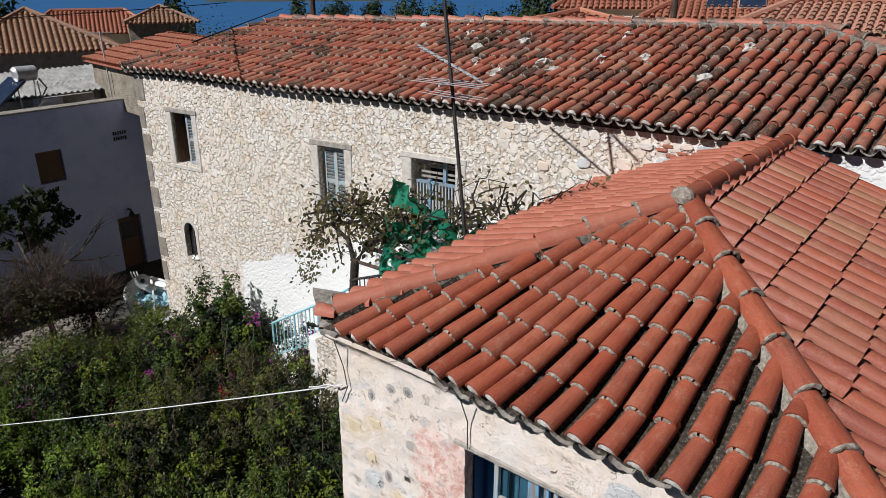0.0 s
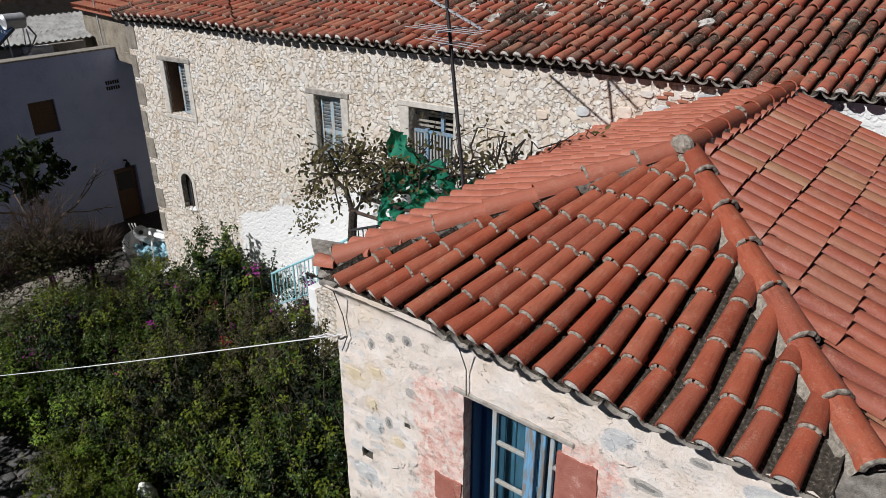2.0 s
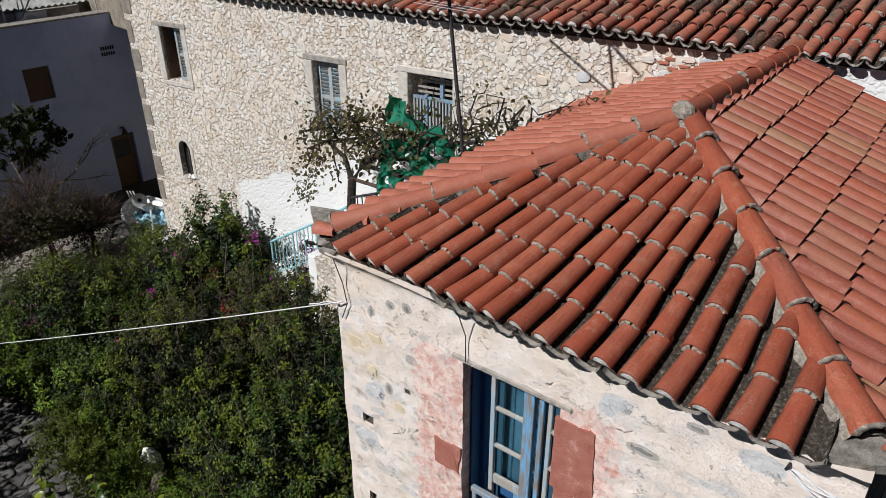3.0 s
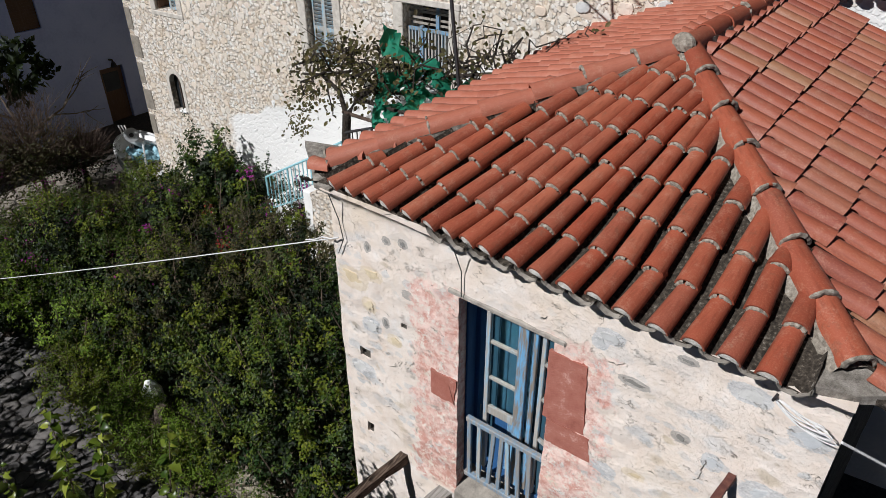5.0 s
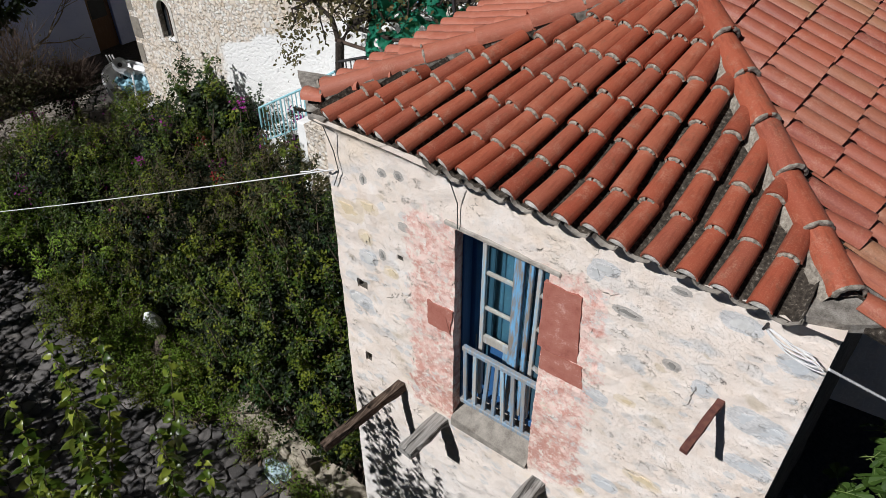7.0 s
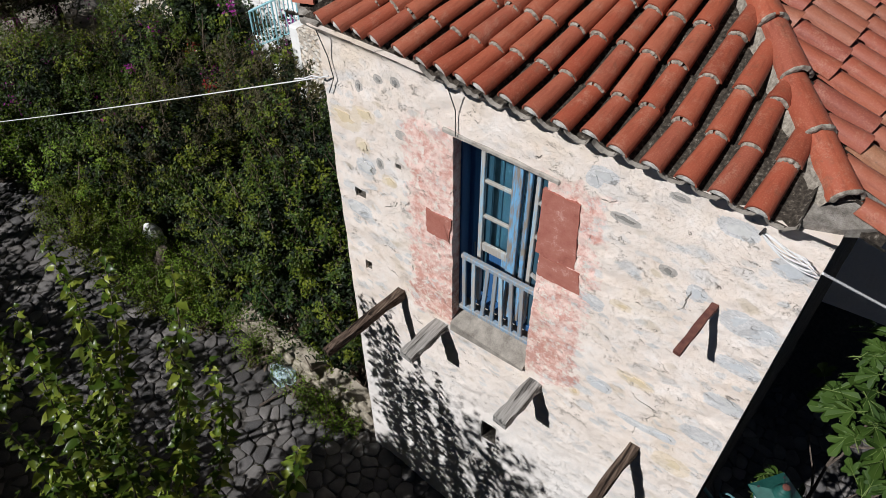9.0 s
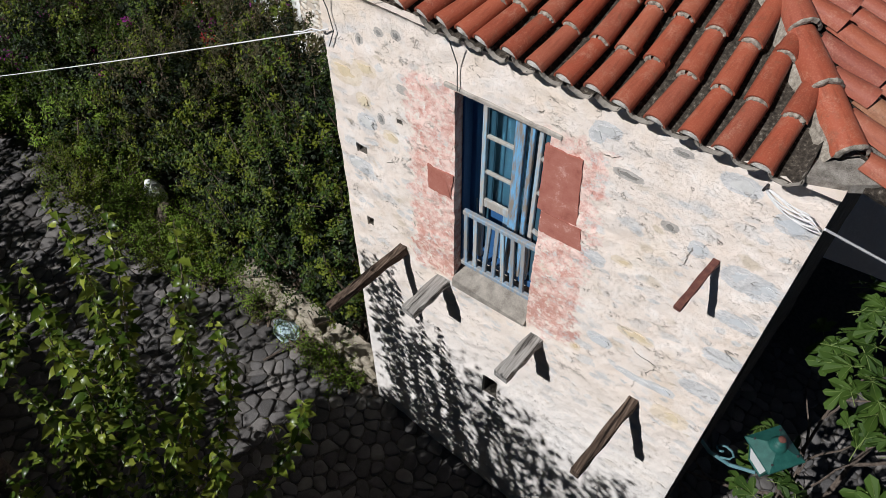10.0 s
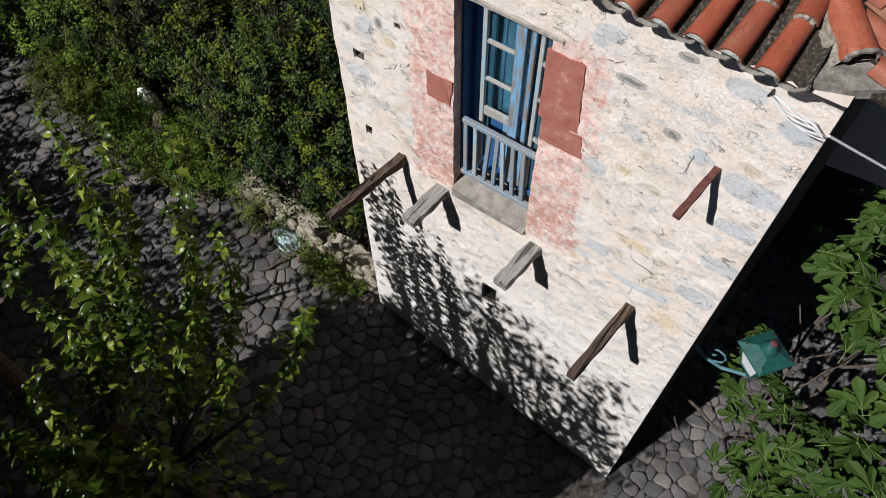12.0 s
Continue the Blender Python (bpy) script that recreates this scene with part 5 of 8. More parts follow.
# white lumps of mortar on the old roof
for s, f in ((7.4, 0.62), (7.75, 0.45), (8.2, 0.72), (8.4, 0.35), (9.0, 0.48), (9.3, 0.4), (9.9, 0.55), (10.0, 0.83), (10.6, 0.58), (11.7, 0.42), (12.05, 0.74), (6.6, 0.97), (6.9, 0.8), (5.6, 0.9)):
    t = (s - v[2].x) / (v[3].x - v[2].x)
    p = Vector((s, -0.22 + 3.52 * f, 8.97 + f * (v[2].z + t * (v[3].z - v[2].z) - 8.97) + 0.13))
    mb = Mesh()
    for e in range(4):
        for a in range(8):
            r = (0.12, 0.11, 0.075, 0.02)[e] * rng.uniform(0.35, 1.5)
            mb.v.append((p.x + r * math.cos(a * math.pi / 4), p.y + r * 1.3 * math.sin(a * math.pi / 4), p.z + (-0.09, -0.02, 0.02, 0.035)[e] + rng.uniform(-0.02, 0.02)))
    mb.f = [(e * 8 + a, e * 8 + (a + 1) % 8, e * 8 + 8 + (a + 1) % 8, e * 8 + 8 + a) for e in range(3) for a in range(8)] + [tuple(range(24, 32))]
    part("mortar_lump", mb, LIME_LUMP, far, "white lump of mortar on the tiles")

# ---- the white house across the path ----
WX = -16.0
white = thing("white_house", "flat-roofed pale plastered house standing in shade, the shade's blue in its colour", "house")
m90 = pose(WX, 0, 0, 0, 0, 90)
W_DOOR, W_WIN = (6.13, 6.86, 2.4, 4.08), (4.2, 4.9, 5.58, 6.46)
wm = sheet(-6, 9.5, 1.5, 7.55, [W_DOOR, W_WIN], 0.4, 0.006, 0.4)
ob = part("front_wall", wm, HOUSE_WHITE, white, "smooth pale paint with the blue of the shade in its colour", True)
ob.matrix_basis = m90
part("coping", Mesh().box((WX - 0.43, -6.02, 7.552), (WX + 0.03, 9.52, 7.60), None, 0.01), CONCRETE, white, "worn grey coping")
part("roof_slab", Mesh().box((WX - 8, -6, 7.1), (WX - 0.41, 9.0, 7.25)), CONCRETE, white, "grey concrete roof slab")
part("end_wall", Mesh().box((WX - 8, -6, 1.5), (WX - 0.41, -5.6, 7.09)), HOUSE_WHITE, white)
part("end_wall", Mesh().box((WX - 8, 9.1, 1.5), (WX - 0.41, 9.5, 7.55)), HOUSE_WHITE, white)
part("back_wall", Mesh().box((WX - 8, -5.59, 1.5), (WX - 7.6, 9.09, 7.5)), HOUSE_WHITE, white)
door = part("door", Mesh().box((WX - 0.2, 6.13, 2.42), (WX - 0.14, 6.86, 4.08), None, 0.004), BROWN_WOOD, white, "dark brown wooden door")
part("door_pane", Mesh().box((WX - 0.139, 6.25, 3.35), (WX - 0.13, 6.74, 3.9)), GLASS_DARK, door)
wsh = part("shutter", Mesh().box((WX - 0.12, 4.2, 5.59), (WX - 0.07, 4.9, 6.45), None, 0.004), BROWN_WOOD, white, "brown closed roller shutter")
for k in range(10):
    part("slat", Mesh().box((WX - 0.069, 4.22, 5.62 + k * 0.083), (WX - 0.055, 4.88, 5.62 + k * 0.083 + 0.07)), BROWN_WOOD, wsh)
for i in range(2):
    for j in range(3):
        for q in range(2):
            part("vent_block", Mesh().box((WX + 0.003, 6.42 + j * 0.14 + q * 0.07, 6.42 + i * 0.16), (WX + 0.012, 6.47 + j * 0.14 + q * 0.07, 6.52 + i * 0.16)), IRON, white, "dark vent slot")
wl = part("wall_lamp", Mesh().tube([(WX, 6.5, 4.3), (WX + 0.15, 6.5, 4.33), (WX + 0.2, 6.5, 4.25)], 0.03, 7), IRON, white, "small black wall lamp")
part("lamp_shade", Mesh().tube([(WX + 0.2, 6.5, 4.27), (WX + 0.2, 6.5, 4.14)], [0.05, 0.1], 8), IRON, wl)
part("step", Mesh().box((WX + 0.02, 5.7, 2.2), (WX + 0.8, 7.4, 2.41), None, 0.02), CONCRETE, white, "dark concrete doorstep")
part("parapet", Mesh().box((-17.2, -5.5, 7.251), (-17.05, 6.6, 7.72), None, 0.01), CONCRETE, white, "worn grey inner parapet")
# lean-to with corrugated sheets on the roof
part("roof_wall", Mesh().box((-17.9, -5, 7.26), (-17.7, 8.6, 7.7)), STONE_FAR, white, "dark wall under the sheets")
cs_ = Mesh()
y, k = -4.0, 0
ys_ = [-4 + 0.045 * i for i in range(290)]
for i, y in enumerate(ys_):
    z = 0.03 * math.sin(i * math.pi / 2)
    cs_.v += [(-17.4, y, 7.74 + z), (-20.4, y, 8.12 + z)]
cs_.f = [(2 * i, 2 * i + 2, 2 * i + 3, 2 * i + 1) for i in range(len(ys_) - 1)]
part("corrugated_sheet", cs_, SHEET, white, "grey-white corrugated fibre-cement roof", True)
part("parapet", Mesh().box((-17.69, 7.3, 7.26), (-16.42, 7.5, 7.8), None, 0.01), HOUSE_WHITE, white)

heater = thing("solar_water_heater", "white solar water heater with tilted blue collector on a roof", "solar heater", (-16.9, 4.72, 7.25))
part("tank", Mesh().tube([(0.0, -0.27, 1.19), (0.0, -0.25, 1.2), (0.0, 0.26, 1.2), (0.0, 0.28, 1.19)], [0.15, 0.2, 0.2, 0.15], 18), METAL, heater, "shiny white metal tank", True)
part("collector", Mesh().box((-0.02, -1.15, 0), (1.55, -0.15, 0.08), pose(-0.2, -0.1, 1.0, 0, 38, -90) @ pose(0, 0.6, 0), 0.01), PANEL_BLUE, heater, "dark blue glass collector")
for dx, dy in ((-0.25, -0.3), (0.25, -0.3), (-0.25, 0.25), (0.25, 0.25)):
    part("leg", Mesh().tube([(dx, dy, 0), (dx * 0.4, dy, 0.98)], 0.018, 6), METAL, heater)
part("pipe", Mesh().tube([(0.1, 0.3, 1.05), (0.25, 0.4, 0.8), (0.3, 0.1, 0.4), (0.3, -0.6, 0.15)], 0.025, 6), SHEET, heater, "grey insulated pipe")
ac = thing("air_conditioner", "white air conditioner unit on the flat roof", "air conditioner", (-16.8, 5.15, 7.25))
part("casing", Mesh().box((-0.15, -0.35, 0.04), (0.15, 0.35, 0.5), None, 0.02), BOAT_WHITE, ac)
part("grille", Mesh().tube([(0.152, -0.1, 0.27), (0.165, -0.1, 0.27)], 0.17, 16), METAL, ac)
for y in (-0.25, 0.25):
    part("foot", Mesh().box((-0.15, y - 0.03, 0), (0.15, y + 0.03, 0.039)), METAL, ac)

def antenna(at, height, lean, booms, material=IRON):
    a = thing("tv_antenna", "thin rusty pole with television aerials", "antenna", at)
    top = (lean[0], lean[1], height)
    part("mast", Mesh().tube([(0, 0, 0), top], 0.022, 8), material, a, "dark rusted mast")
    for z, yaw, tilt, L, n, w in booms:
        m = pose(lean[0] * z / height, lean[1] * z / height, z, 0, tilt, yaw)
        b = part("boom", Mesh().box((-L / 2, -0.012, -0.012), (L / 2, 0.012, 0.012), m), METAL, a, "aluminium aerial boom")
        for k in range(n):
            x = -L / 2 + L * (k + 0.5) / n
            part("element", Mesh().tube([(x, -w * (1 - 0.04 * k), 0.015), (x, w * (1 - 0.04 * k), 0.015)], 0.004, 5, m), METAL, b)
    return a
mast = antenna((-0.36, 2.5, 7.8), 3.85, (-0.77, 0.395), [(3.74, -47, 0, 1.0, 9, 0.11), (2.22, 4, 22, 0.95, 9, 0.16), (2.0, 88, 0, 0.45, 4, 0.52), (1.86, 80, 0, 0.35, 3, 0.48)])
part("boom", Mesh().tube([(-0.62, 0.32, 3.08), (-1.42, 0.90, 3.08)], 0.016, 6), METAL, mast, "aluminium aerial boom")
antenna((-16.6, 6.9, 7.25), 2.2, (-0.1, 0.0), [(2.15, 60, 0, 0.7, 4, 0.12)], METAL)

# ---- terrace, stairs, rails between the houses ----
ter = part("terrace", Mesh().box((-4.3, 3.3, 0.8), (-0.02, 5.0, 5.15), None, 0.02), WHITEWASH)
tagged(ter, "whitewashed terrace block between the houses", "terrace", kind="structure")
stairs = thing("staircase", "whitewashed outdoor stairs climbing along the stone house", "stairs", (0, 0, 0))
for k in range(10):
    part("step", Mesh().box((-7.2 + k * 0.29, 4.34, 1.6), (-7.2 + (k + 1) * 0.29, 4.78 + k * 0.025, 3.4 + k * 0.175), None, 0.012), WHITEWASH, stairs)
def railing(p0, p1, h, n, material, label, r=0.014):
    a, b = Vector(p0), Vector(p1)
    ob = thing("railing", label, "railing", p0, group="terrace railings")
    d = b - a
    up = Vector((0, 0, h))
    part("handrail", Mesh().tube([up, d + up], r * 1.6, 7), material, ob)
    part("bottom_rail", Mesh().tube([Vector((0, 0, 0.1)), d + Vector((0, 0, 0.1))], r, 6), material, ob)
    for k in range(n + 1):
        q = d * (k / n)
        part("post" if k % 6 == 0 else "baluster", Mesh().tube([q + Vector((0, 0, -0.03 if k % 6 == 0 else 0.1)), q + up], r * (1.5 if k % 6 == 0 else 0.8), 6), material, ob)
    return ob
railing((-6.1, 3.95, 3.75), (-4.75, 3.95, 4.55), 0.82, 12, PALE_BLUE, "pale blue iron stair railing beside bougainvillea")
railing((-4.7, 3.95, 4.6), (-3.9, 3.95, 5.1), 0.82, 7, PALE_BLUE, "pale blue iron stair railing beside the terrace")
railing((-3.85, 3.95, 5.15), (-2.3, 3.95, 5.75), 0.95, 14, IRON, "black iron terrace railing")
pr = sheet(-3.75, -3.25, 1.0, 5.4, (), 0.15, 0.03, 0.45, 21.0)
pier = part("garden_wall", pr, JOINT, None, "", True)
pier.matrix_basis = pose(0, 3.0, 0)
tagged(pier, "pale rubble pier at the terrace edge", "wall", kind="structure")

# ---- sea and far coast ----
sea = part("water", Mesh().add([(-4500, -500, SEA_Z), (4500, -500, SEA_Z), (4500, 4800, SEA_Z), (-4500, 4800, SEA_Z)], [(0, 1, 2, 3)]), SEA)
tagged(sea, "calm deep blue sea", "sea", kind="structure")
def headland(c, along, length, height):
    mb = Mesh()
    d = Vector(along).normalized()
    n = 60
    for i in range(n + 1):
        p = Vector(c) + d * length * (i / n - 0.5)
        h = height * max(0.02, math.sin(math.pi * i / n)) ** 0.5 * (0.7 + fuzz((i * 0.17, 0, 0), 1, 0.5))
        q = d.cross(Vector((0, 0, 1)))
        mb.v += [tuple(p - q * 60 + Vector((0, 0, -3))), tuple(p + Vector((0, 0, h))), tuple(p + q * 80 + Vector((0, 0, -3)))]
    mb.f = [(3 * i + k, 3 * i + 3 + k, 3 * i + 4 + k, 3 * i + 1 + k) for i in range(n) for k in range(2)]
    tagged(part("backdrop", mb, COAST, None, "", True), "dark rocky headland across the bay", "headland", kind="structure")
headland((-1290, 1140, SEA_Z), (1, 1.15, 0), 420, 16)
headland((-560, 1560, SEA_Z), (1, 0.45, 0), 700, 20)

# ---- unseen plain walls added to close and shade the lane ----
for u0, u1, top in ((1.9, 12, 4.9), (-2.3, 1.898, 6.0), (-14, -2.302, 4.5)):
    wl_ = part("wall_south", sheet(u0, u1, -1.0, top, (), 0.5, 0.02, 0.4), STONE_FAR)
    wl_.matrix_basis = pose(0, -6.2, 0)
    tagged(wl_, "unseen plain wall added to shade the lane", "wall", kind="structure")

# ---- plants ----
LEAF_SHAPE = [(0, 0, 0), (0.28, 0.35, 0.06), (0.22, 0.72, 0.05), (0, 1, -0.04), (-0.22, 0.72, 0.05), (-0.28, 0.35, 0.06)]


def leaves(mb, points, normals, size, npr, shape="oval", spread=0.9):
    """Scatter small folded leaves at points, facing roughly along normals."""
    n = len(points)
    z = normals + npr.normal(0, spread * 0.55, (n, 3))
    z /= np.linalg.norm(z, axis=1, keepdims=True) + 1e-9
    a = npr.normal(0, 1, (n, 3))
    y = np.cross(z, a)
    y /= np.linalg.norm(y, axis=1, keepdims=True) + 1e-9
    x = np.cross(y, z)
    s = size * npr.uniform(0.65, 1.35, (n, 1))
    if shape == "oval":
        pat = [(0, 0, 0), (0.30, 0.45, 0.10), (0, 1, 0), (-0.30, 0.45, 0.10)]
        faces = [(0, 1, 2), (0, 2, 3)]
    else:
        pat = LEAF_SHAPE
        faces = [(0, 1, 2, 3), (0, 3, 4, 5)]
    verts = np.stack([points + s * (px * x + py * y + pz * z) for px, py, pz in pat], 1).reshape(-1, 3)
    base = len(mb.v)
    mb.v += [tuple(p) for p in verts.tolist()]
    k = len(pat)
    mb.f += [tuple(base + i * k + q for q in f) for i in range(n) for f in faces]


def crown_points(c, r, count, npr, clumps=60, tight=0.22, top=True):
    """Points in ragged clumps over an ellipsoid, with outward normals."""
    d = npr.normal(0, 1, (clumps, 3))
    d /= np.linalg.norm(d, axis=1, keepdims=True)
    if top:
        d[:, 2] = np.abs(d[:, 2]) * 1.1 - 0.25
    rad = npr.uniform(0.42, 1.16, (clumps, 1))
    cc = np.array(c) + d * rad * np.array(r)
    pick = npr.integers(0, clumps, count)
    size = tight * float(np.mean(r)) * npr.uniform(0.5, 1.4, clumps)[pick][:, None]
    off = npr.normal(0, 1, (count, 3)) * size
    nrm = d[pick] + off / (np.linalg.norm(off, axis=1, keepdims=True) + 1e-6) * 0.8 + np.array((0, 0, 0.5))
    return cc[pick] + off, nrm


def twigs(mb, root, targets, r0, npr, bend=0.12):
    """Bending stems from a root to each target, thinning on the way."""
    root = Vector(root)
    for t in targets:
        t = Vector(t)
        pts = [root.lerp(t, f) + Vector(npr.normal(0, bend, 3).tolist()) * math.sin(math.pi * f) for f in (0, 0.25, 0.5, 0.75, 1)]
        mb.tube(pts, [r0, r0 * 0.8, r0 * 0.6, r0 * 0.42, r0 * 0.2], 5)


def shrub(at, r, top, count, size, material, label, seed, name="shrub", flowers=None, bare=0, second=None, group="garden shrubs"):
    npr = np.random.default_rng(seed)
    x, y = at
    g = ground_z(x, y)
    ob = thing(name, label, "shrub", (x, y, g), group=group)
    h = top - g
    stem = Mesh()
    tips = [(npr.normal(0, r[0] * 0.5), npr.normal(0, r[1] * 0.5), h * npr.uniform(0.5, 0.95)) for _ in range(14 + bare)]
    twigs(stem, (0, 0, -0.05), tips, 0.035, npr)
    part("branchwork", stem, TWIG, ob, "thin brown stems", kind="stuff")
    c = (0, 0, h * 0.52)
    rr = (r[0], r[1], h * 0.46)
    clumps = max(26, int(40 * r[0] * r[1]))
    mb = Mesh()
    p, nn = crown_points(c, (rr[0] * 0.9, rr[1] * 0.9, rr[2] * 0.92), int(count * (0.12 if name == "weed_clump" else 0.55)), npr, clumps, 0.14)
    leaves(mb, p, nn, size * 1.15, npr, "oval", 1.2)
    part("foliage", mb, LEAF_BUSH if name == "weed_clump" else LEAF_NEAR_BLACK, ob, "inner leaves, near-black for crown shade except on weeds", kind="stuff")
    spray = Mesh()
    sets = [([], []), ([], [])]
    for k in range(int((420 if name == "weed_clump" else 150 if y < 1.0 else 92) * r[0] * r[1]) + 8):
        d = npr.normal(0, 1, 3)
        d /= np.linalg.norm(d)
        d[2] = abs(d[2])
        p0 = np.array(c) + d * np.array(rr) * npr.uniform(0.72, 1.0)
        way = (d * npr.uniform(0.5, 1.1) + np.array((0, 0, npr.uniform(0.2, 0.9)))) * npr.uniform(0.14, 0.42)
        p1, p2 = p0 + way * 0.5 + npr.normal(0, 0.04, 3), p0 + way + npr.normal(0, 0.06, 3)
        spray.tube([p0, p1, p2], [0.007, 0.005, 0.002], 4)
        sp, sn = sets[1 if npr.random() < 0.36 else 0]
        for f in npr.uniform(0.15, 1.05, int(npr.uniform(20, 46))):
            sp.append((1 - f) * p0 + f * p2 + npr.normal(0, 0.038, 3))
            sn.append(d + np.array((-0.2, -0.5, 0.6)) + npr.normal(0, 0.45, 3))
    part("shoot_tangle", spray, TWIG, ob, "", kind="stuff")
    for nm, (sp, sn), mt in (("shoot_foliage", sets[0], material), ("young_foliage", sets[1], second or material)):
        lf2 = Mesh()
        leaves(lf2, np.array(sp), np.array(sn), size * 0.8, npr, "oval", 0.8)
        part(nm, lf2, mt, ob, "yellow-green young leaves" if mt == LEAF_YELLOW else "", kind="stuff")
    if flowers:
        fm, n = flowers
        mb = Mesh()
        p, nn = crown_points(c, (rr[0] * 1.1, rr[1] * 1.1, rr[2] * 1.28), n * 40, npr, n, 0.07)
        leaves(mb, p, nn, 0.062, npr)
        part("flower_spray", mb, fm, ob, "clusters of bright flowers", kind="stuff")
    return ob


SHRUBS = [((-1.15, 1.15), (1.15, 1.0), 3.7, LEAF_BUSH, LEAF_YELLOW), ((-2.7, 1.3), (1.3, 1.15), 3.7, LEAF_BUSH, LEAF_YELLOW), ((-4.4, 1.45), (1.35, 1.15), 3.6, LEAF_BUSH, LEAF_YELLOW),
          ((-6.1, 1.6), (1.35, 1.2), 3.6, LEAF_BUSH, LEAF_YELLOW), ((-7.9, 1.5), (1.4, 1.25), 3.7, LEAF_BUSH, None), ((-9.6, 1.3), (1.3, 1.2), 3.6, LEAF_BUSH, LEAF_YELLOW),
          ((-1.5, 2.5), (1.2, 1.0), 5.0, LEAF_DARK, None), ((-3.2, 2.3), (1.0, 0.7), 5.0, LEAF_BUSH, LEAF_YELLOW), ((-5.0, 3.0), (1.2, 1.0), 3.8, LEAF_BUSH, LEAF_YELLOW), ((-6.8, 3.1), (1.3, 1.0), 3.9, LEAF_BUSH, LEAF_YELLOW),
          ((-8.6, 3.1), (1.3, 1.0), 3.7, LEAF_BUSH, LEAF_YELLOW), ((-10.0, 2.7), (0.9, 1.0), 3.1, LEAF_BUSH, None), ((-10.8, 1.2), (0.8, 1.2), 3.0, LEAF_BUSH, LEAF_YELLOW), ((-10.6, -0.2), (0.9, 1.0), 3.1, LEAF_BUSH, LEAF_YELLOW), ((-9.4, 0.2), (0.9, 0.6), 3.0, LEAF_BUSH, None), ((-8.9, -0.5), (0.9, 0.7), 3.2, LEAF_BUSH, LEAF_YELLOW), ((-7.7, 0.2), (0.9, 0.6), 3.1, LEAF_BUSH, LEAF_YELLOW), ((-6.9, 0.35), (0.7, 0.5), 2.9, LEAF_BUSH, LEAF_YELLOW)]
SHRUBS += [((-0.9, 0.66), (0.7, 0.52), 2.9, LEAF_BUSH, LEAF_YELLOW), ((-2.1, 0.58), (0.8, 0.52), 2.7, LEAF_BUSH, LEAF_DARK), ((-3.4, 0.5), (0.8, 0.6), 2.6, LEAF_BUSH, LEAF_YELLOW), ((-4.5, 1.1), (0.8, 0.5), 3.0, LEAF_BUSH, LEAF_YELLOW), ((-5.9, 1.0), (0.7, 0.5), 2.9, LEAF_BUSH, LEAF_YELLOW)]
for k, (at, r, top, mt, sec) in enumerate(SHRUBS):
    top += 0.35 * math.sin(k * 2.7) * (0.2 if k in (11, 12, 13) else 1)
    mt = LEAF_OLIVE if k in (3, 8, 9, 11) else mt
    sec = LEAF_WEED if k in (13, 14, 15, 16, 17) else sec
    fl = {4: (PETAL, 5), 10: (PETAL, 10), 5: (PETAL, 8), 11: (PETAL, 10), 12: (PETAL, 9), 13: (PETAL, 8), 9: (PETAL_RED, 8), 8: (PETAL_RED, 5)}.get(k)
    shrub(at, r, top, int(4200 * r[0] * r[1]), 0.07, mt, "dense green garden shrub" + (" with magenta flowers" if fl and fl[0] == PETAL else " with a few red flowers" if fl else " with yellowing tips" if sec else ", dark glossy leaves"), 100 + k, flowers=fl, bare=8, second=sec)
shrub((-5.3, 3.05), (0.75, 0.6), 4.6, 1700, 0.08, LEAF_OLIVE, "brownish garden shrub below the blue railing", 140, second=LEAF_YELLOW)
shrub((-4.4, 3.0), (0.7, 0.55), 4.85, 1600, 0.08, LEAF_OLIVE, "brownish garden shrub below the blue railing", 141, flowers=(PETAL_RED, 3), second=LEAF_YELLOW)
shrub((-3.5, 2.55), (0.65, 0.4), 5.1, 1500, 0.08, LEAF_OLIVE, "dark straggling shrub beside the house corner", 142)
shrub((-7.5, 4.1), (0.6, 0.4), 4.5, 1900, 0.10, LEAF_BUSH, "leafy green bush beside the white stairs", 143, second=LEAF_YELLOW)
shrub((-8.35, 4.2), (0.95, 0.5), 4.75, 5200, 0.10, LEAF_BUSH, "dense dark green bush against the stone wall", 131, second=LEAF_DARK)
shrub((-5.35, 4.16), (0.6, 0.13), 4.95, 1700, 0.07, LEAF_DARK, "dark climbing bougainvillea behind the blue railing", 144, flowers=(PETAL, 4))
shrub((-6.9, 4.3), (0.55, 0.4), 4.5, 1500, 0.08, LEAF_DARK, "magenta bougainvillea beside the blue railing", 132, flowers=(PETAL, 9))
shrub((-10.6, 4.0), (0.6, 0.35), 3.3, 1500, 0.10, LEAF_YELLOW, "dry straw-coloured grass clump by the house corner", 133, name="grass_clump")
shrub((-4.3, 0.0), (0.4, 0.25), 1.9, 1600, 0.05, LEAF_WEED, "low bright green weeds beside the lane", 134, name="weed_clump", second=LEAF_WEED)
shrub((-3.6, -0.2), (0.6, 0.2), 1.62, 1500, 0.05, LEAF_WEED, "low bright green weeds beside the lane", 135, name="weed_clump")
shrub((-0.75, -0.2), (0.4, 0.12), 1.22, 500, 0.04, LEAF_WEED, "small weeds at the foot of the garden wall", 136, name="weed_clump")
shrub((-2.3, 0.0), (0.4, 0.1), 1.4, 500, 0.04, LEAF_WEED, "small weeds at the foot of the garden wall", 137, name="weed_clump")
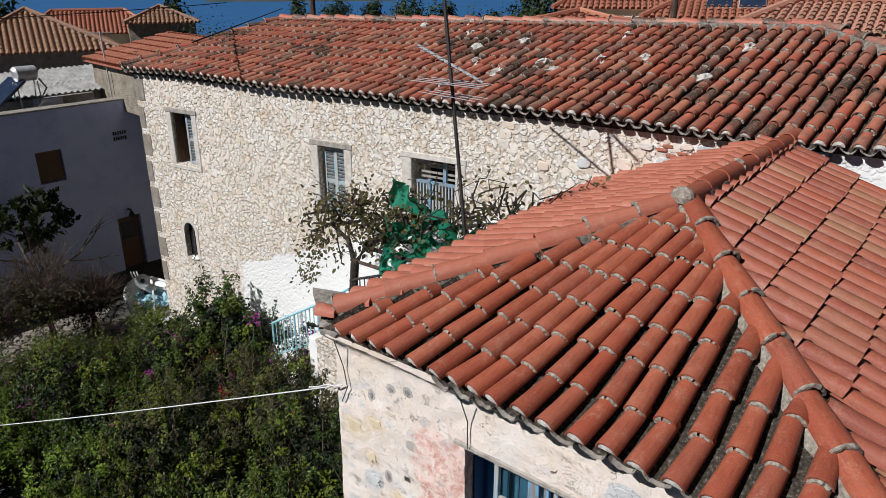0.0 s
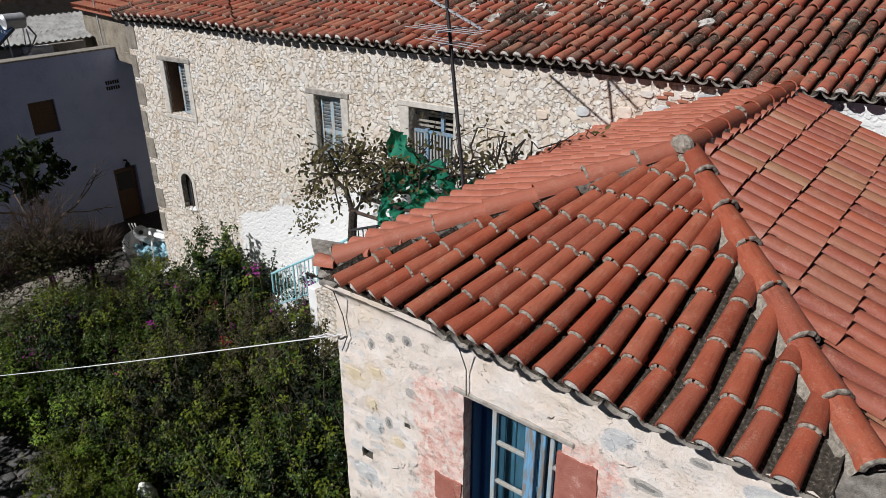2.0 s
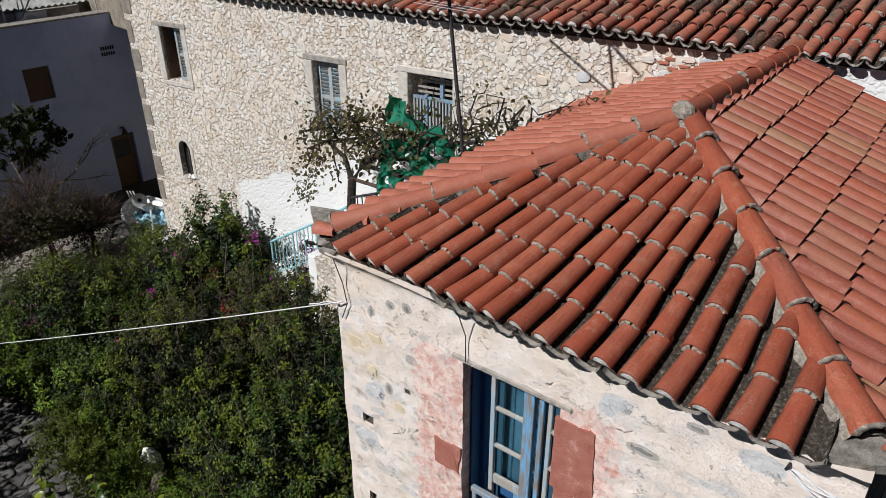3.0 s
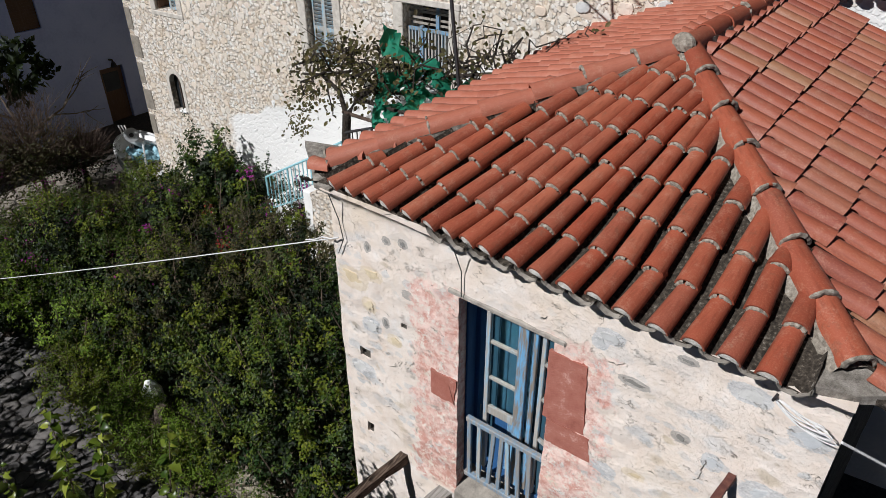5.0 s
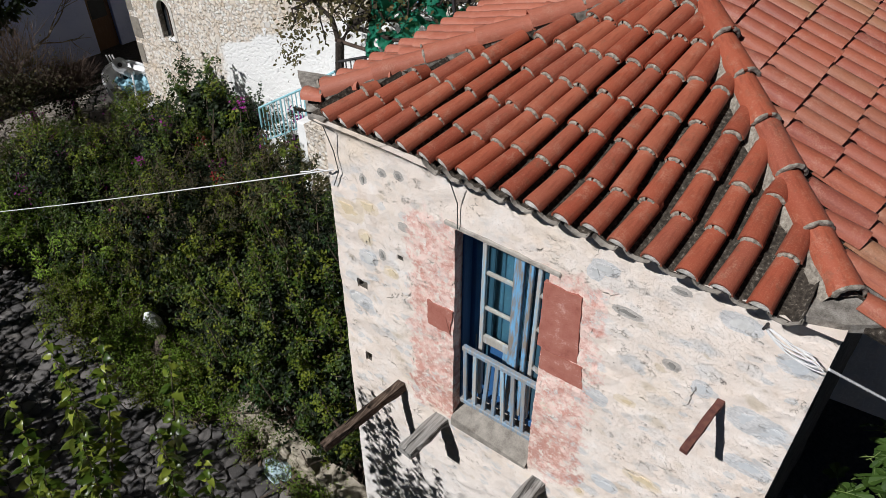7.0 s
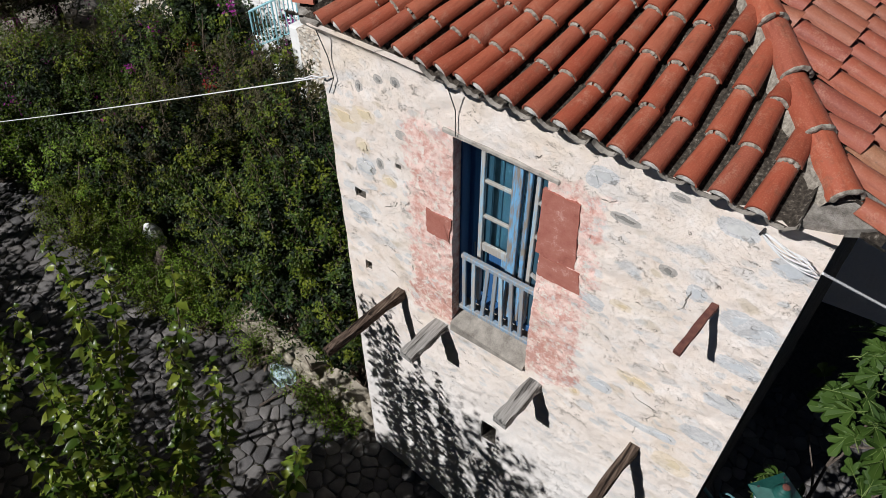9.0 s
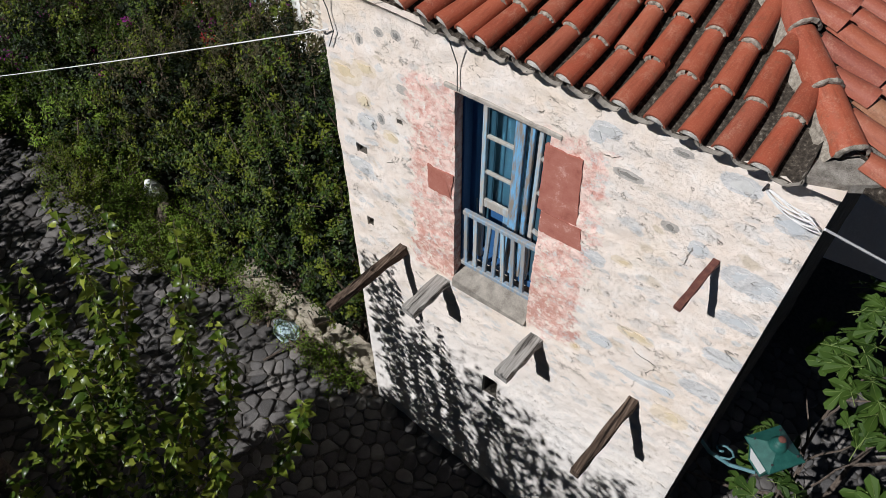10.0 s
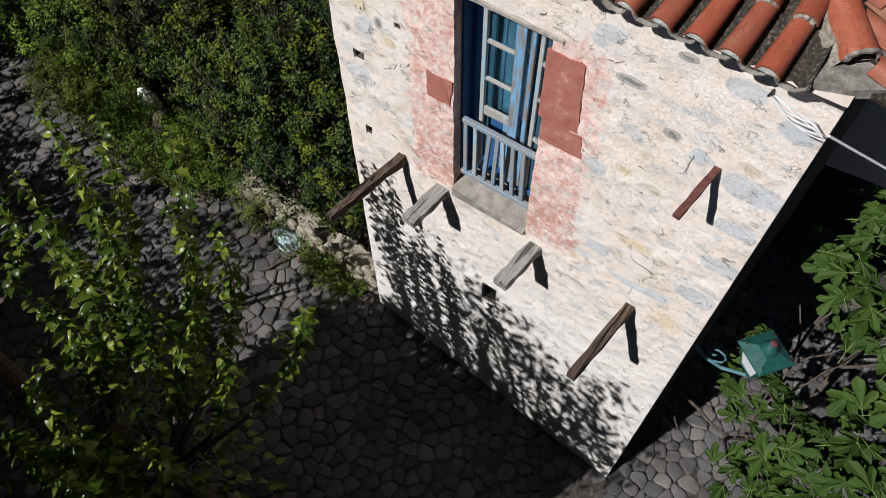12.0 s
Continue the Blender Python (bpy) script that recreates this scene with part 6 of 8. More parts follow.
for k, (x, y, r, top) in enumerate(((-5.7, -0.35, 0.5, 2.15), (-5.0, -0.55, 0.45, 1.95), (-4.3, -0.40, 0.5, 1.85), (-3.7, -0.15, 0.4, 1.75), (-6.4, -0.5, 0.6, 2.6))):
    shrub((x, y), (r, r * 0.7), top, 900, 0.05, LEAF_WEED if k % 2 else LEAF_YELLOW, "bright green weeds and grass sprawling over the lane", 150 + k, name="weed_clump", second=LEAF_YELLOW, group="lane weeds")
for k, (x, y) in enumerate(((-0.5, -0.12), (-1.1, -0.16), (-1.4, -0.14), (-2.5, -0.2))):
    shrub((x, y), (0.28, 0.12), ground_z(x, y) + 0.16, 260, 0.04, LEAF_WEED, "bright green weeds at the wall's foot", 160 + k, name="weed_clump", second=LEAF_YELLOW, group="lane weeds")
for k, (x, y, r, top) in enumerate(((-5.95, 0.0, 0.5, 2.3), (-5.45, -0.1, 0.45, 2.15), (-4.95, -0.3, 0.45, 1.95), (-4.45, 0.2, 0.4, 1.95), (-4.1, -0.2, 0.4, 1.75), (-6.5, 0.1, 0.5, 2.6))):
    shrub((x, y), (r, r * 0.7), top, 1500, 0.045, LEAF_WEED, "fresh green weeds growing out from under the shrubs", 170 + k, name="weed_clump", second=LEAF_WEED if k % 2 else LEAF_YELLOW, group="lane weeds")
shrub((-6.7, -0.15), (0.7, 0.5), 2.6, 2200, 0.07, LEAF_YELLOW, "yellow-green sprawling shrub over the lane", 138, second=LEAF_BUSH)


def grow(mb, p, way, length, r, depth, npr, tips, split=3, droop=0.0):
    """Limbs that fork and thin; the ends are gathered in tips."""
    p, way = Vector(p), Vector(way).normalized()
    pts = [p]
    d = way.copy()
    for i in range(4):
        d = (d + Vector(npr.normal(0, 0.16, 3).tolist()) + Vector((0, 0, -droop))).normalized()
        pts.append(pts[-1] + d * length / 4)
    mb.tube(pts, [r * (1 - 0.12 * i) for i in range(5)], 7 if r > 0.03 else 5)
    if depth == 0:
        tips += pts[2:]
        return
    for k in range(split):
        nd = (d + Vector(npr.normal(0, 0.55, 3).tolist())).normalized()
        grow(mb, pts[-1 - (k % 2)], nd, length * npr.uniform(0.55, 0.8), r * 0.55, depth - 1, npr, tips, split, droop)


# bare bushy tree by the path
npr = np.random.default_rng(7)
def twiggy_bush(at, top, r, seed, leaf, count, flowers, label):
    """A broom of thin dry twigs fanning from the ground, thinly leaved low down."""
    npr = np.random.default_rng(seed)
    g = ground_z(*at)
    h = top - g
    ob = thing("bushy_tree", label, "tree", (*at, g))
    trunk = Mesh().tube([(0, 0, -0.1), (0.03, 0.02, 0.4), (0, 0, 0.8)], [0.09, 0.075, 0.06], 8)
    part("trunk", trunk, BARK, ob, "short grey trunk")
    tw, ends = Mesh(), []
    for k in range(46):
        d = npr.normal(0, 1, 3)
        d[2] = abs(d[2]) * 0.9 + 0.35
        d /= np.linalg.norm(d)
        e = np.array((0, 0, 0.7)) + d * np.array((r, r, h - 0.9)) * npr.uniform(0.65, 0.95)
        mid = np.array((0, 0, 0.7)) * 0.5 + e * 0.5 + npr.normal(0, 0.12, 3)
        tw.tube([(0, 0, 0.7), mid, e], [0.018, 0.012, 0.007], 4)
        for q in range(13):
            f = npr.uniform(0.35, 1.0)
            p = mid + (e - mid) * (2 * f - 1) if f > 0.5 else np.array((0, 0, 0.7)) + (mid - np.array((0, 0, 0.7))) * 2 * f
            w = d * npr.uniform(0.15, 0.4) + npr.normal(0, 0.16, 3) + np.array((0, 0, 0.15))
            m_ = p + w * 0.5 + npr.normal(0, 0.03, 3)
            tw.tube([p, m_, p + w], [0.006, 0.005, 0.002], 3)
            ends.append(p + w)
            for _ in range(2):
                tw.tube([m_, m_ + w * 0.5 + npr.normal(0, 0.1, 3)], [0.004, 0.002], 3)
    part("branchwork", tw, TWIG_DRY, ob, "tangle of dry brown twigs", kind="stuff")
    ends = np.array(ends)
    low = ends[ends[:, 2] < h * 0.72]
    lf = Mesh()
    pts = low[npr.integers(0, len(low), count)] * np.array((1.05, 1.05, 0.85)) + npr.normal(0, 0.11, (count, 3))
    leaves(lf, pts, np.tile((-0.2, -0.5, 0.8), (count, 1)), 0.07, npr)
    part("foliage", lf, leaf, ob, "", kind="stuff")
    fl = Mesh()
    pts = low[npr.integers(0, len(low), 9)][npr.integers(0, 9, flowers)] * np.array((1.08, 1.08, 0.55)) + npr.normal(0, 0.06, (flowers, 3))
    leaves(fl, pts, np.tile((-0.2, -0.5, 0.8), (flowers, 1)), 0.06, npr)
    part("flower_spray", fl, PETAL, ob, "a few magenta flowers", kind="stuff")


twiggy_bush((-12.75, 2.45), 5.5, 1.0, 41, LEAF_OLIVE, 3200, 220, "bare twiggy bush with few dry leaves beside the path")
twiggy_bush((-12.7, 0.9), 5.3, 1.1, 42, LEAF_OLIVE, 3200, 220, "half-bare twiggy bush with small green leaves")
twiggy_bush((-12.5, 3.35), 4.0, 0.55, 44, LEAF_NEAR_BLACK, 1400, 60, "small dry bush beside the boat")
def loquat():
    npr = np.random.default_rng(43)
    x, y = -14.3, 3.0
    g = ground_z(x, y)
    ob = thing("loquat_tree", "small loquat tree with long dark leaves by the white house", "tree", (x, y, g))
    tr, lf, tips = Mesh(), Mesh(), []
    grow(tr, (0, 0, 0), (0, 0, 1), 1.6, 0.07, 3, npr, tips, 3)
    part("trunk", tr, BARK, ob)
    for k in range(46):
        d = npr.normal(0, 1, 3)
        d /= np.linalg.norm(d)
        c = np.array((0, 0.1, 2.75)) + d * np.array((0.9, 1.0, 0.75)) * npr.uniform(0.5, 1.0)
        a = npr.uniform(0, 6.28, 16)
        pts = np.tile(c, (16, 1)) + npr.normal(0, 0.05, (16, 3))
        leaves(lf, pts, np.stack([np.cos(a), np.sin(a), np.full(16, 0.5)], 1), 0.2, npr, "oval", 0.5)
    part("foliage", lf, LEAF_NEAR_BLACK, ob, "long dark leathery leaves in rosettes", kind="stuff")
loquat()

# mulberries over the lane: upright leafy shoots from pollarded heads
def heart_leaf(mb, p, out, size, npr):
    """A pointed heart-shaped leaf, folded on its midrib and drooping at the tip."""
    y = Vector(out).normalized()
    z = (Vector((0, 0, 1)) + Vector(npr.normal(0, 0.6, 3).tolist()))
    x = y.cross(z).normalized()
    z = x.cross(y)
    s = size * npr.uniform(0.6, 1.25)
    w, d = npr.uniform(0.85, 1.1), npr.uniform(0.1, 0.45)
    pts = []
    for u, t, up in ((0, -0.35, 0), (0, 0, 0), (0, 0.35, 0.02), (0, 0.7, -0.05), (0, 1.05, -0.2), (0.30, -0.08, 0.08), (0.40, 0.2, 0.12), (0.33, 0.5, 0.09), (0.15, 0.8, -0.02), (-0.30, -0.08, 0.08), (-0.40, 0.2, 0.12), (-0.33, 0.5, 0.09), (-0.15, 0.8, -0.02)):
        pts.append(p + s * (u * w * x + (t + 0.35) * y + (up - d * max(0, t) ** 1.6) * z))
    mb.add(pts, [(1, 5, 6, 2), (2, 6, 7, 3), (3, 7, 8, 4), (1, 2, 10, 9), (2, 3, 11, 10), (3, 4, 12, 11)])
    mb.tube([pts[0], pts[1]], 0.0025, 3)


def mulberry(head, tips, seed, under, label="mulberry tree with long leafy upright shoots"):
    npr = np.random.default_rng(seed)
    head = Vector(head)
    g = ground_z(head.x, head.y)
    ob = thing("mulberry_tree", label, "tree", (head.x, head.y, g))
    o = Vector((head.x, head.y, g))
    h = head.z - g
    trunk, lf, twig = Mesh(), Mesh(), Mesh()
    trunk.tube([(0, 0, -0.1), (0.06, 0.03, h * 0.35), (-0.03, 0.05, h * 0.7), (0, 0, h)], [0.17, 0.14, 0.13, 0.12], 10)
    for k, tip in enumerate(tips):
        t = Vector(tip) - o
        top = Vector((0, 0, h))
        e = top + Vector(((t.x) * 0.55, (t.y) * 0.55, 0.25 * (t.z - h)))
        part("limb", Mesh().tube([top - Vector((0, 0, 0.2)), top.lerp(e, 0.5) - Vector((0, 0, 0.05)), e], [0.06, 0.042, 0.028], 7), BARK, ob)
        bow = Vector((t.x * 0.12 + npr.normal(0, 0.05), t.y * 0.12 + npr.normal(0, 0.05), 0))
        path = [e.lerp(t, f) + bow * math.sin(math.pi * f) for f in (0, 0.2, 0.4, 0.6, 0.8, 1)]
        part("shoot", Mesh().tube(path, [0.017, 0.014, 0.011, 0.009, 0.006, 0.003], 5), TWIG, ob)
        long = (t - e).length
        count = int(long * 36)
        for q in range(count):
            f = 0.06 + 0.94 * q / count
            i = min(4, int(f * 5))
            p = path[i].lerp(path[i + 1], f * 5 - i)
            a = q * 2.4 + npr.uniform(-0.4, 0.4)
            heart_leaf(lf, p, (math.cos(a), math.sin(a), npr.uniform(-0.35, 0.25) + 0.5 * max(0, f - 0.8)), 0.104 * (1.0 - 0.4 * max(0, f - 0.75) / 0.25), npr)
        for s_ in range(1):
            f = npr.uniform(0.1, 0.7)
            i = min(4, int(f * 5))
            p = path[i].lerp(path[i + 1], f * 5 - i)
            a = npr.uniform(0, 6.28)
            q1 = p + Vector((0.3 * math.cos(a), 0.3 * math.sin(a), npr.uniform(0.1, 0.4)))
            twig.tube([p, q1], [0.006, 0.002], 4)
            for q in range(9):
                heart_leaf(lf, p.lerp(q1, q / 8), (math.cos(a + q * 2.4), math.sin(a + q * 2.4), 0), 0.09, npr)
    part("trunk", trunk, BARK, ob, "knotty grey trunk")
    part("twigs", twig, TWIG, ob, "", kind="stuff")
    for _ in range(under):
        d = Vector(npr.normal(0, 1, 3).tolist()).normalized()
        p = Vector((0, 0, h - 0.1)) + Vector((d.x * 1.3, d.y * 1.0, d.z * 0.6)) * npr.uniform(0.5, 1.05)
        heart_leaf(lf, p, (d.x, d.y, -0.2), 0.12, npr)
    part("foliage", lf, LEAF_MUL, ob, "glossy pointed green leaves", True, kind="stuff")


mulberry((-0.55, -3.95, 3.3), [(-0.34, -3.15, 6.36), (-0.18, -2.8, 6.27), (-0.14, -3.6, 6.12), (-0.16, -3.14, 6.18), (-0.64, -3.0, 6.7), (-0.5, -2.6, 6.64), (-0.51, -2.25, 6.78), (-0.78, -2.53, 6.98)], 5, 260)
mulberry((0.35, -3.9, 3.1), [(0.42, -3.05, 5.73), (0.1, -2.34, 6.14), (0.44, -2.2, 5.92), (1.36, -2.15, 5.36), (0.73, -4.47, 5.5), (1.05, -3.84, 5.28), (0.44, -4.4, 5.68), (0.64, -4.18, 5.52), (0.47, -2.58, 5.79), (1.05, -2.9, 5.35), (-0.14, -1.91, 6.52), (0.22, -4.06, 5.75), (0.97, -4.4, 5.65), (0.44, -4.42, 5.9), (-0.15, -3.5, 5.9), (0.4, -3.1, 6.0)], 6, 320)
# The next three stand out of view, added to shade the lane.
mulberry((-2.9, -4.3, 3.2), [(-2.2, -3.4, 5.7), (-3.2, -3.3, 5.8), (-1.7, -3.1, 6.1)], 7, 8)
mulberry((-6.2, -4.3, 3.4), [(-5.6, -3.4, 5.9), (-6.0, -3.0, 6.2), (-6.6, -3.3, 6.0), (-7.0, -3.9, 5.8), (-5.2, -3.9, 5.6), (-6.3, -2.9, 6.0), (-4.9, -3.2, 5.7), (-7.4, -3.3, 5.9)], 8, 420)
mulberry((-9.4, -4.2, 3.6), [(-8.8, -3.4, 5.9), (-9.2, -3.0, 6.1), (-9.8, -3.3, 6.0), (-10.2, -3.9, 5.8), (-8.4, -3.9, 5.6), (-8.0, -3.3, 5.8)], 9, 420)


def dapple_tree(x, y, crowns, seed):
    """Unseen tree added beside the lane; its crown dapples the facade and cobbles."""
    npr = np.random.default_rng(seed)
    g = ground_z(x, y)
    ob = thing("mulberry_tree", "unseen leafy mulberry added to shade the cobbled lane", "tree", (x, y, g))
    trunk, lf = Mesh(), Mesh()
    trunk.tube([(0, 0, -0.1), (0.05, 0, 1.4), (0.0, 0.05, 2.9)], [0.16, 0.13, 0.1], 10)
    part("trunk", trunk, BARK, ob)
    for cx, cy, cz, rx, rz, n in crowns:
        c = Vector((cx - x, cy - y, cz - g))
        part("limb", Mesh().tube([(0, 0.05, 2.8), (c.x * 0.5, c.y * 0.5, (2.8 + c.z) / 2), c], [0.07, 0.05, 0.02], 7), BARK, ob)
        p, nn = crown_points(c, (rx, 0.5, rz), n, npr, 60, 0.17, False)
        leaves(lf, p, nn, 0.12, npr, "broad")
    part("foliage", lf, LEAF_MUL, ob, kind="stuff")


dapple_tree(1.2, -5.5, [(-0.4, -5.3, 6.0, 0.8, 0.7, 480), (0.6, -5.3, 5.6, 0.9, 0.7, 560), (1.5, -5.3, 6.2, 0.7, 0.7, 420), (1.5, -5.3, 7.0, 0.6, 0.5, 170), (0.7, -5.3, 6.9, 0.5, 0.4, 110), (2.1, -5.2, 6.6, 0.5, 0.5, 150), (2.0, -5.2, 5.5, 0.9, 0.6, 480), (0.3, -5.3, 7.9, 0.7, 0.5, 170), (-0.4, -5.3, 8.1, 0.6, 0.45, 110), (1.0, -5.3, 7.5, 0.6, 0.5, 170), (1.9, -5.3, 7.7, 0.5, 0.35, 90), (0.2, -5.3, 7.2, 0.7, 0.5, 260)], 15)
dapple_tree(-2.2, -5.5, [(-1.2, -5.4, 5.0, 0.7, 0.6, 200), (-2.0, -5.5, 5.7, 0.6, 0.7, 800), (-1.3, -5.5, 6.0, 0.8, 0.6, 900), (-4.2, -5.5, 4.6, 0.9, 0.6, 500), (-3.2, -5.5, 4.4, 0.8, 0.5, 350), (-4.9, -5.4, 5.6, 1.0, 0.9, 700)], 16)
dapple_tree(-6.6, -5.5, [(-6.2, -5.4, 4.9, 1.2, 0.8, 800), (-7.8, -5.4, 5.1, 1.1, 0.8, 800), (-9.4, -5.4, 5.7, 1.2, 1.1, 900)], 17)

# fig tree by the lantern
LEAF_FIG_OBJ = leaf_mat("fig_leaf_blade", [(0.026, 0.062, 0.010), (0.052, 0.098, 0.016), (0.085, 0.13, 0.022)], 0.6, 0.22)
def fig_leaf():
    """A deeply lobed leaf, 1 unit long, folded a little along each pale vein."""
    lobes = ((-125, 0.40), (-58, 0.72), (0, 1.0), (58, 0.72), (125, 0.40))
    out = []
    for a, r in lobes:
        for da, k in ((-30, 0.27 / r), (-24, 0.55), (-16, 0.84), (0, 1.0), (16, 0.84), (24, 0.55)):
            t = radians(a + da)
            out.append((r * k * math.sin(t) * 0.78, 0.26 + r * k * math.cos(t) * 0.74, 0.045 * (abs(da) / 17) - 0.16 * (r * k) ** 2))
    m = Mesh().add([(0, 0.06, 0)] + out, [(0, k + 1, (k + 1) % len(out) + 1) for k in range(len(out) - 1)])
    blades = len(m.f)
    for a, r in lobes:
        t = radians(a)
        m.tube([(0, 0.06, 0.006), (r * 0.45 * math.sin(t) * 0.78, 0.26 * 0.72 + r * 0.45 * math.cos(t) * 0.74, 0.008 - 0.03 * r), (r * 0.85 * math.sin(t) * 0.78, 0.26 + r * 0.85 * math.cos(t) * 0.74, 0.01 - 0.12 * r * r)], [0.010, 0.006, 0.002], 3)
    m.tube([(0, -0.35, -0.05), (0, 0.06, 0)], 0.014, 4)
    me = m.data("leaf", LEAF_FIG_OBJ, False)
    me.materials.append(LEAF_VEIN)
    me.polygons.foreach_set("material_index", [0] * blades + [1] * (len(m.f) - blades))
    return me


def fig():
    npr = np.random.default_rng(21)
    x, y = 6.3, 2.2
    g = ground_z(x, y)
    ob = thing("fig_tree", "fig tree with broad lobed green leaves beside the lane", "tree", (x, y, g))
    trunk, tips = Mesh(), []
    for k in range(6):
        a = k * 1.05
        grow(trunk, (0, 0, 0.0), (0.75 * math.cos(a), 0.75 * math.sin(a) - 0.15, 1.1), 2.0, 0.055, 2, npr, tips, 3)
    part("trunk", trunk, BARK, ob, "pale grey fig branches")
    me = fig_leaf()
    n = 0
    # clumps of leaves, as places over the ground and radii
    cents = [(5.15, 1.6, 5.1, 0.3), (5.2, 1.9, 5.45, 0.35), (5.5, 1.6, 5.5, 0.4), (5.3, 1.3, 5.0, 0.4), (5.0, 1.25, 3.4, 0.25), (5.6, 1.1, 5.3, 0.45), (5.75, 0.7, 5.2, 0.4), (5.95, 0.5, 5.0, 0.45), (6.2, 0.3, 4.9, 0.45), (5.75, 0.1, 3.9, 0.4), (6.0, -0.1, 4.3, 0.45), (6.3, -0.2, 4.6, 0.5), (5.6, -0.1, 3.2, 0.45), (5.9, -0.3, 3.4, 0.45), (6.3, -0.4, 3.8, 0.5), (5.35, 0.9, 3.0, 0.4), (6.3, 0.6, 3.6, 0.6)]
    cents = [(a - x, b - y, c - g, r) for a, b, c, r in cents]
    for cx, cy, cz, r in cents:
        for _ in range(20):
            d = Vector(npr.normal(0, 1, 3).tolist()).normalized()
            d.z = abs(d.z)
            p = Vector((cx, cy, cz - 0.25)) + d * r * npr.uniform(0.6, 1.05)
            lf = new("leaf", me)
            lf.parent = ob
            q = (d * 0.8 + Vector((npr.normal(0, 0.45), npr.normal(0, 0.45), 0.8))).to_track_quat("Z", "Y").to_matrix().to_4x4()
            s = 0.27 * npr.uniform(0.6, 1.25)
            lf.matrix_basis = Matrix.Translation(p) @ q @ pose(0, 0, 0, 0, 0, npr.uniform(0, 360)) @ Matrix.Diagonal((s, s, s, 1))
fig()

# vine over the terrace
def vine():
    npr = np.random.default_rng(31)
    ob = thing("grape_vine", "old grape vine with drying leaves over a pergola", "vine", (-3.9, 4.0, 5.15))
    tr = Mesh()
    tr.tube([(0, 0, 0), (0.05, 0, 0.7), (0.12, 0, 1.25), (0.35, 0.05, 1.6), (0.7, 0.05, 1.85), (1.1, 0, 2.05)], [0.085, 0.075, 0.075, 0.06, 0.05, 0.035], 9)
    tr.tube([(0.12, 0, 1.25), (-0.1, 0.1, 1.6), (-0.5, 0.1, 1.8), (-0.9, 0.05, 1.75)], [0.05, 0.04, 0.03, 0.02], 7)
    tips = []
    for x in np.arange(-0.8, 4.2, 0.16):
        z = 2.05 + 0.2 * x
        for k in range(4):
            p = (x, npr.normal(0, 0.35), z + npr.normal(0, 0.12))
            pts = [p]
            for i in range(4):
                pts.append(tuple(np.array(pts[-1]) + npr.normal(0, 0.14, 3) + np.array((0.03, 0, 0.0))))
            tr.tube(pts, [0.018, 0.014, 0.011, 0.008, 0.004], 5)
            tips += pts[1:]
    tr.tube([(0.35, 0.05, 1.6), (0.9, -0.25, 1.75), (1.6, -0.35, 1.8), (2.4, -0.4, 1.95)], [0.045, 0.035, 0.03, 0.02], 7)
    tr.tube([(1.1, 0, 2.05), (2.0, 0.05, 2.3), (3.0, 0.1, 2.55), (4.2, 0.1, 2.95)], [0.035, 0.03, 0.025, 0.015], 7)
    part("trunk", tr, VINE_BARK, ob, "twisted dark vine wood")
    pts = np.array(tips)
    w = np.clip(1.5 - np.abs(pts[:, 0] - 0.2) * 0.5, 0.35, 1.5)
    sel = pts[npr.choice(len(pts), 1700, p=w / w.sum())] + npr.normal(0, 0.10, (1700, 3)) - np.array((0, 0, 0.03))
    mb = Mesh()
    leaves(mb, sel, np.tile((0, -0.5, 0.8), (1700, 1)), 0.085, npr, "broad")
    for cx, cz in ((-1.1, 0.75), (-0.95, 1.2), (-0.7, 1.5)):
        p = np.array((cx, 0, cz)) + npr.normal(0, 0.12, (90, 3))
        leaves(mb, p, np.tile((0, -0.6, 0.6), (90, 1)), 0.07, npr, "broad")
    part("foliage", mb, LEAF_DRY, ob, "brown and olive drying leaves", kind="stuff")
    perg = thing("pergola", "rough wooden pergola poles under a vine", "pergola", (-3.9, 4.0, 5.15))
    part("pole", Mesh().tube([(0.5, 0.05, 1.75), (3.9, 0.1, 2.35)], 0.03, 7), WOOD_DARK, perg)
    part("pole", Mesh().tube([(0.3, -0.25, 1.45), (2.9, -0.5, 1.6)], 0.03, 7), WOOD_DARK, perg)
    part("post", Mesh().tube([(1.6, -0.3, 0.0), (1.6, -0.3, 1.65)], 0.035, 7), WOOD_DARK, perg)
    part("post", Mesh().tube([(3.3, 0.1, 0.0), (3.3, 0.1, 2.3)], 0.035, 7), WOOD_DARK, perg)
    net = Mesh()
    nx, nz = 64, 36
    for i in range(nx + 1):
        for j in range(nz + 1):
            u, w_ = i / nx, j / nz
            x = 1.05 + 2.0 * u
            top = 2.95 - 0.75 * u ** 0.6 + fuzz((u * 7, 0, 2), 1, 0.3)
            foot = 1.45 + 0.75 * u + fuzz((u * 8, 0, 7), 1, 0.25)
            z = foot + (top - foot) * w_
            fold = fuzz((u * 7, w_ * 4, 8), 1, 0.22) + abs(fuzz((u * 13 + w_ * 5, w_ * 6, 3), 1, 0.22)) + fuzz((u * 30, w_ * 20, 8), 1, 0.05)
            net.v.append((x + fuzz((u * 6, w_ * 5, 1), 1, 0.16), -0.4 + 0.35 * w_ + fold, z + fuzz((u * 6, w_ * 6, 5), 1, 0.12)))
    net.f = [(i * (nz + 1) + j, (i + 1) * (nz + 1) + j, (i + 1) * (nz + 1) + j + 1, i * (nz + 1) + j + 1) for i in range(nx) for j in range(nz) if noise.noise(Vector((i * 0.11, j * 0.14, 3))) > -0.16]
    nob = thing("shade_net", "torn green shade net draped over the pergola", "net", (-3.9, 4.0, 5.15))
    part("cloth", net, NET, nob, "", True)
vine()

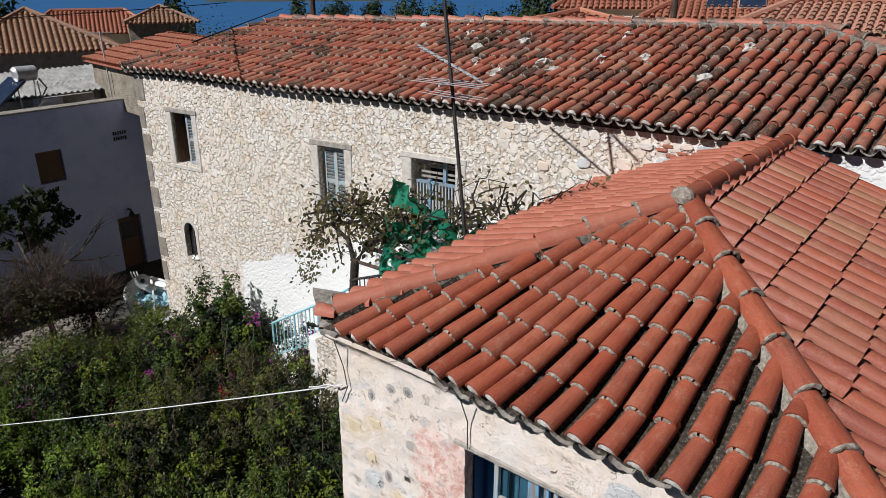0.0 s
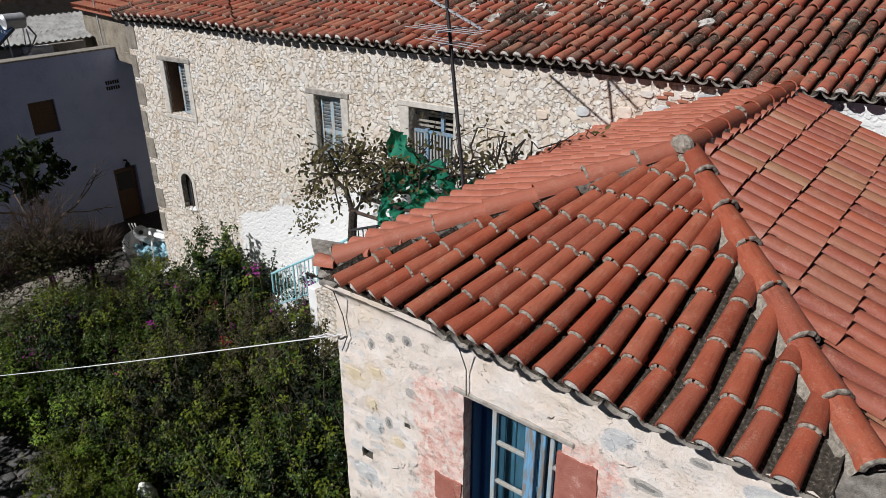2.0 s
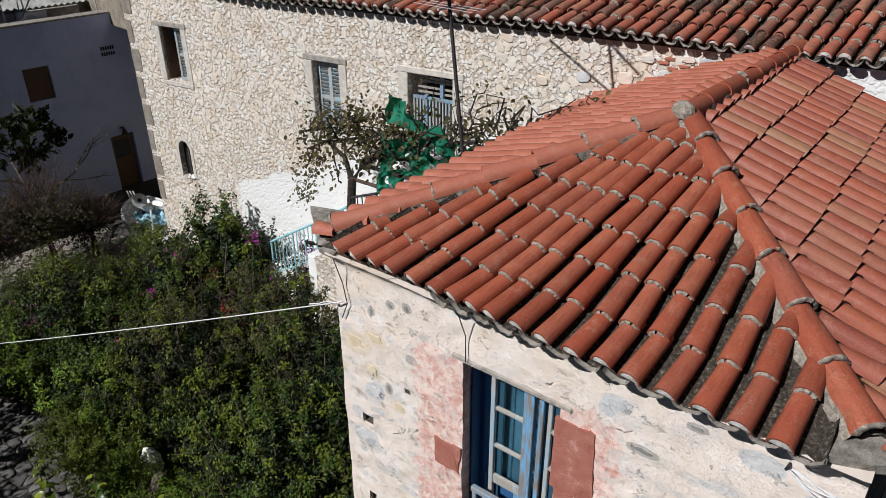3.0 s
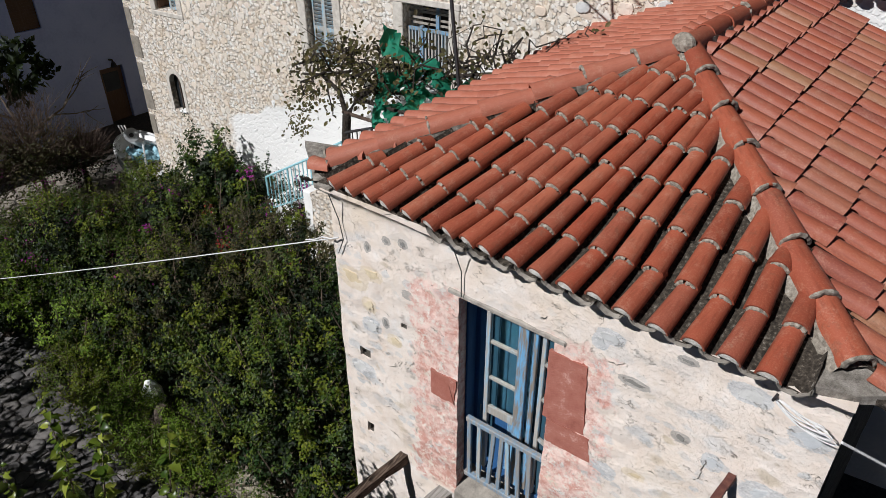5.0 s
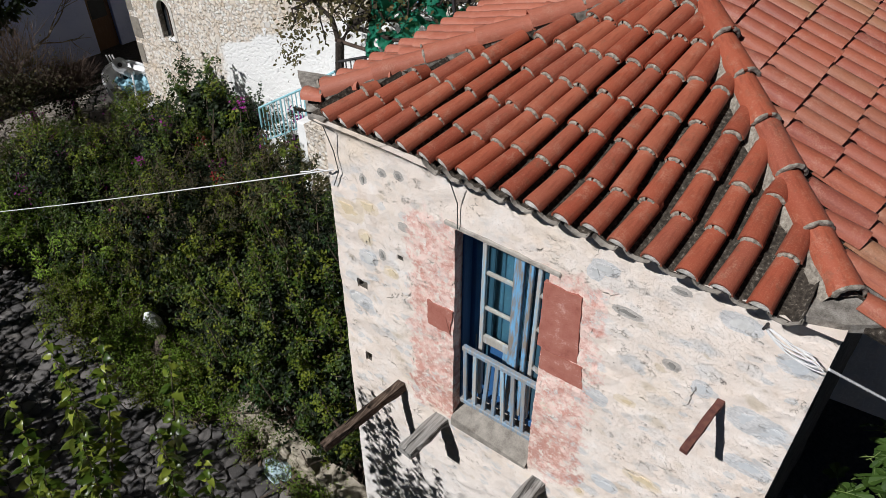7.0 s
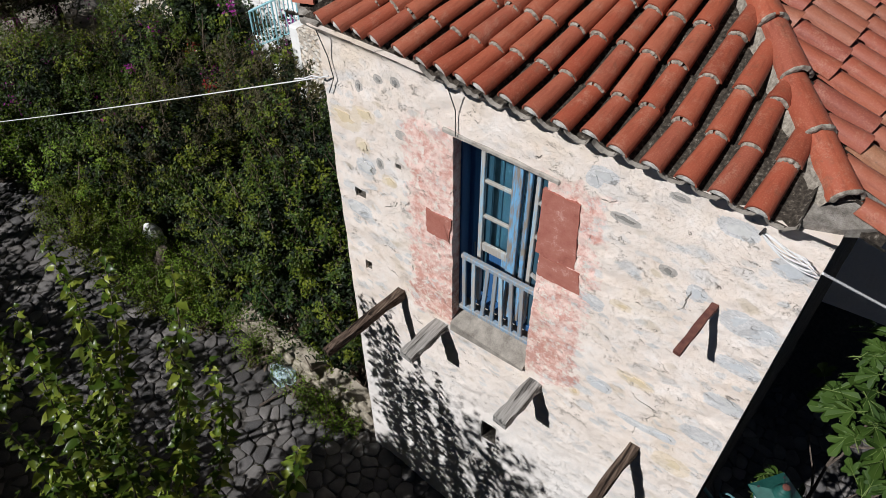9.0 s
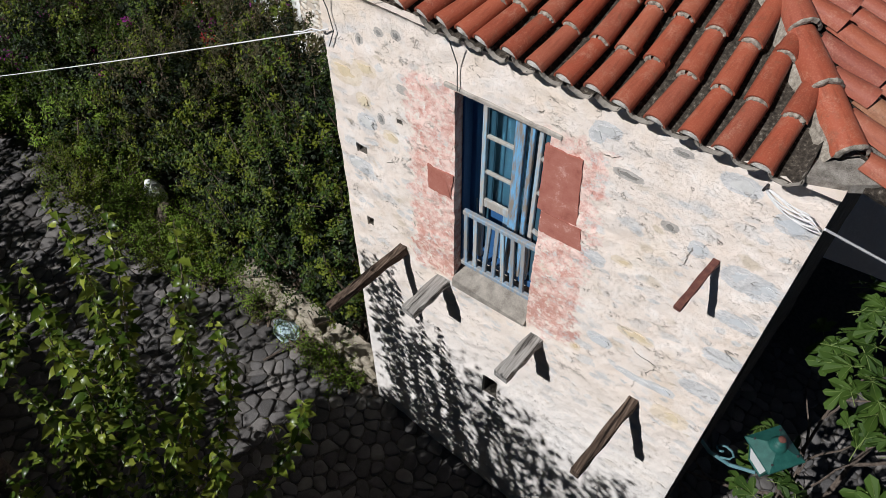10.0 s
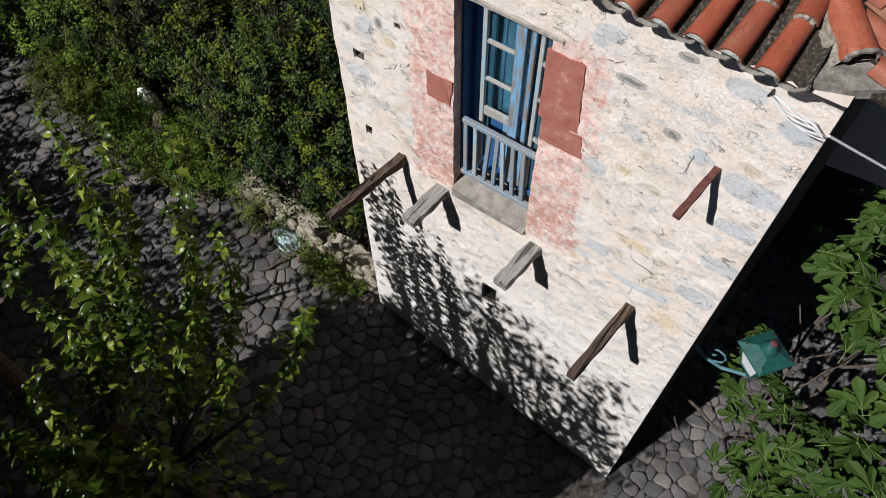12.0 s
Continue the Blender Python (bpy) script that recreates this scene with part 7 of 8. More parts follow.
# ---- ropes and cables ----
def cable(name, pts, r, material, label, sag=0.0):
    ob = thing(name, label, "cable", pts[0])
    a, b = Vector(pts[0]), Vector(pts[-1])
    if len(pts) == 2:
        pts = [a.lerp(b, f) - Vector((0, 0, sag * 4 * f * (1 - f))) for f in [i / 16 for i in range(17)]]
    part("strand", Mesh().tube([Vector(p) - a for p in pts], r, 6), material, ob)
    return ob
cable("rope", [(0.02, -0.03, 7.46), (-8.58, -0.85, 3.70)], 0.006, ROPE, "white rope tied to the house corner and stretched over the garden", 0.03)
cable("rope", [(0.1, -0.03, 7.5), (0.02, -0.06, 7.47), (-0.1, -0.05, 7.44), (-0.25, -0.02, 7.34), (-0.4, 0.0, 7.27)], 0.007, ROPE, "loose end of the white rope")
cable("white_cable", [(4.33, -0.12, 7.72), (6.21, 1.40, 6.16)], 0.009, ROPE, "white cable stretched from the house corner", 0.0)
coil = thing("cable_coil", "hank of white cable hung on an iron hook", "cable", (3.92, -0.03, 7.78))
for k in range(4):
    e = Vector((0.30 + 0.03 * (k % 4), -0.05 - 0.008 * k, -0.02 - 0.022 * (k % 5)))
    wide = 0.018 + 0.007 * (k % 3)
    pts = []
    for i in range(19):
        f = 2 * math.pi * i / 18
        along, off = 0.5 - 0.5 * math.cos(f), math.sin(f)
        pts.append(e * along + Vector((0, -0.03 + 0.006 * k * off, off * wide - 0.03 * math.sin(math.pi * along))))
    part("loop", Mesh().tube(pts, 0.0042, 5), ROPE, coil)
part("hook", Mesh().tube([(-0.0, 0.03, 0.0), (-0.01, -0.05, 0.0), (0.0, -0.06, 0.04)], 0.01, 6), IRON, coil, "dark iron hook")

# ---- wall lantern ----
def lantern():
    c = Vector((5.02, 0.78, 3.95))
    ob = thing("street_lantern", "green enamelled street lantern on a scrolled wall bracket", "street lamp", tuple(c), -36)
    ob.matrix_basis = ob.matrix_basis @ Matrix.Diagonal((0.72, 0.72, 0.72, 1))
    cap = Mesh()
    rings = [(0.345, 0.0), (0.34, 0.025), (0.13, 0.13), (0.10, 0.14)]
    for r, z in rings:
        cap.v += [(r * math.cos(a) * 1.25, r * math.sin(a) * 1.25, z) for a in [math.pi / 4 + k * math.pi / 2 for k in range(4)]]
    cap.f = [(i * 4 + k, i * 4 + (k + 1) % 4, i * 4 + 4 + (k + 1) % 4, i * 4 + 4 + k) for i in range(3) for k in range(4)] + [(12, 13, 14, 15), (3, 2, 1, 0)]
    top = part("roof", cap, TEAL, ob, "four-sided green cap")
    part("finial", Mesh().tube([(0, 0, 0.14), (0, 0, 0.19), (0, 0, 0.24), (0, 0, 0.26), (0, 0, 0.31)], [0.13, 0.12, 0.08, 0.085, 0.05], 14), TEAL, top, "rusty green finial", True)
    part("knob", Mesh().tube([(0, 0, 0.31), (0, 0, 0.33), (0, 0, 0.35)], [0.05, 0.055, 0.02], 12), RUST, top, "rusty knob", True)
    for k in range(4):
        a = math.pi / 4 + k * math.pi / 2
        part("stay", Mesh().tube([(0.34 * math.cos(a), 0.34 * math.sin(a), 0.0), (0.2 * math.cos(a), 0.2 * math.sin(a), -0.5)], 0.015, 5), TEAL, ob)
        b = a + math.pi / 2
        g = Mesh().add([(0.33 * math.cos(a), 0.33 * math.sin(a), -0.005), (0.33 * math.cos(b), 0.33 * math.sin(b), -0.005), (0.19 * math.cos(b), 0.19 * math.sin(b), -0.5), (0.19 * math.cos(a), 0.19 * math.sin(a), -0.5)], [(0, 1, 2, 3)])
        part("pane", g, BOAT_WHITE, ob, "opal white pane")
        part("stud", Mesh().tube([(0.3 * math.cos(a), 0.3 * math.sin(a), 0.05), (0.3 * math.cos(a), 0.3 * math.sin(a), 0.085)], 0.018, 6), IRON, ob)
    part("base", Mesh().box((-0.15, -0.15, -0.54), (0.15, 0.15, -0.5), None, 0.01), TEAL, ob)
    br = thing("bracket_arm", "teal iron scroll bracket fixed to the wall, shade put in its colour", "bracket", (HX, 0.70, 3.5))
    part("arm", Mesh().tube([(0.0, 0, 0.05), (0.18, 0, -0.12), (0.42, 0.02, -0.18), (0.68, 0.05, -0.09)], 0.022, 8), IRON_SHADE_TEAL, br)
    sp = [(0.28 + (0.13 - 0.014 * k) * math.cos(k * 0.7), 0.02, 0.02 + (0.13 - 0.014 * k) * math.sin(k * 0.7)) for k in range(-2, 9)]
    part("scroll", Mesh().tube(sp, 0.013, 6), IRON_SHADE_TEAL, br)
    part("wall_plate", Mesh().box((0.0, -0.04, -0.1), (0.015, 0.04, 0.25), None, 0.004), IRON_SHADE_TEAL, br)
lantern()

# ---- boat and outboard motor ----
def boat():
    ob = thing("rowing_boat", "white dinghy with blue tarpaulin beside the house", "boat", (-12.3, 4.95, 2.36), 166)
    hull, st = Mesh(), 17
    rim = []
    for i in range(st):
        f = i / (st - 1)
        x = -1.2 + 2.6 * f
        w = 0.66 * (1 - max(0, (f - 0.4) / 0.6) ** 2.6) ** 0.6 + 0.01
        sheer = 0.50 + 0.16 * f ** 2
        ring = [(-1, sheer), (-0.94, sheer * 0.5), (-0.6, 0.08), (0, 0), (0.6, 0.08), (0.94, sheer * 0.5), (1, sheer)]
        hull.v += [(x - 0.18 * (1 - zz / sheer) * f, yy * w, zz + 0.05) for yy, zz in ring]
        rim.append((x, w, sheer + 0.05))
    hull.f = [(i * 7 + k, i * 7 + 7 + k, i * 7 + 8 + k, i * 7 + 1 + k) for i in range(st - 1) for k in range(6)] + [tuple(range(7))]
    h = part("hull", hull, BOAT_WHITE, ob, "white gelcoat hull", True)
    sm = h.modifiers.new("thickness", "SOLIDIFY")
    sm.thickness = 0.035
    part("gunwale", Mesh().tube([(x, -w, z) for x, w, z in rim] + [(x, w, z) for x, w, z in rim[::-1]], 0.035, 8), BOAT_WHITE, ob, "rounded white rim", True)
    part("floor_board", Mesh().box((-1.1, -0.42, 0.16), (0.9, 0.42, 0.19), None, 0.005), WOOD_GREY, ob, "grey floor boards")
    for x in (-0.75, 0.25):
        part("thwart", Mesh().box((x, -0.58, 0.38), (x + 0.22, 0.58, 0.41), None, 0.005), WOOD_GREY, ob)
    tarp = Mesh()
    for i in range(25):
        for j in range(13):
            tarp.v.append((-0.35 + i * 0.05, -0.42 + j * 0.062, 0.46 + fuzz((i * 0.4, j * 0.5, 0), 1, 0.14) + fuzz((i * 1.1, j * 0.4, 4), 1, 0.05)))
    tarp.f = [(i * 13 + j, i * 13 + 13 + j, i * 13 + 14 + j, i * 13 + 1 + j) for i in range(24) for j in range(12)]
    part("tarpaulin", tarp, CLOTH_BLUE, ob, "crumpled pale blue tarpaulin", True)
    part("oar", Mesh().tube([(-0.9, 0.3, 0.6), (0.5, -0.1, 0.62)], 0.025, 7), BOAT_WHITE, ob, "pale oar laid across")
    mo = thing("outboard_motor", "grey outboard motor tipped up on the boat", "outboard motor", (-13.0, 5.1, 2.85), 40)
    part("cowling", Mesh().box((-0.2, -0.12, 0.0), (0.22, 0.12, 0.2), pose(0, 0, 0.1, 0, 25, 0), 0.05), BOAT_WHITE, mo)
    part("leg", Mesh().box((-0.05, -0.04, -0.25), (0.05, 0.04, 0.15), None, 0.015), IRON, mo)
    part("flywheel", Mesh().tube([(0, -0.14, 0.42), (0.02, -0.18, 0.44)], [0.19, 0.19], 20), METAL, mo, "round grey disc")
    part("hub", Mesh().tube([(0.02, -0.18, 0.44), (0.03, -0.2, 0.45)], 0.06, 10), IRON, mo)
    for k in range(3):
        part("prong", Mesh().tube([(-0.12 - 0.08 * k, 0.0, 0.4), (-0.2 - 0.08 * k, 0.06, 0.62)], 0.018, 6), BOAT_WHITE, mo)
    part("tiller", Mesh().tube([(0.1, 0, 0.25), (0.6, 0.05, 0.05)], 0.03, 6), BOAT_WHITE, mo)
boat()

# ---- village behind ----
def ribs(mb, m, width, limit, pitch=0.3, row=0.45, seg=4):
    """Barrel tiles as half-round courses with a small step at each row."""
    u = pitch / 2
    while u < width:
        top = limit(u)
        v_ = 0.0
        while v_ < top - 0.05:
            e = min(v_ + row + 0.04, top)
            vs = []
            for y_, lift, rr in ((v_, 0.04, 0.11), (e, 0.0, 0.09)):
                for k in range(seg + 1):
                    a = math.pi * k / seg
                    vs.append((u + rr * math.cos(a), y_, lift + rr * math.sin(a)))
            mb.add(vs, [(k, k + 1, seg + 2 + k, seg + 1 + k) for k in range(seg)], m)
            v_ += row
        u += pitch


def village_house(label, c, turn, w, d, eave, rise, roof, wall, windows=(), ridge=0.0, base=2.0):
    """A hipped house: c is the middle of its front wall, w its width, d its depth; ridge is the ridge's length."""
    ob = thing("village_house", label, "house", (c[0], c[1], 0), turn, group="village houses")
    base = min(base, ground_z(*c) - 0.3)
    part("wall", Mesh().box((-w / 2, 0, base), (w / 2, d, eave), None, 0.03), wall, ob)
    o = 0.25
    hw, r = w / 2 + o, ridge / 2
    a = [Vector((-hw, -o, eave)), Vector((hw, -o, eave)), Vector((hw, d + o, eave)), Vector((-hw, d + o, eave))]
    t = [Vector((-r, d / 2, eave + rise)), Vector((r, d / 2, eave + rise))]
    part("roof_bed", Mesh().add(a + t, [(0, 1, 5, 4), (1, 2, 5), (2, 3, 4, 5), (3, 0, 4), (3, 2, 1, 0)]), roof, ob)
    mb = Mesh()
    for p, q, tp in ((a[0], a[1], t), (a[1], a[2], (t[1], t[1])), (a[3], a[0], (t[0], t[0]))):
        L = (q - p).length
        mid = (p + q) / 2
        way = ((tp[0] + tp[1]) / 2 - mid)
        m = frame_of(p, q - p, way)
        flat = (tp[1] - tp[0]).length / 2 if tp[0] != tp[1] else 0.0
        run = L / 2 - flat
        ribs(mb, m, L, lambda u, L=L, run=run, way=way: way.length * min(1.0, min(u, L - u) / max(run, 0.01)))
    part("roof", mb, roof, ob, "", True)
    hp = Mesh()
    for p, q in ((a[0], t[0]), (a[1], t[1]), (t[0], t[1])):
        if (p - q).length > 0.1:
            hp.tube([p + Vector((0, 0, 0.08)), q + Vector((0, 0, 0.1))], 0.13, 7)
    part("ridge_tiles", hp, roof, ob)
    for x, z, ww, hh in windows:
        wd = part("window", Mesh().box((x - ww / 2, -0.02, z), (x + ww / 2, 0.06, z + hh), None, 0.01), IRON, ob, "dark small window")
        part("window_frame", Mesh().box((x - ww / 2 - 0.08, -0.04, z - 0.1), (x + ww / 2 + 0.08, -0.021, z)), CONCRETE, wd)
    return ob
village_house("stone house with weathered brown hipped tile roof", (-36.5, 13.4), 68, 8.2, 8.0, 7.1, 2.0, TILE_BROWN, STONE_FAR, [(1.6, 5.2, 0.7, 1.0)])
village_house("house with dull red tile roof near the sea", (-49.3, 23.0), 62, 9.0, 6.0, 6.9, 1.5, TILE_FAR, CREAM, (), 5.0)
village_house("square stone house with pyramid tile roof", (-42.6, 24.7), 59, 4.4, 4.4, 7.85, 1.0, TILE_BROWN, STONE_FAR, [(1.2, 6.6, 0.6, 0.7)])
village_house("orange-roofed cream house behind the ridge", (-9.6, 22.6), 27, 5.0, 5.0, 9.0, 0.5, TILE_FAR, CREAM, (), 0.0)
village_house("cream house with bright orange tile roof", (-12.4, 32.0), 24, 6.0, 5.0, 9.35, 1.0, TILE_FAR, CREAM, (), 3.0)
solar_house = village_house("house with red roof carrying solar panels", (-5.5, 28.6), 17, 7.0, 6.0, 9.22, 1.0, TILE_FAR, CREAM, (), 3.5)
village_house("house with wide pale pink tile roof", (-0.6, 22.2), 5, 6.0, 7.0, 9.2, 0.88, TILE_PINK, CREAM, (), 3.0)
adj = thing("low_tiled_house", "small house with faded orange tile roof beyond the stone house", "house", (-18.1, 7.0, -0.05), -8, group="village houses")
part("wall", Mesh().box((0, 2.9, 2.0), (5.6, 5.2, 8.6), None, 0.02), STONE_FAR, adj)
part("upper_wall", Mesh().box((0, 0.2, 7.26), (5.6, 2.898, 8.54), None, 0.02), STONE_FAR, adj, "upper storey reaching over the yard")
mb = Mesh()
fr = frame_of((-0.2, 0.0, 8.56), (1, 0, 0), (0, 2.8, 0.62))
ribs(mb, fr, 6.0, lambda u: 2.93, 0.24, 0.4)
part("roof", mb, TILE_FAR, adj, "faded orange barrel tiles", True)
part("roof_bed", Mesh().add([(-0.2, 0, 8.54), (5.8, 0, 8.54), (5.8, 2.8, 9.16), (-0.2, 2.8, 9.16), (-0.2, 5.6, 8.6), (5.8, 5.6, 8.6)], [(0, 1, 2, 3), (3, 2, 5, 4), (1, 5, 2), (0, 3, 4), (0, 4, 5, 1)]), TILE_FAR, adj)
for k, x in enumerate((-6.3, -5.0)):
    sp = part("solar_panel", Mesh().box((0, 0, 0), (1.05, 1.9, 0.05), pose(0, 0, 0.1, 22), 0.01), PANEL_BLUE, solar_house, "dark blue solar panel in a metal frame")
    sp.matrix_basis = solar_house.matrix_basis.inverted() @ pose(x - 0.6, 29.3 + 0.35 * k, 9.58, 0, 0, 17)
    part("panel_frame", Mesh().box((-0.03, -0.03, -0.02), (1.08, 1.93, -0.001), pose(0, 0, 0.1, 22)), METAL, sp)
    for dx, dz in ((0.1, 0.1), (0.95, 0.1)):
        part("leg", Mesh().box((dx - 0.02, 1.6, -0.1), (dx + 0.02, 1.64, 0.72)), METAL, sp)

def far_tree(at, h, r, seed, name="far_tree", label="dark green tree behind the roofs"):
    npr = np.random.default_rng(seed)
    x, y, z = at
    h += z - ground_z(x, y)
    z = ground_z(x, y)
    ob = thing(name, label, "tree", (x, y, z), group="distant trees")
    part("trunk", Mesh().tube([(0, 0, 0), (0.05, 0, h * 0.5), (0, 0.05, h * 0.85)], [0.16, 0.11, 0.04], 7), BARK, ob)
    mb = Mesh()
    p, nn = crown_points((0, 0, h - min(h * 0.42, 2.6)), (r, r, min(h * 0.42, 2.6)), 2600, npr, 50, 0.22, False)
    leaves(mb, p, nn, 0.34 if math.hypot(x, y) > 35 else 0.11, npr)
    part("foliage", mb, PINE, ob, kind="stuff")
for k, (x, y, z, h, r) in enumerate(((-50.2, 16.5, 4.0, 6.6, 1.8), (-59.5, 57, 2.0, 6.0, 1.2), (-61, 59.5, 2.0, 5.8, 1.3), (-57.6, 62, 2.0, 6.1, 1.1), (-55, 64, 2.0, 5.6, 1.4), (-36, 44, 4.0, 4.8, 1.2), (-33.5, 45, 4.0, 4.6, 1.2), (-30.5, 46, 4.0, 4.4, 1.3), (-28, 49, 4.0, 5.0, 1.6), (-25.4, 49, 4.0, 7.4, 2.4), (-22.5, 50, 4.0, 7.4, 2.4), (-44, 26.5, 6.0, 3.6, 0.7), (-20.5, 13, 7.0, 2.4, 0.7), (2.0, 18.5, 6.5, 3.4, 1.0), (2.8, 34, 7.0, 4.2, 2.0))):
    far_tree((x, y, z - 2), h + 2, r, 200 + k)
far_tree((-48.5, 42.3, 3.5), 5.0, 0.6, 240, "cypress", "slim dark cypress against the sea")
for (x, y), top in (((-18.0, 16.3), 11.2), ((-5.7, 22.35), 11.4)):
    at, h = (x, y, ground_z(x, y)), top - ground_z(x, y)
    pl = thing("utility_pole", "dark wooden utility pole among the roofs", "pole", at, group="utility poles")
    part("post", Mesh().tube([(0, 0, 0), (0, 0, h)], [0.13, 0.11], 9), WOOD_DARK, pl)
    part("cross_arm", Mesh().box((-0.6, -0.05, h - 0.4), (0.6, 0.05, h - 0.3)), WOOD_DARK, pl)
cable("power_line", [(-7.5, 3.84, 9.82), (-18.78, 15.44, 9.74)], 0.014, CABLE, "black power line over the roofs", 0.0)
cable("power_line", [(-19, 2.0, 9.75), (-20.07, 13.78, 9.97)], 0.016, CABLE, "black power line over the roofs", 0.05)

# ---- low garden wall ----
WALL_DULL = simple("mossy_old_render", [(0.16, 0.14, 0.10), (0.40, 0.35, 0.27), (0.58, 0.52, 0.42)], 7, 0.95, bump=0.9, dist=0.02)
wallm = Mesh()
xs = [-4.1 + 0.2 * i for i in range(21)]
for x in xs:
    g = ground_z(x, 0)
    top = 1.56 + fuzz((x * 2, 0, 0), 1, 0.14) - 0.09 * (x + 2.5)
    for y_, z_ in ((0.06, g - 0.2), (0.08, top - 0.05), (0.14, top), (0.42, top), (0.46, g - 0.2)):
        wallm.v.append((x, y_ + fuzz((x * 3, y_, z_), 1.5, 0.05), z_))
wallm.f = [(i * 5 + k, i * 5 + 5 + k, i * 5 + 6 + k, i * 5 + 1 + k) for i in range(len(xs) - 1) for k in range(4)] + [(0, 1, 2, 3, 4), tuple(5 * len(xs) - 1 - k for k in range(5))]
gwall = part("garden_wall", wallm, WALL_DULL, None, "", True)
tagged(gwall, "low crumbling rubble garden wall with worn render", "wall", kind="structure")
crng = random.Random(3)
for (u, w_), poly in cells(-4.05, -0.15, 1.05, 1.6, 0.26, 0.17, 0.3, crng):
    if w_ < ground_z(u, 0) + 0.04:
        continue
    vs, fs = cobbled(poly, (u, w_), 0.86, 0.035, crng)
    ob = part("stone", Mesh().add(vs, fs), WALL_DULL, gwall)
    ob.matrix_basis = pose(u, 0.055 + fuzz((u * 3, 0.06, w_), 1.5, 0.05), w_, 90, 0, 0)

# ---- litter on the lane ----
bag = thing("plastic_bag", "crumpled white-blue plastic bag lying on the cobbles", "bag", (-1.83, -0.14, ground_z(-1.83, -0.14)))
bm_ = Mesh()
for e in range(6):
    for a in range(12):
        r = (0.16, 0.19, 0.17, 0.12, 0.06, 0.01)[e]
        t = a * math.pi / 6
        bm_.v.append((r * math.cos(t) * 1.4 * (1 + fuzz((e, a, 0), 0.9, 0.7)), r * math.sin(t) * (1 + fuzz((e, a, 3), 0.9, 0.7)), (0, 0.05, 0.1, 0.15, 0.17, 0.18)[e] * (1 + fuzz((a, e, 5), 0.8, 0.5))))
bm_.f = [(e * 12 + a, e * 12 + (a + 1) % 12, e * 12 + 12 + (a + 1) % 12, e * 12 + 12 + a) for e in range(5) for a in range(12)]
part("film", bm_, simple("plastic_film", [(0.30, 0.42, 0.46), (0.46, 0.55, 0.58)], 20, 0.35, bump=0.3), bag)
stk = thing("stick", "dead branch lying on the cobbles", "branch", (-1.75, -0.75, ground_z(-1.75, -0.75)))
part("wood", Mesh().tube([(0, 0, 0.03), (0.1, 0.25, 0.06), (0.15, 0.5, 0.04)], [0.022, 0.018, 0.01], 6), BARK, stk)
stm = thing("tree_stump", "old grey tree stump among the weeds", "stump", (-4.82, -0.06, ground_z(-4.82, 0)))
part("wood", Mesh().tube([(0, 0, -0.1), (0.02, 0.03, 0.2), (0.0, 0.12, 0.45), (0.03, 0.18, 0.62)], [0.17, 0.13, 0.12, 0.07], 10), BARK, stm)
ws = thing("white_stone", "large whitewashed boulder among the shrubs", "stone", (-5.36, 0.30, 1.9))
vs, fs = cobbled([(0.22 * math.cos(a) * crng.uniform(0.8, 1.1), 0.18 * math.sin(a) * crng.uniform(0.8, 1.1)) for a in [2 * math.pi * k / 9 for k in range(9)]], (0, 0), 1, 0.4, crng, 0.6)
part("rock", Mesh().add(vs, fs), WHITEWASH, ws)

# ---- far house rubble ----
def in_any(u, w_, pad):
    return any(h[0] - pad - p < u < h[1] + pad + p and h[2] - 0.15 - pad < w_ < h[3] + 0.13 + pad for h, p in ((WA, 0.1), (WB, 0.12), (WC, 0.14), (ARCH, 0.06)))
frng = random.Random(8)
joined, white_j, stones = Mesh(), Mesh(), []
def exposed(u, w_):
    """How bare the rubble lies: pointed flush at the left and top, open in the middle and towards the right end."""
    e = 0.35 + fuzz((u, 0, w_), 0.8, 0.55, 3) + fuzz((u, 0, w_), 2.4, 0.25, 6)
    e += 0.45 * math.exp(-((u - 4.0) / 1.3) ** 2 - ((w_ - 7.2) / 0.9) ** 2)
    return min(1.0, max(0.0, e + (0.3 if u > 9 else 0.0)))


def rubble_cells():
    yield from cells(S0 + 0.3, 8.6, 2.9, 8.92, 0.145, 0.104, 0.48, frng, lambda a, b: not in_any(a, b, 0.05))
    yield from cells(8.6, 14.2, 6.2, 8.92, 0.19, 0.125, 0.48, frng)
for (u, w_), poly in rubble_cells():
    washed = w_ < 4.12 + 0.35 * u + fuzz((u, 0, w_), 1.1, 0.25) and u > 2.6
    e = exposed(u, w_)
    if frng.random() < (0.93 if washed else 0.88 - 0.6 * e):
        continue
    sh = frng.choice((0.35, 0.5, 0.62, 0.75, 0.88, 1.02))
    up = frng.uniform(0.001, 0.008) if washed else frng.uniform(0.0005, 0.003) + 0.006 * e * frng.random() ** 2
    if frng.random() < 0.6:
        vs, fs = pebble(poly, (u, w_), sh * 0.97, up, frng, ((1.0, -0.03), (0.93, 0.45), (0.62, 0.95)))
    else:
        vs, fs = cobbled(poly, (u, w_), sh, up, frng, frng.uniform(0.7, 0.9))
    y_ = fuzz((u, 0, w_), 2.3, 0.0128, 9.0) - 0.002
    m = pose(u, y_, w_, 90 + frng.uniform(-2, 2), 0, frng.uniform(-2, 2))
    if washed:
        white_j.add(vs, fs, m)
    elif 9.6 < u < 13.6 and w_ > 7.2 and len(stones) < 290:
        stones.append((vs, fs, m))
    else:
        joined.add(vs, fs, m)
part("rubble", joined, RUBBLE_JOINED, far, "irregular cream and grey field stones", True, kind="stuff")
part("whitewashed_rubble", white_j, WHITEWASH, far, "whitewashed field stones", True, kind="stuff")
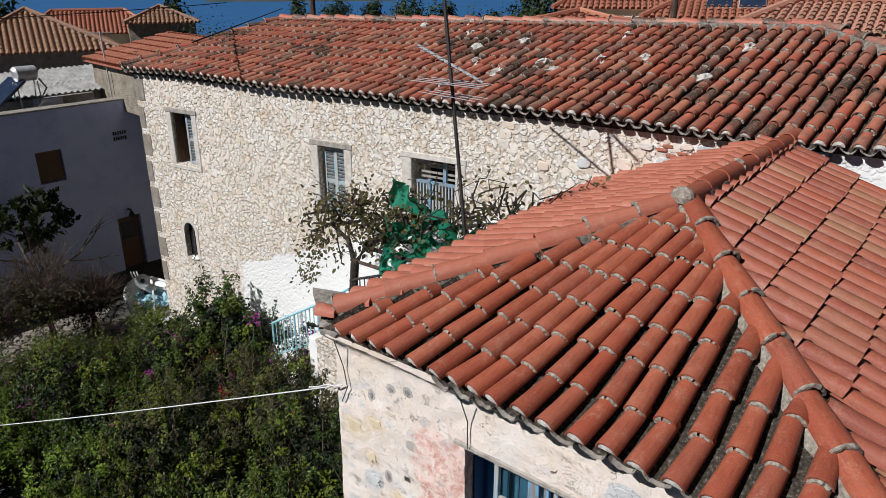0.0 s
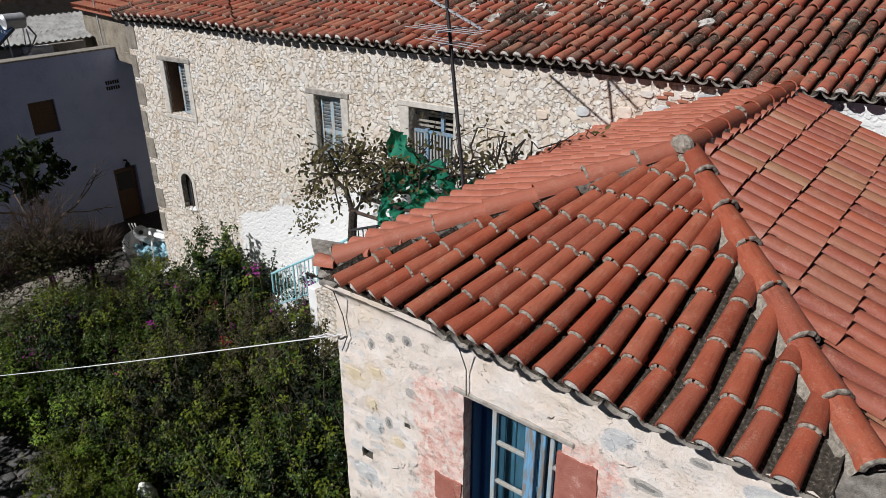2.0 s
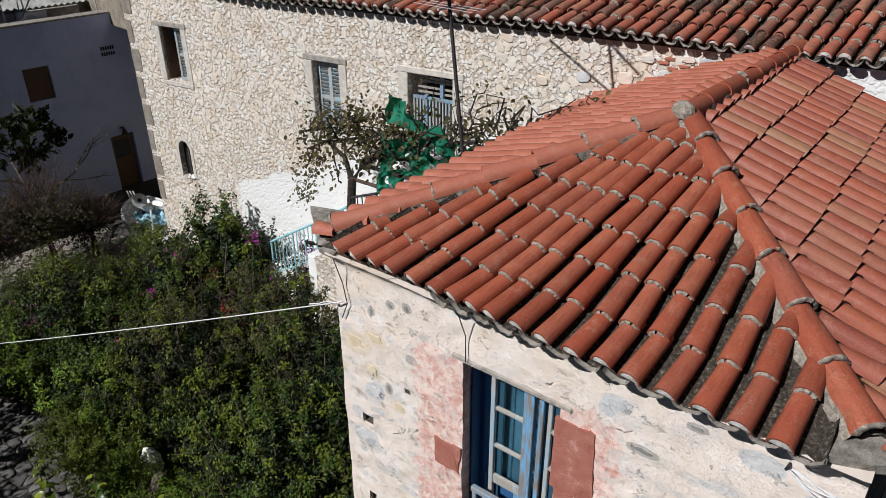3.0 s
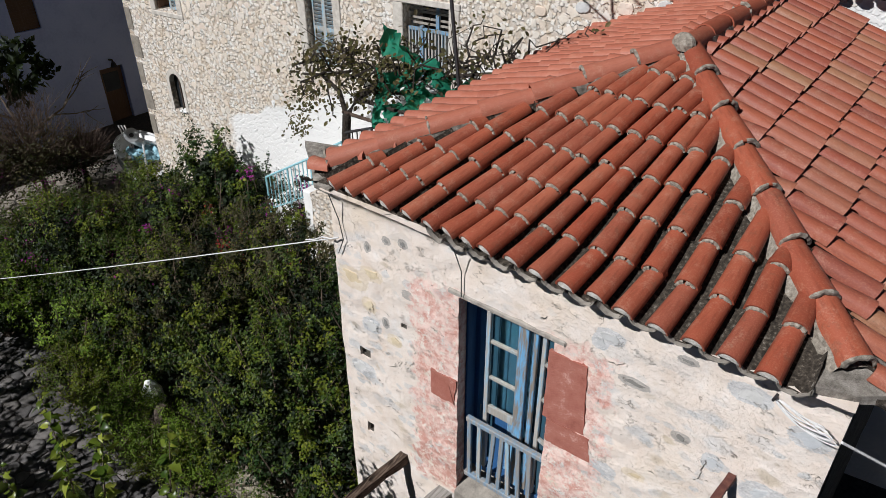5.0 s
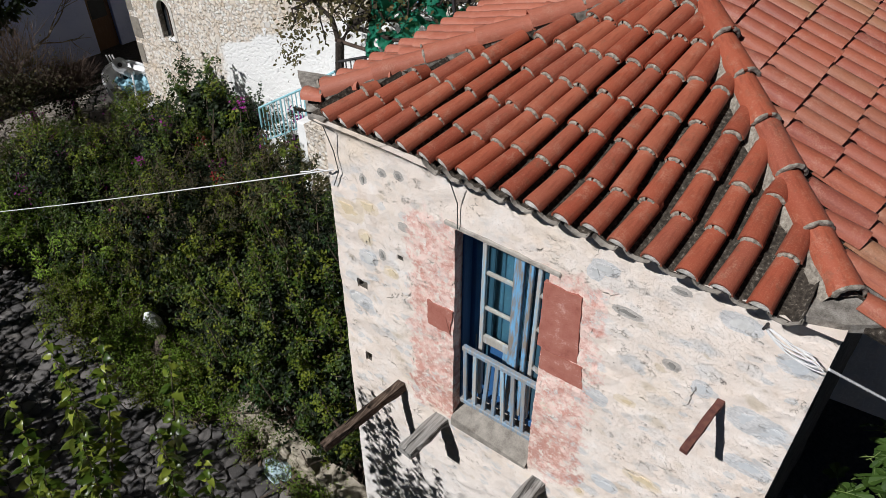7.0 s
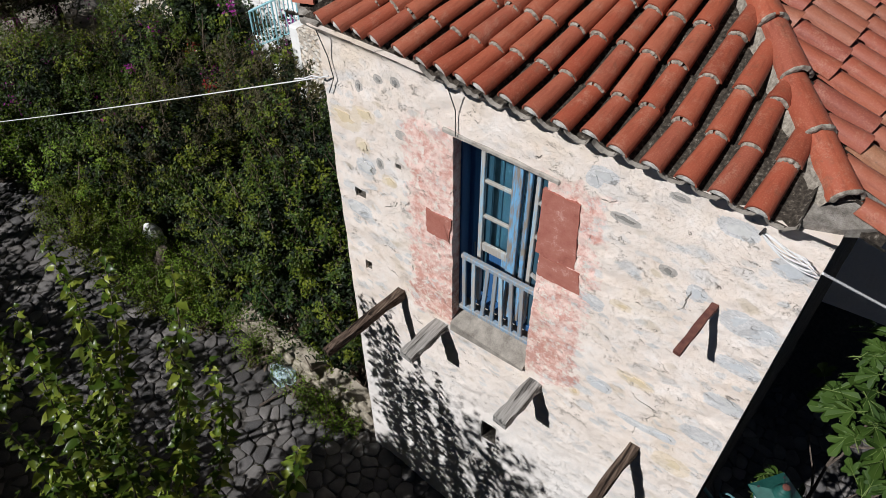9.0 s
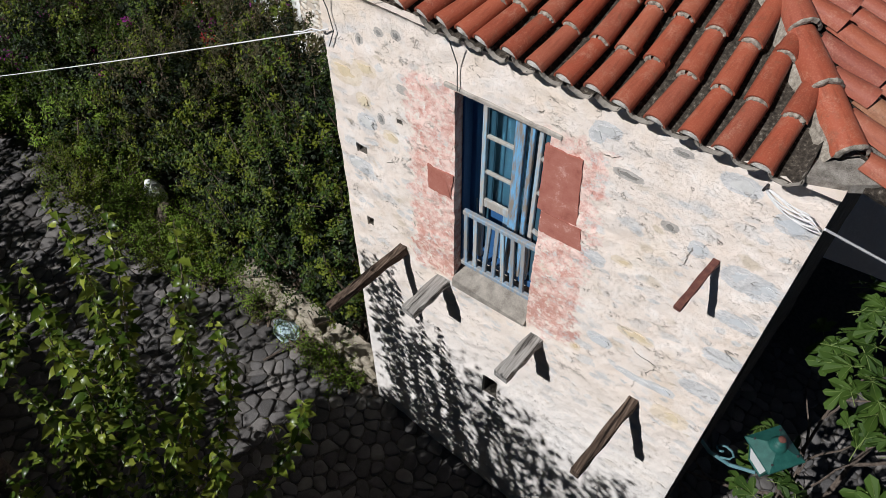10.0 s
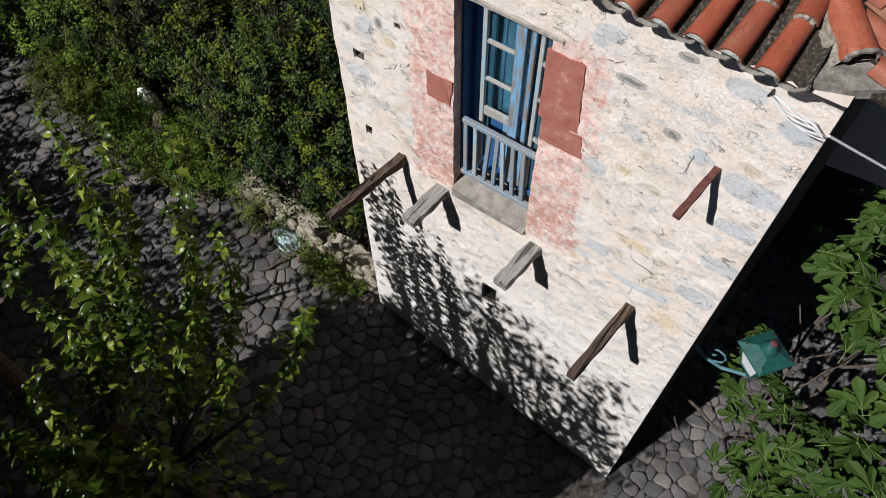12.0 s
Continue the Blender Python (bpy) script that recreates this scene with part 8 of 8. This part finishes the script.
for vs, fs, m in stones:
    ob = part("stone", Mesh().add(vs, fs), RUBBLE, far, "", True)
    ob.matrix_basis = m

def wall_patch(name, u, w_, hw, hh, material, label, seed, up=0.012, power=3.0):
    """A stone, brick or smear of render lying on the far house's wall, with a ragged outline."""
    prng = random.Random(seed)
    poly = []
    for k in range(22):
        a = 2 * math.pi * k / 22
        q = (abs(math.cos(a)) ** power + abs(math.sin(a)) ** power) ** (-1 / power) * prng.uniform(0.88, 1.06)
        poly.append((hw * q * math.cos(a), hh * q * math.sin(a)))
    vs, fs = cobbled(poly, (0, 0), 1.0, up, prng, 0.88)
    ob = part(name, Mesh().add(vs, fs), material, far, label, True)
    ob.matrix_basis = pose(u, -0.006, w_, 90, 0, 0)


for k, (u, w_, hw, hh) in enumerate(((11.85, 8.78, 0.10, 0.045), (12.1, 8.77, 0.12, 0.05), (12.42, 8.74, 0.14, 0.06), (12.72, 8.76, 0.13, 0.07), (11.3, 8.72, 0.11, 0.05), (11.55, 8.52, 0.09, 0.08), (11.02, 8.42, 0.12, 0.09), (10.4, 8.36, 0.11, 0.08), (9.75, 8.22, 0.10, 0.07), (11.8, 8.42, 0.13, 0.08))):
    wall_patch("stone", u, w_, hw, hh, STONE_GREY if k % 2 else RUBBLE, "", 300 + k, 0.022)
for k, (u, w_) in enumerate(((11.52, 8.70), (11.66, 8.63), (11.60, 8.76), (11.80, 8.68), (11.95, 8.66))):
    wall_patch("brick", u, w_, 0.075, 0.022, TILE_FAR, "orange brick packing", 330 + k, 0.014, 6.0)
wall_patch("cement_patch", 10.95, 7.98, 0.42, 0.13, CONCRETE, "grey cement patch on the rubble", 341, 0.012, 5.0)
wall_patch("cement_patch", 12.6, 8.45, 0.5, 0.17, JAMB, "pale lime smear under the eave", 342, 0.008, 4.0)

# ---- cobbles ----
cob = tagged(part("pavement", Mesh().box((-0.3, -0.6, -0.4), (0.3, -0.5, -0.35)), COBBLE), "dark rounded cobbles of the village lane", "pavement", kind="structure")
rest, pale, near_c = Mesh(), Mesh(), 0
frng = random.Random(18)
def lane(x, y):
    return (y < 0.02 + 0.02 * math.sin(x * 4)) or (x > 4.42)
for (x, y), poly in cells(-9.6, 8.2, -6.0, 5.5, 0.235, 0.20, 0.42, frng, lane):
    vs, fs = pebble(poly, (x, y), frng.uniform(0.92, 1.05), 0.027 * frng.uniform(0.5, 1.5), frng)
    m = pose(x, y, ground_z(x, y) - 0.035, frng.uniform(-6, 6), frng.uniform(-6, 6), 0)
    if near_c < 300 and -2.2 < x < 6.6 and -2.4 < y < 2.2:
        ob = part("cobble", Mesh().add(vs, fs), COBBLE, cob, "", True)
        ob.matrix_basis = m
        near_c += 1
    else:
        rest.add(vs, fs, m)
part("cobble_field", rest, COBBLE_JOINED, cob, "", True, kind="stuff")
for (x, y), poly in cells(-14.6, -11.9, -3.5, 4.3, 0.42, 0.36, 0.34, frng):
    vs, fs = cobbled(poly, (x, y), 0.92, 0.03, frng, 0.8)
    pale.add(vs, fs, pose(x, y, ground_z(x, y) - 0.02))
part("path_stones", pale, STONE_PALE, cob, "pale worn paving stones of the upper path", kind="stuff")
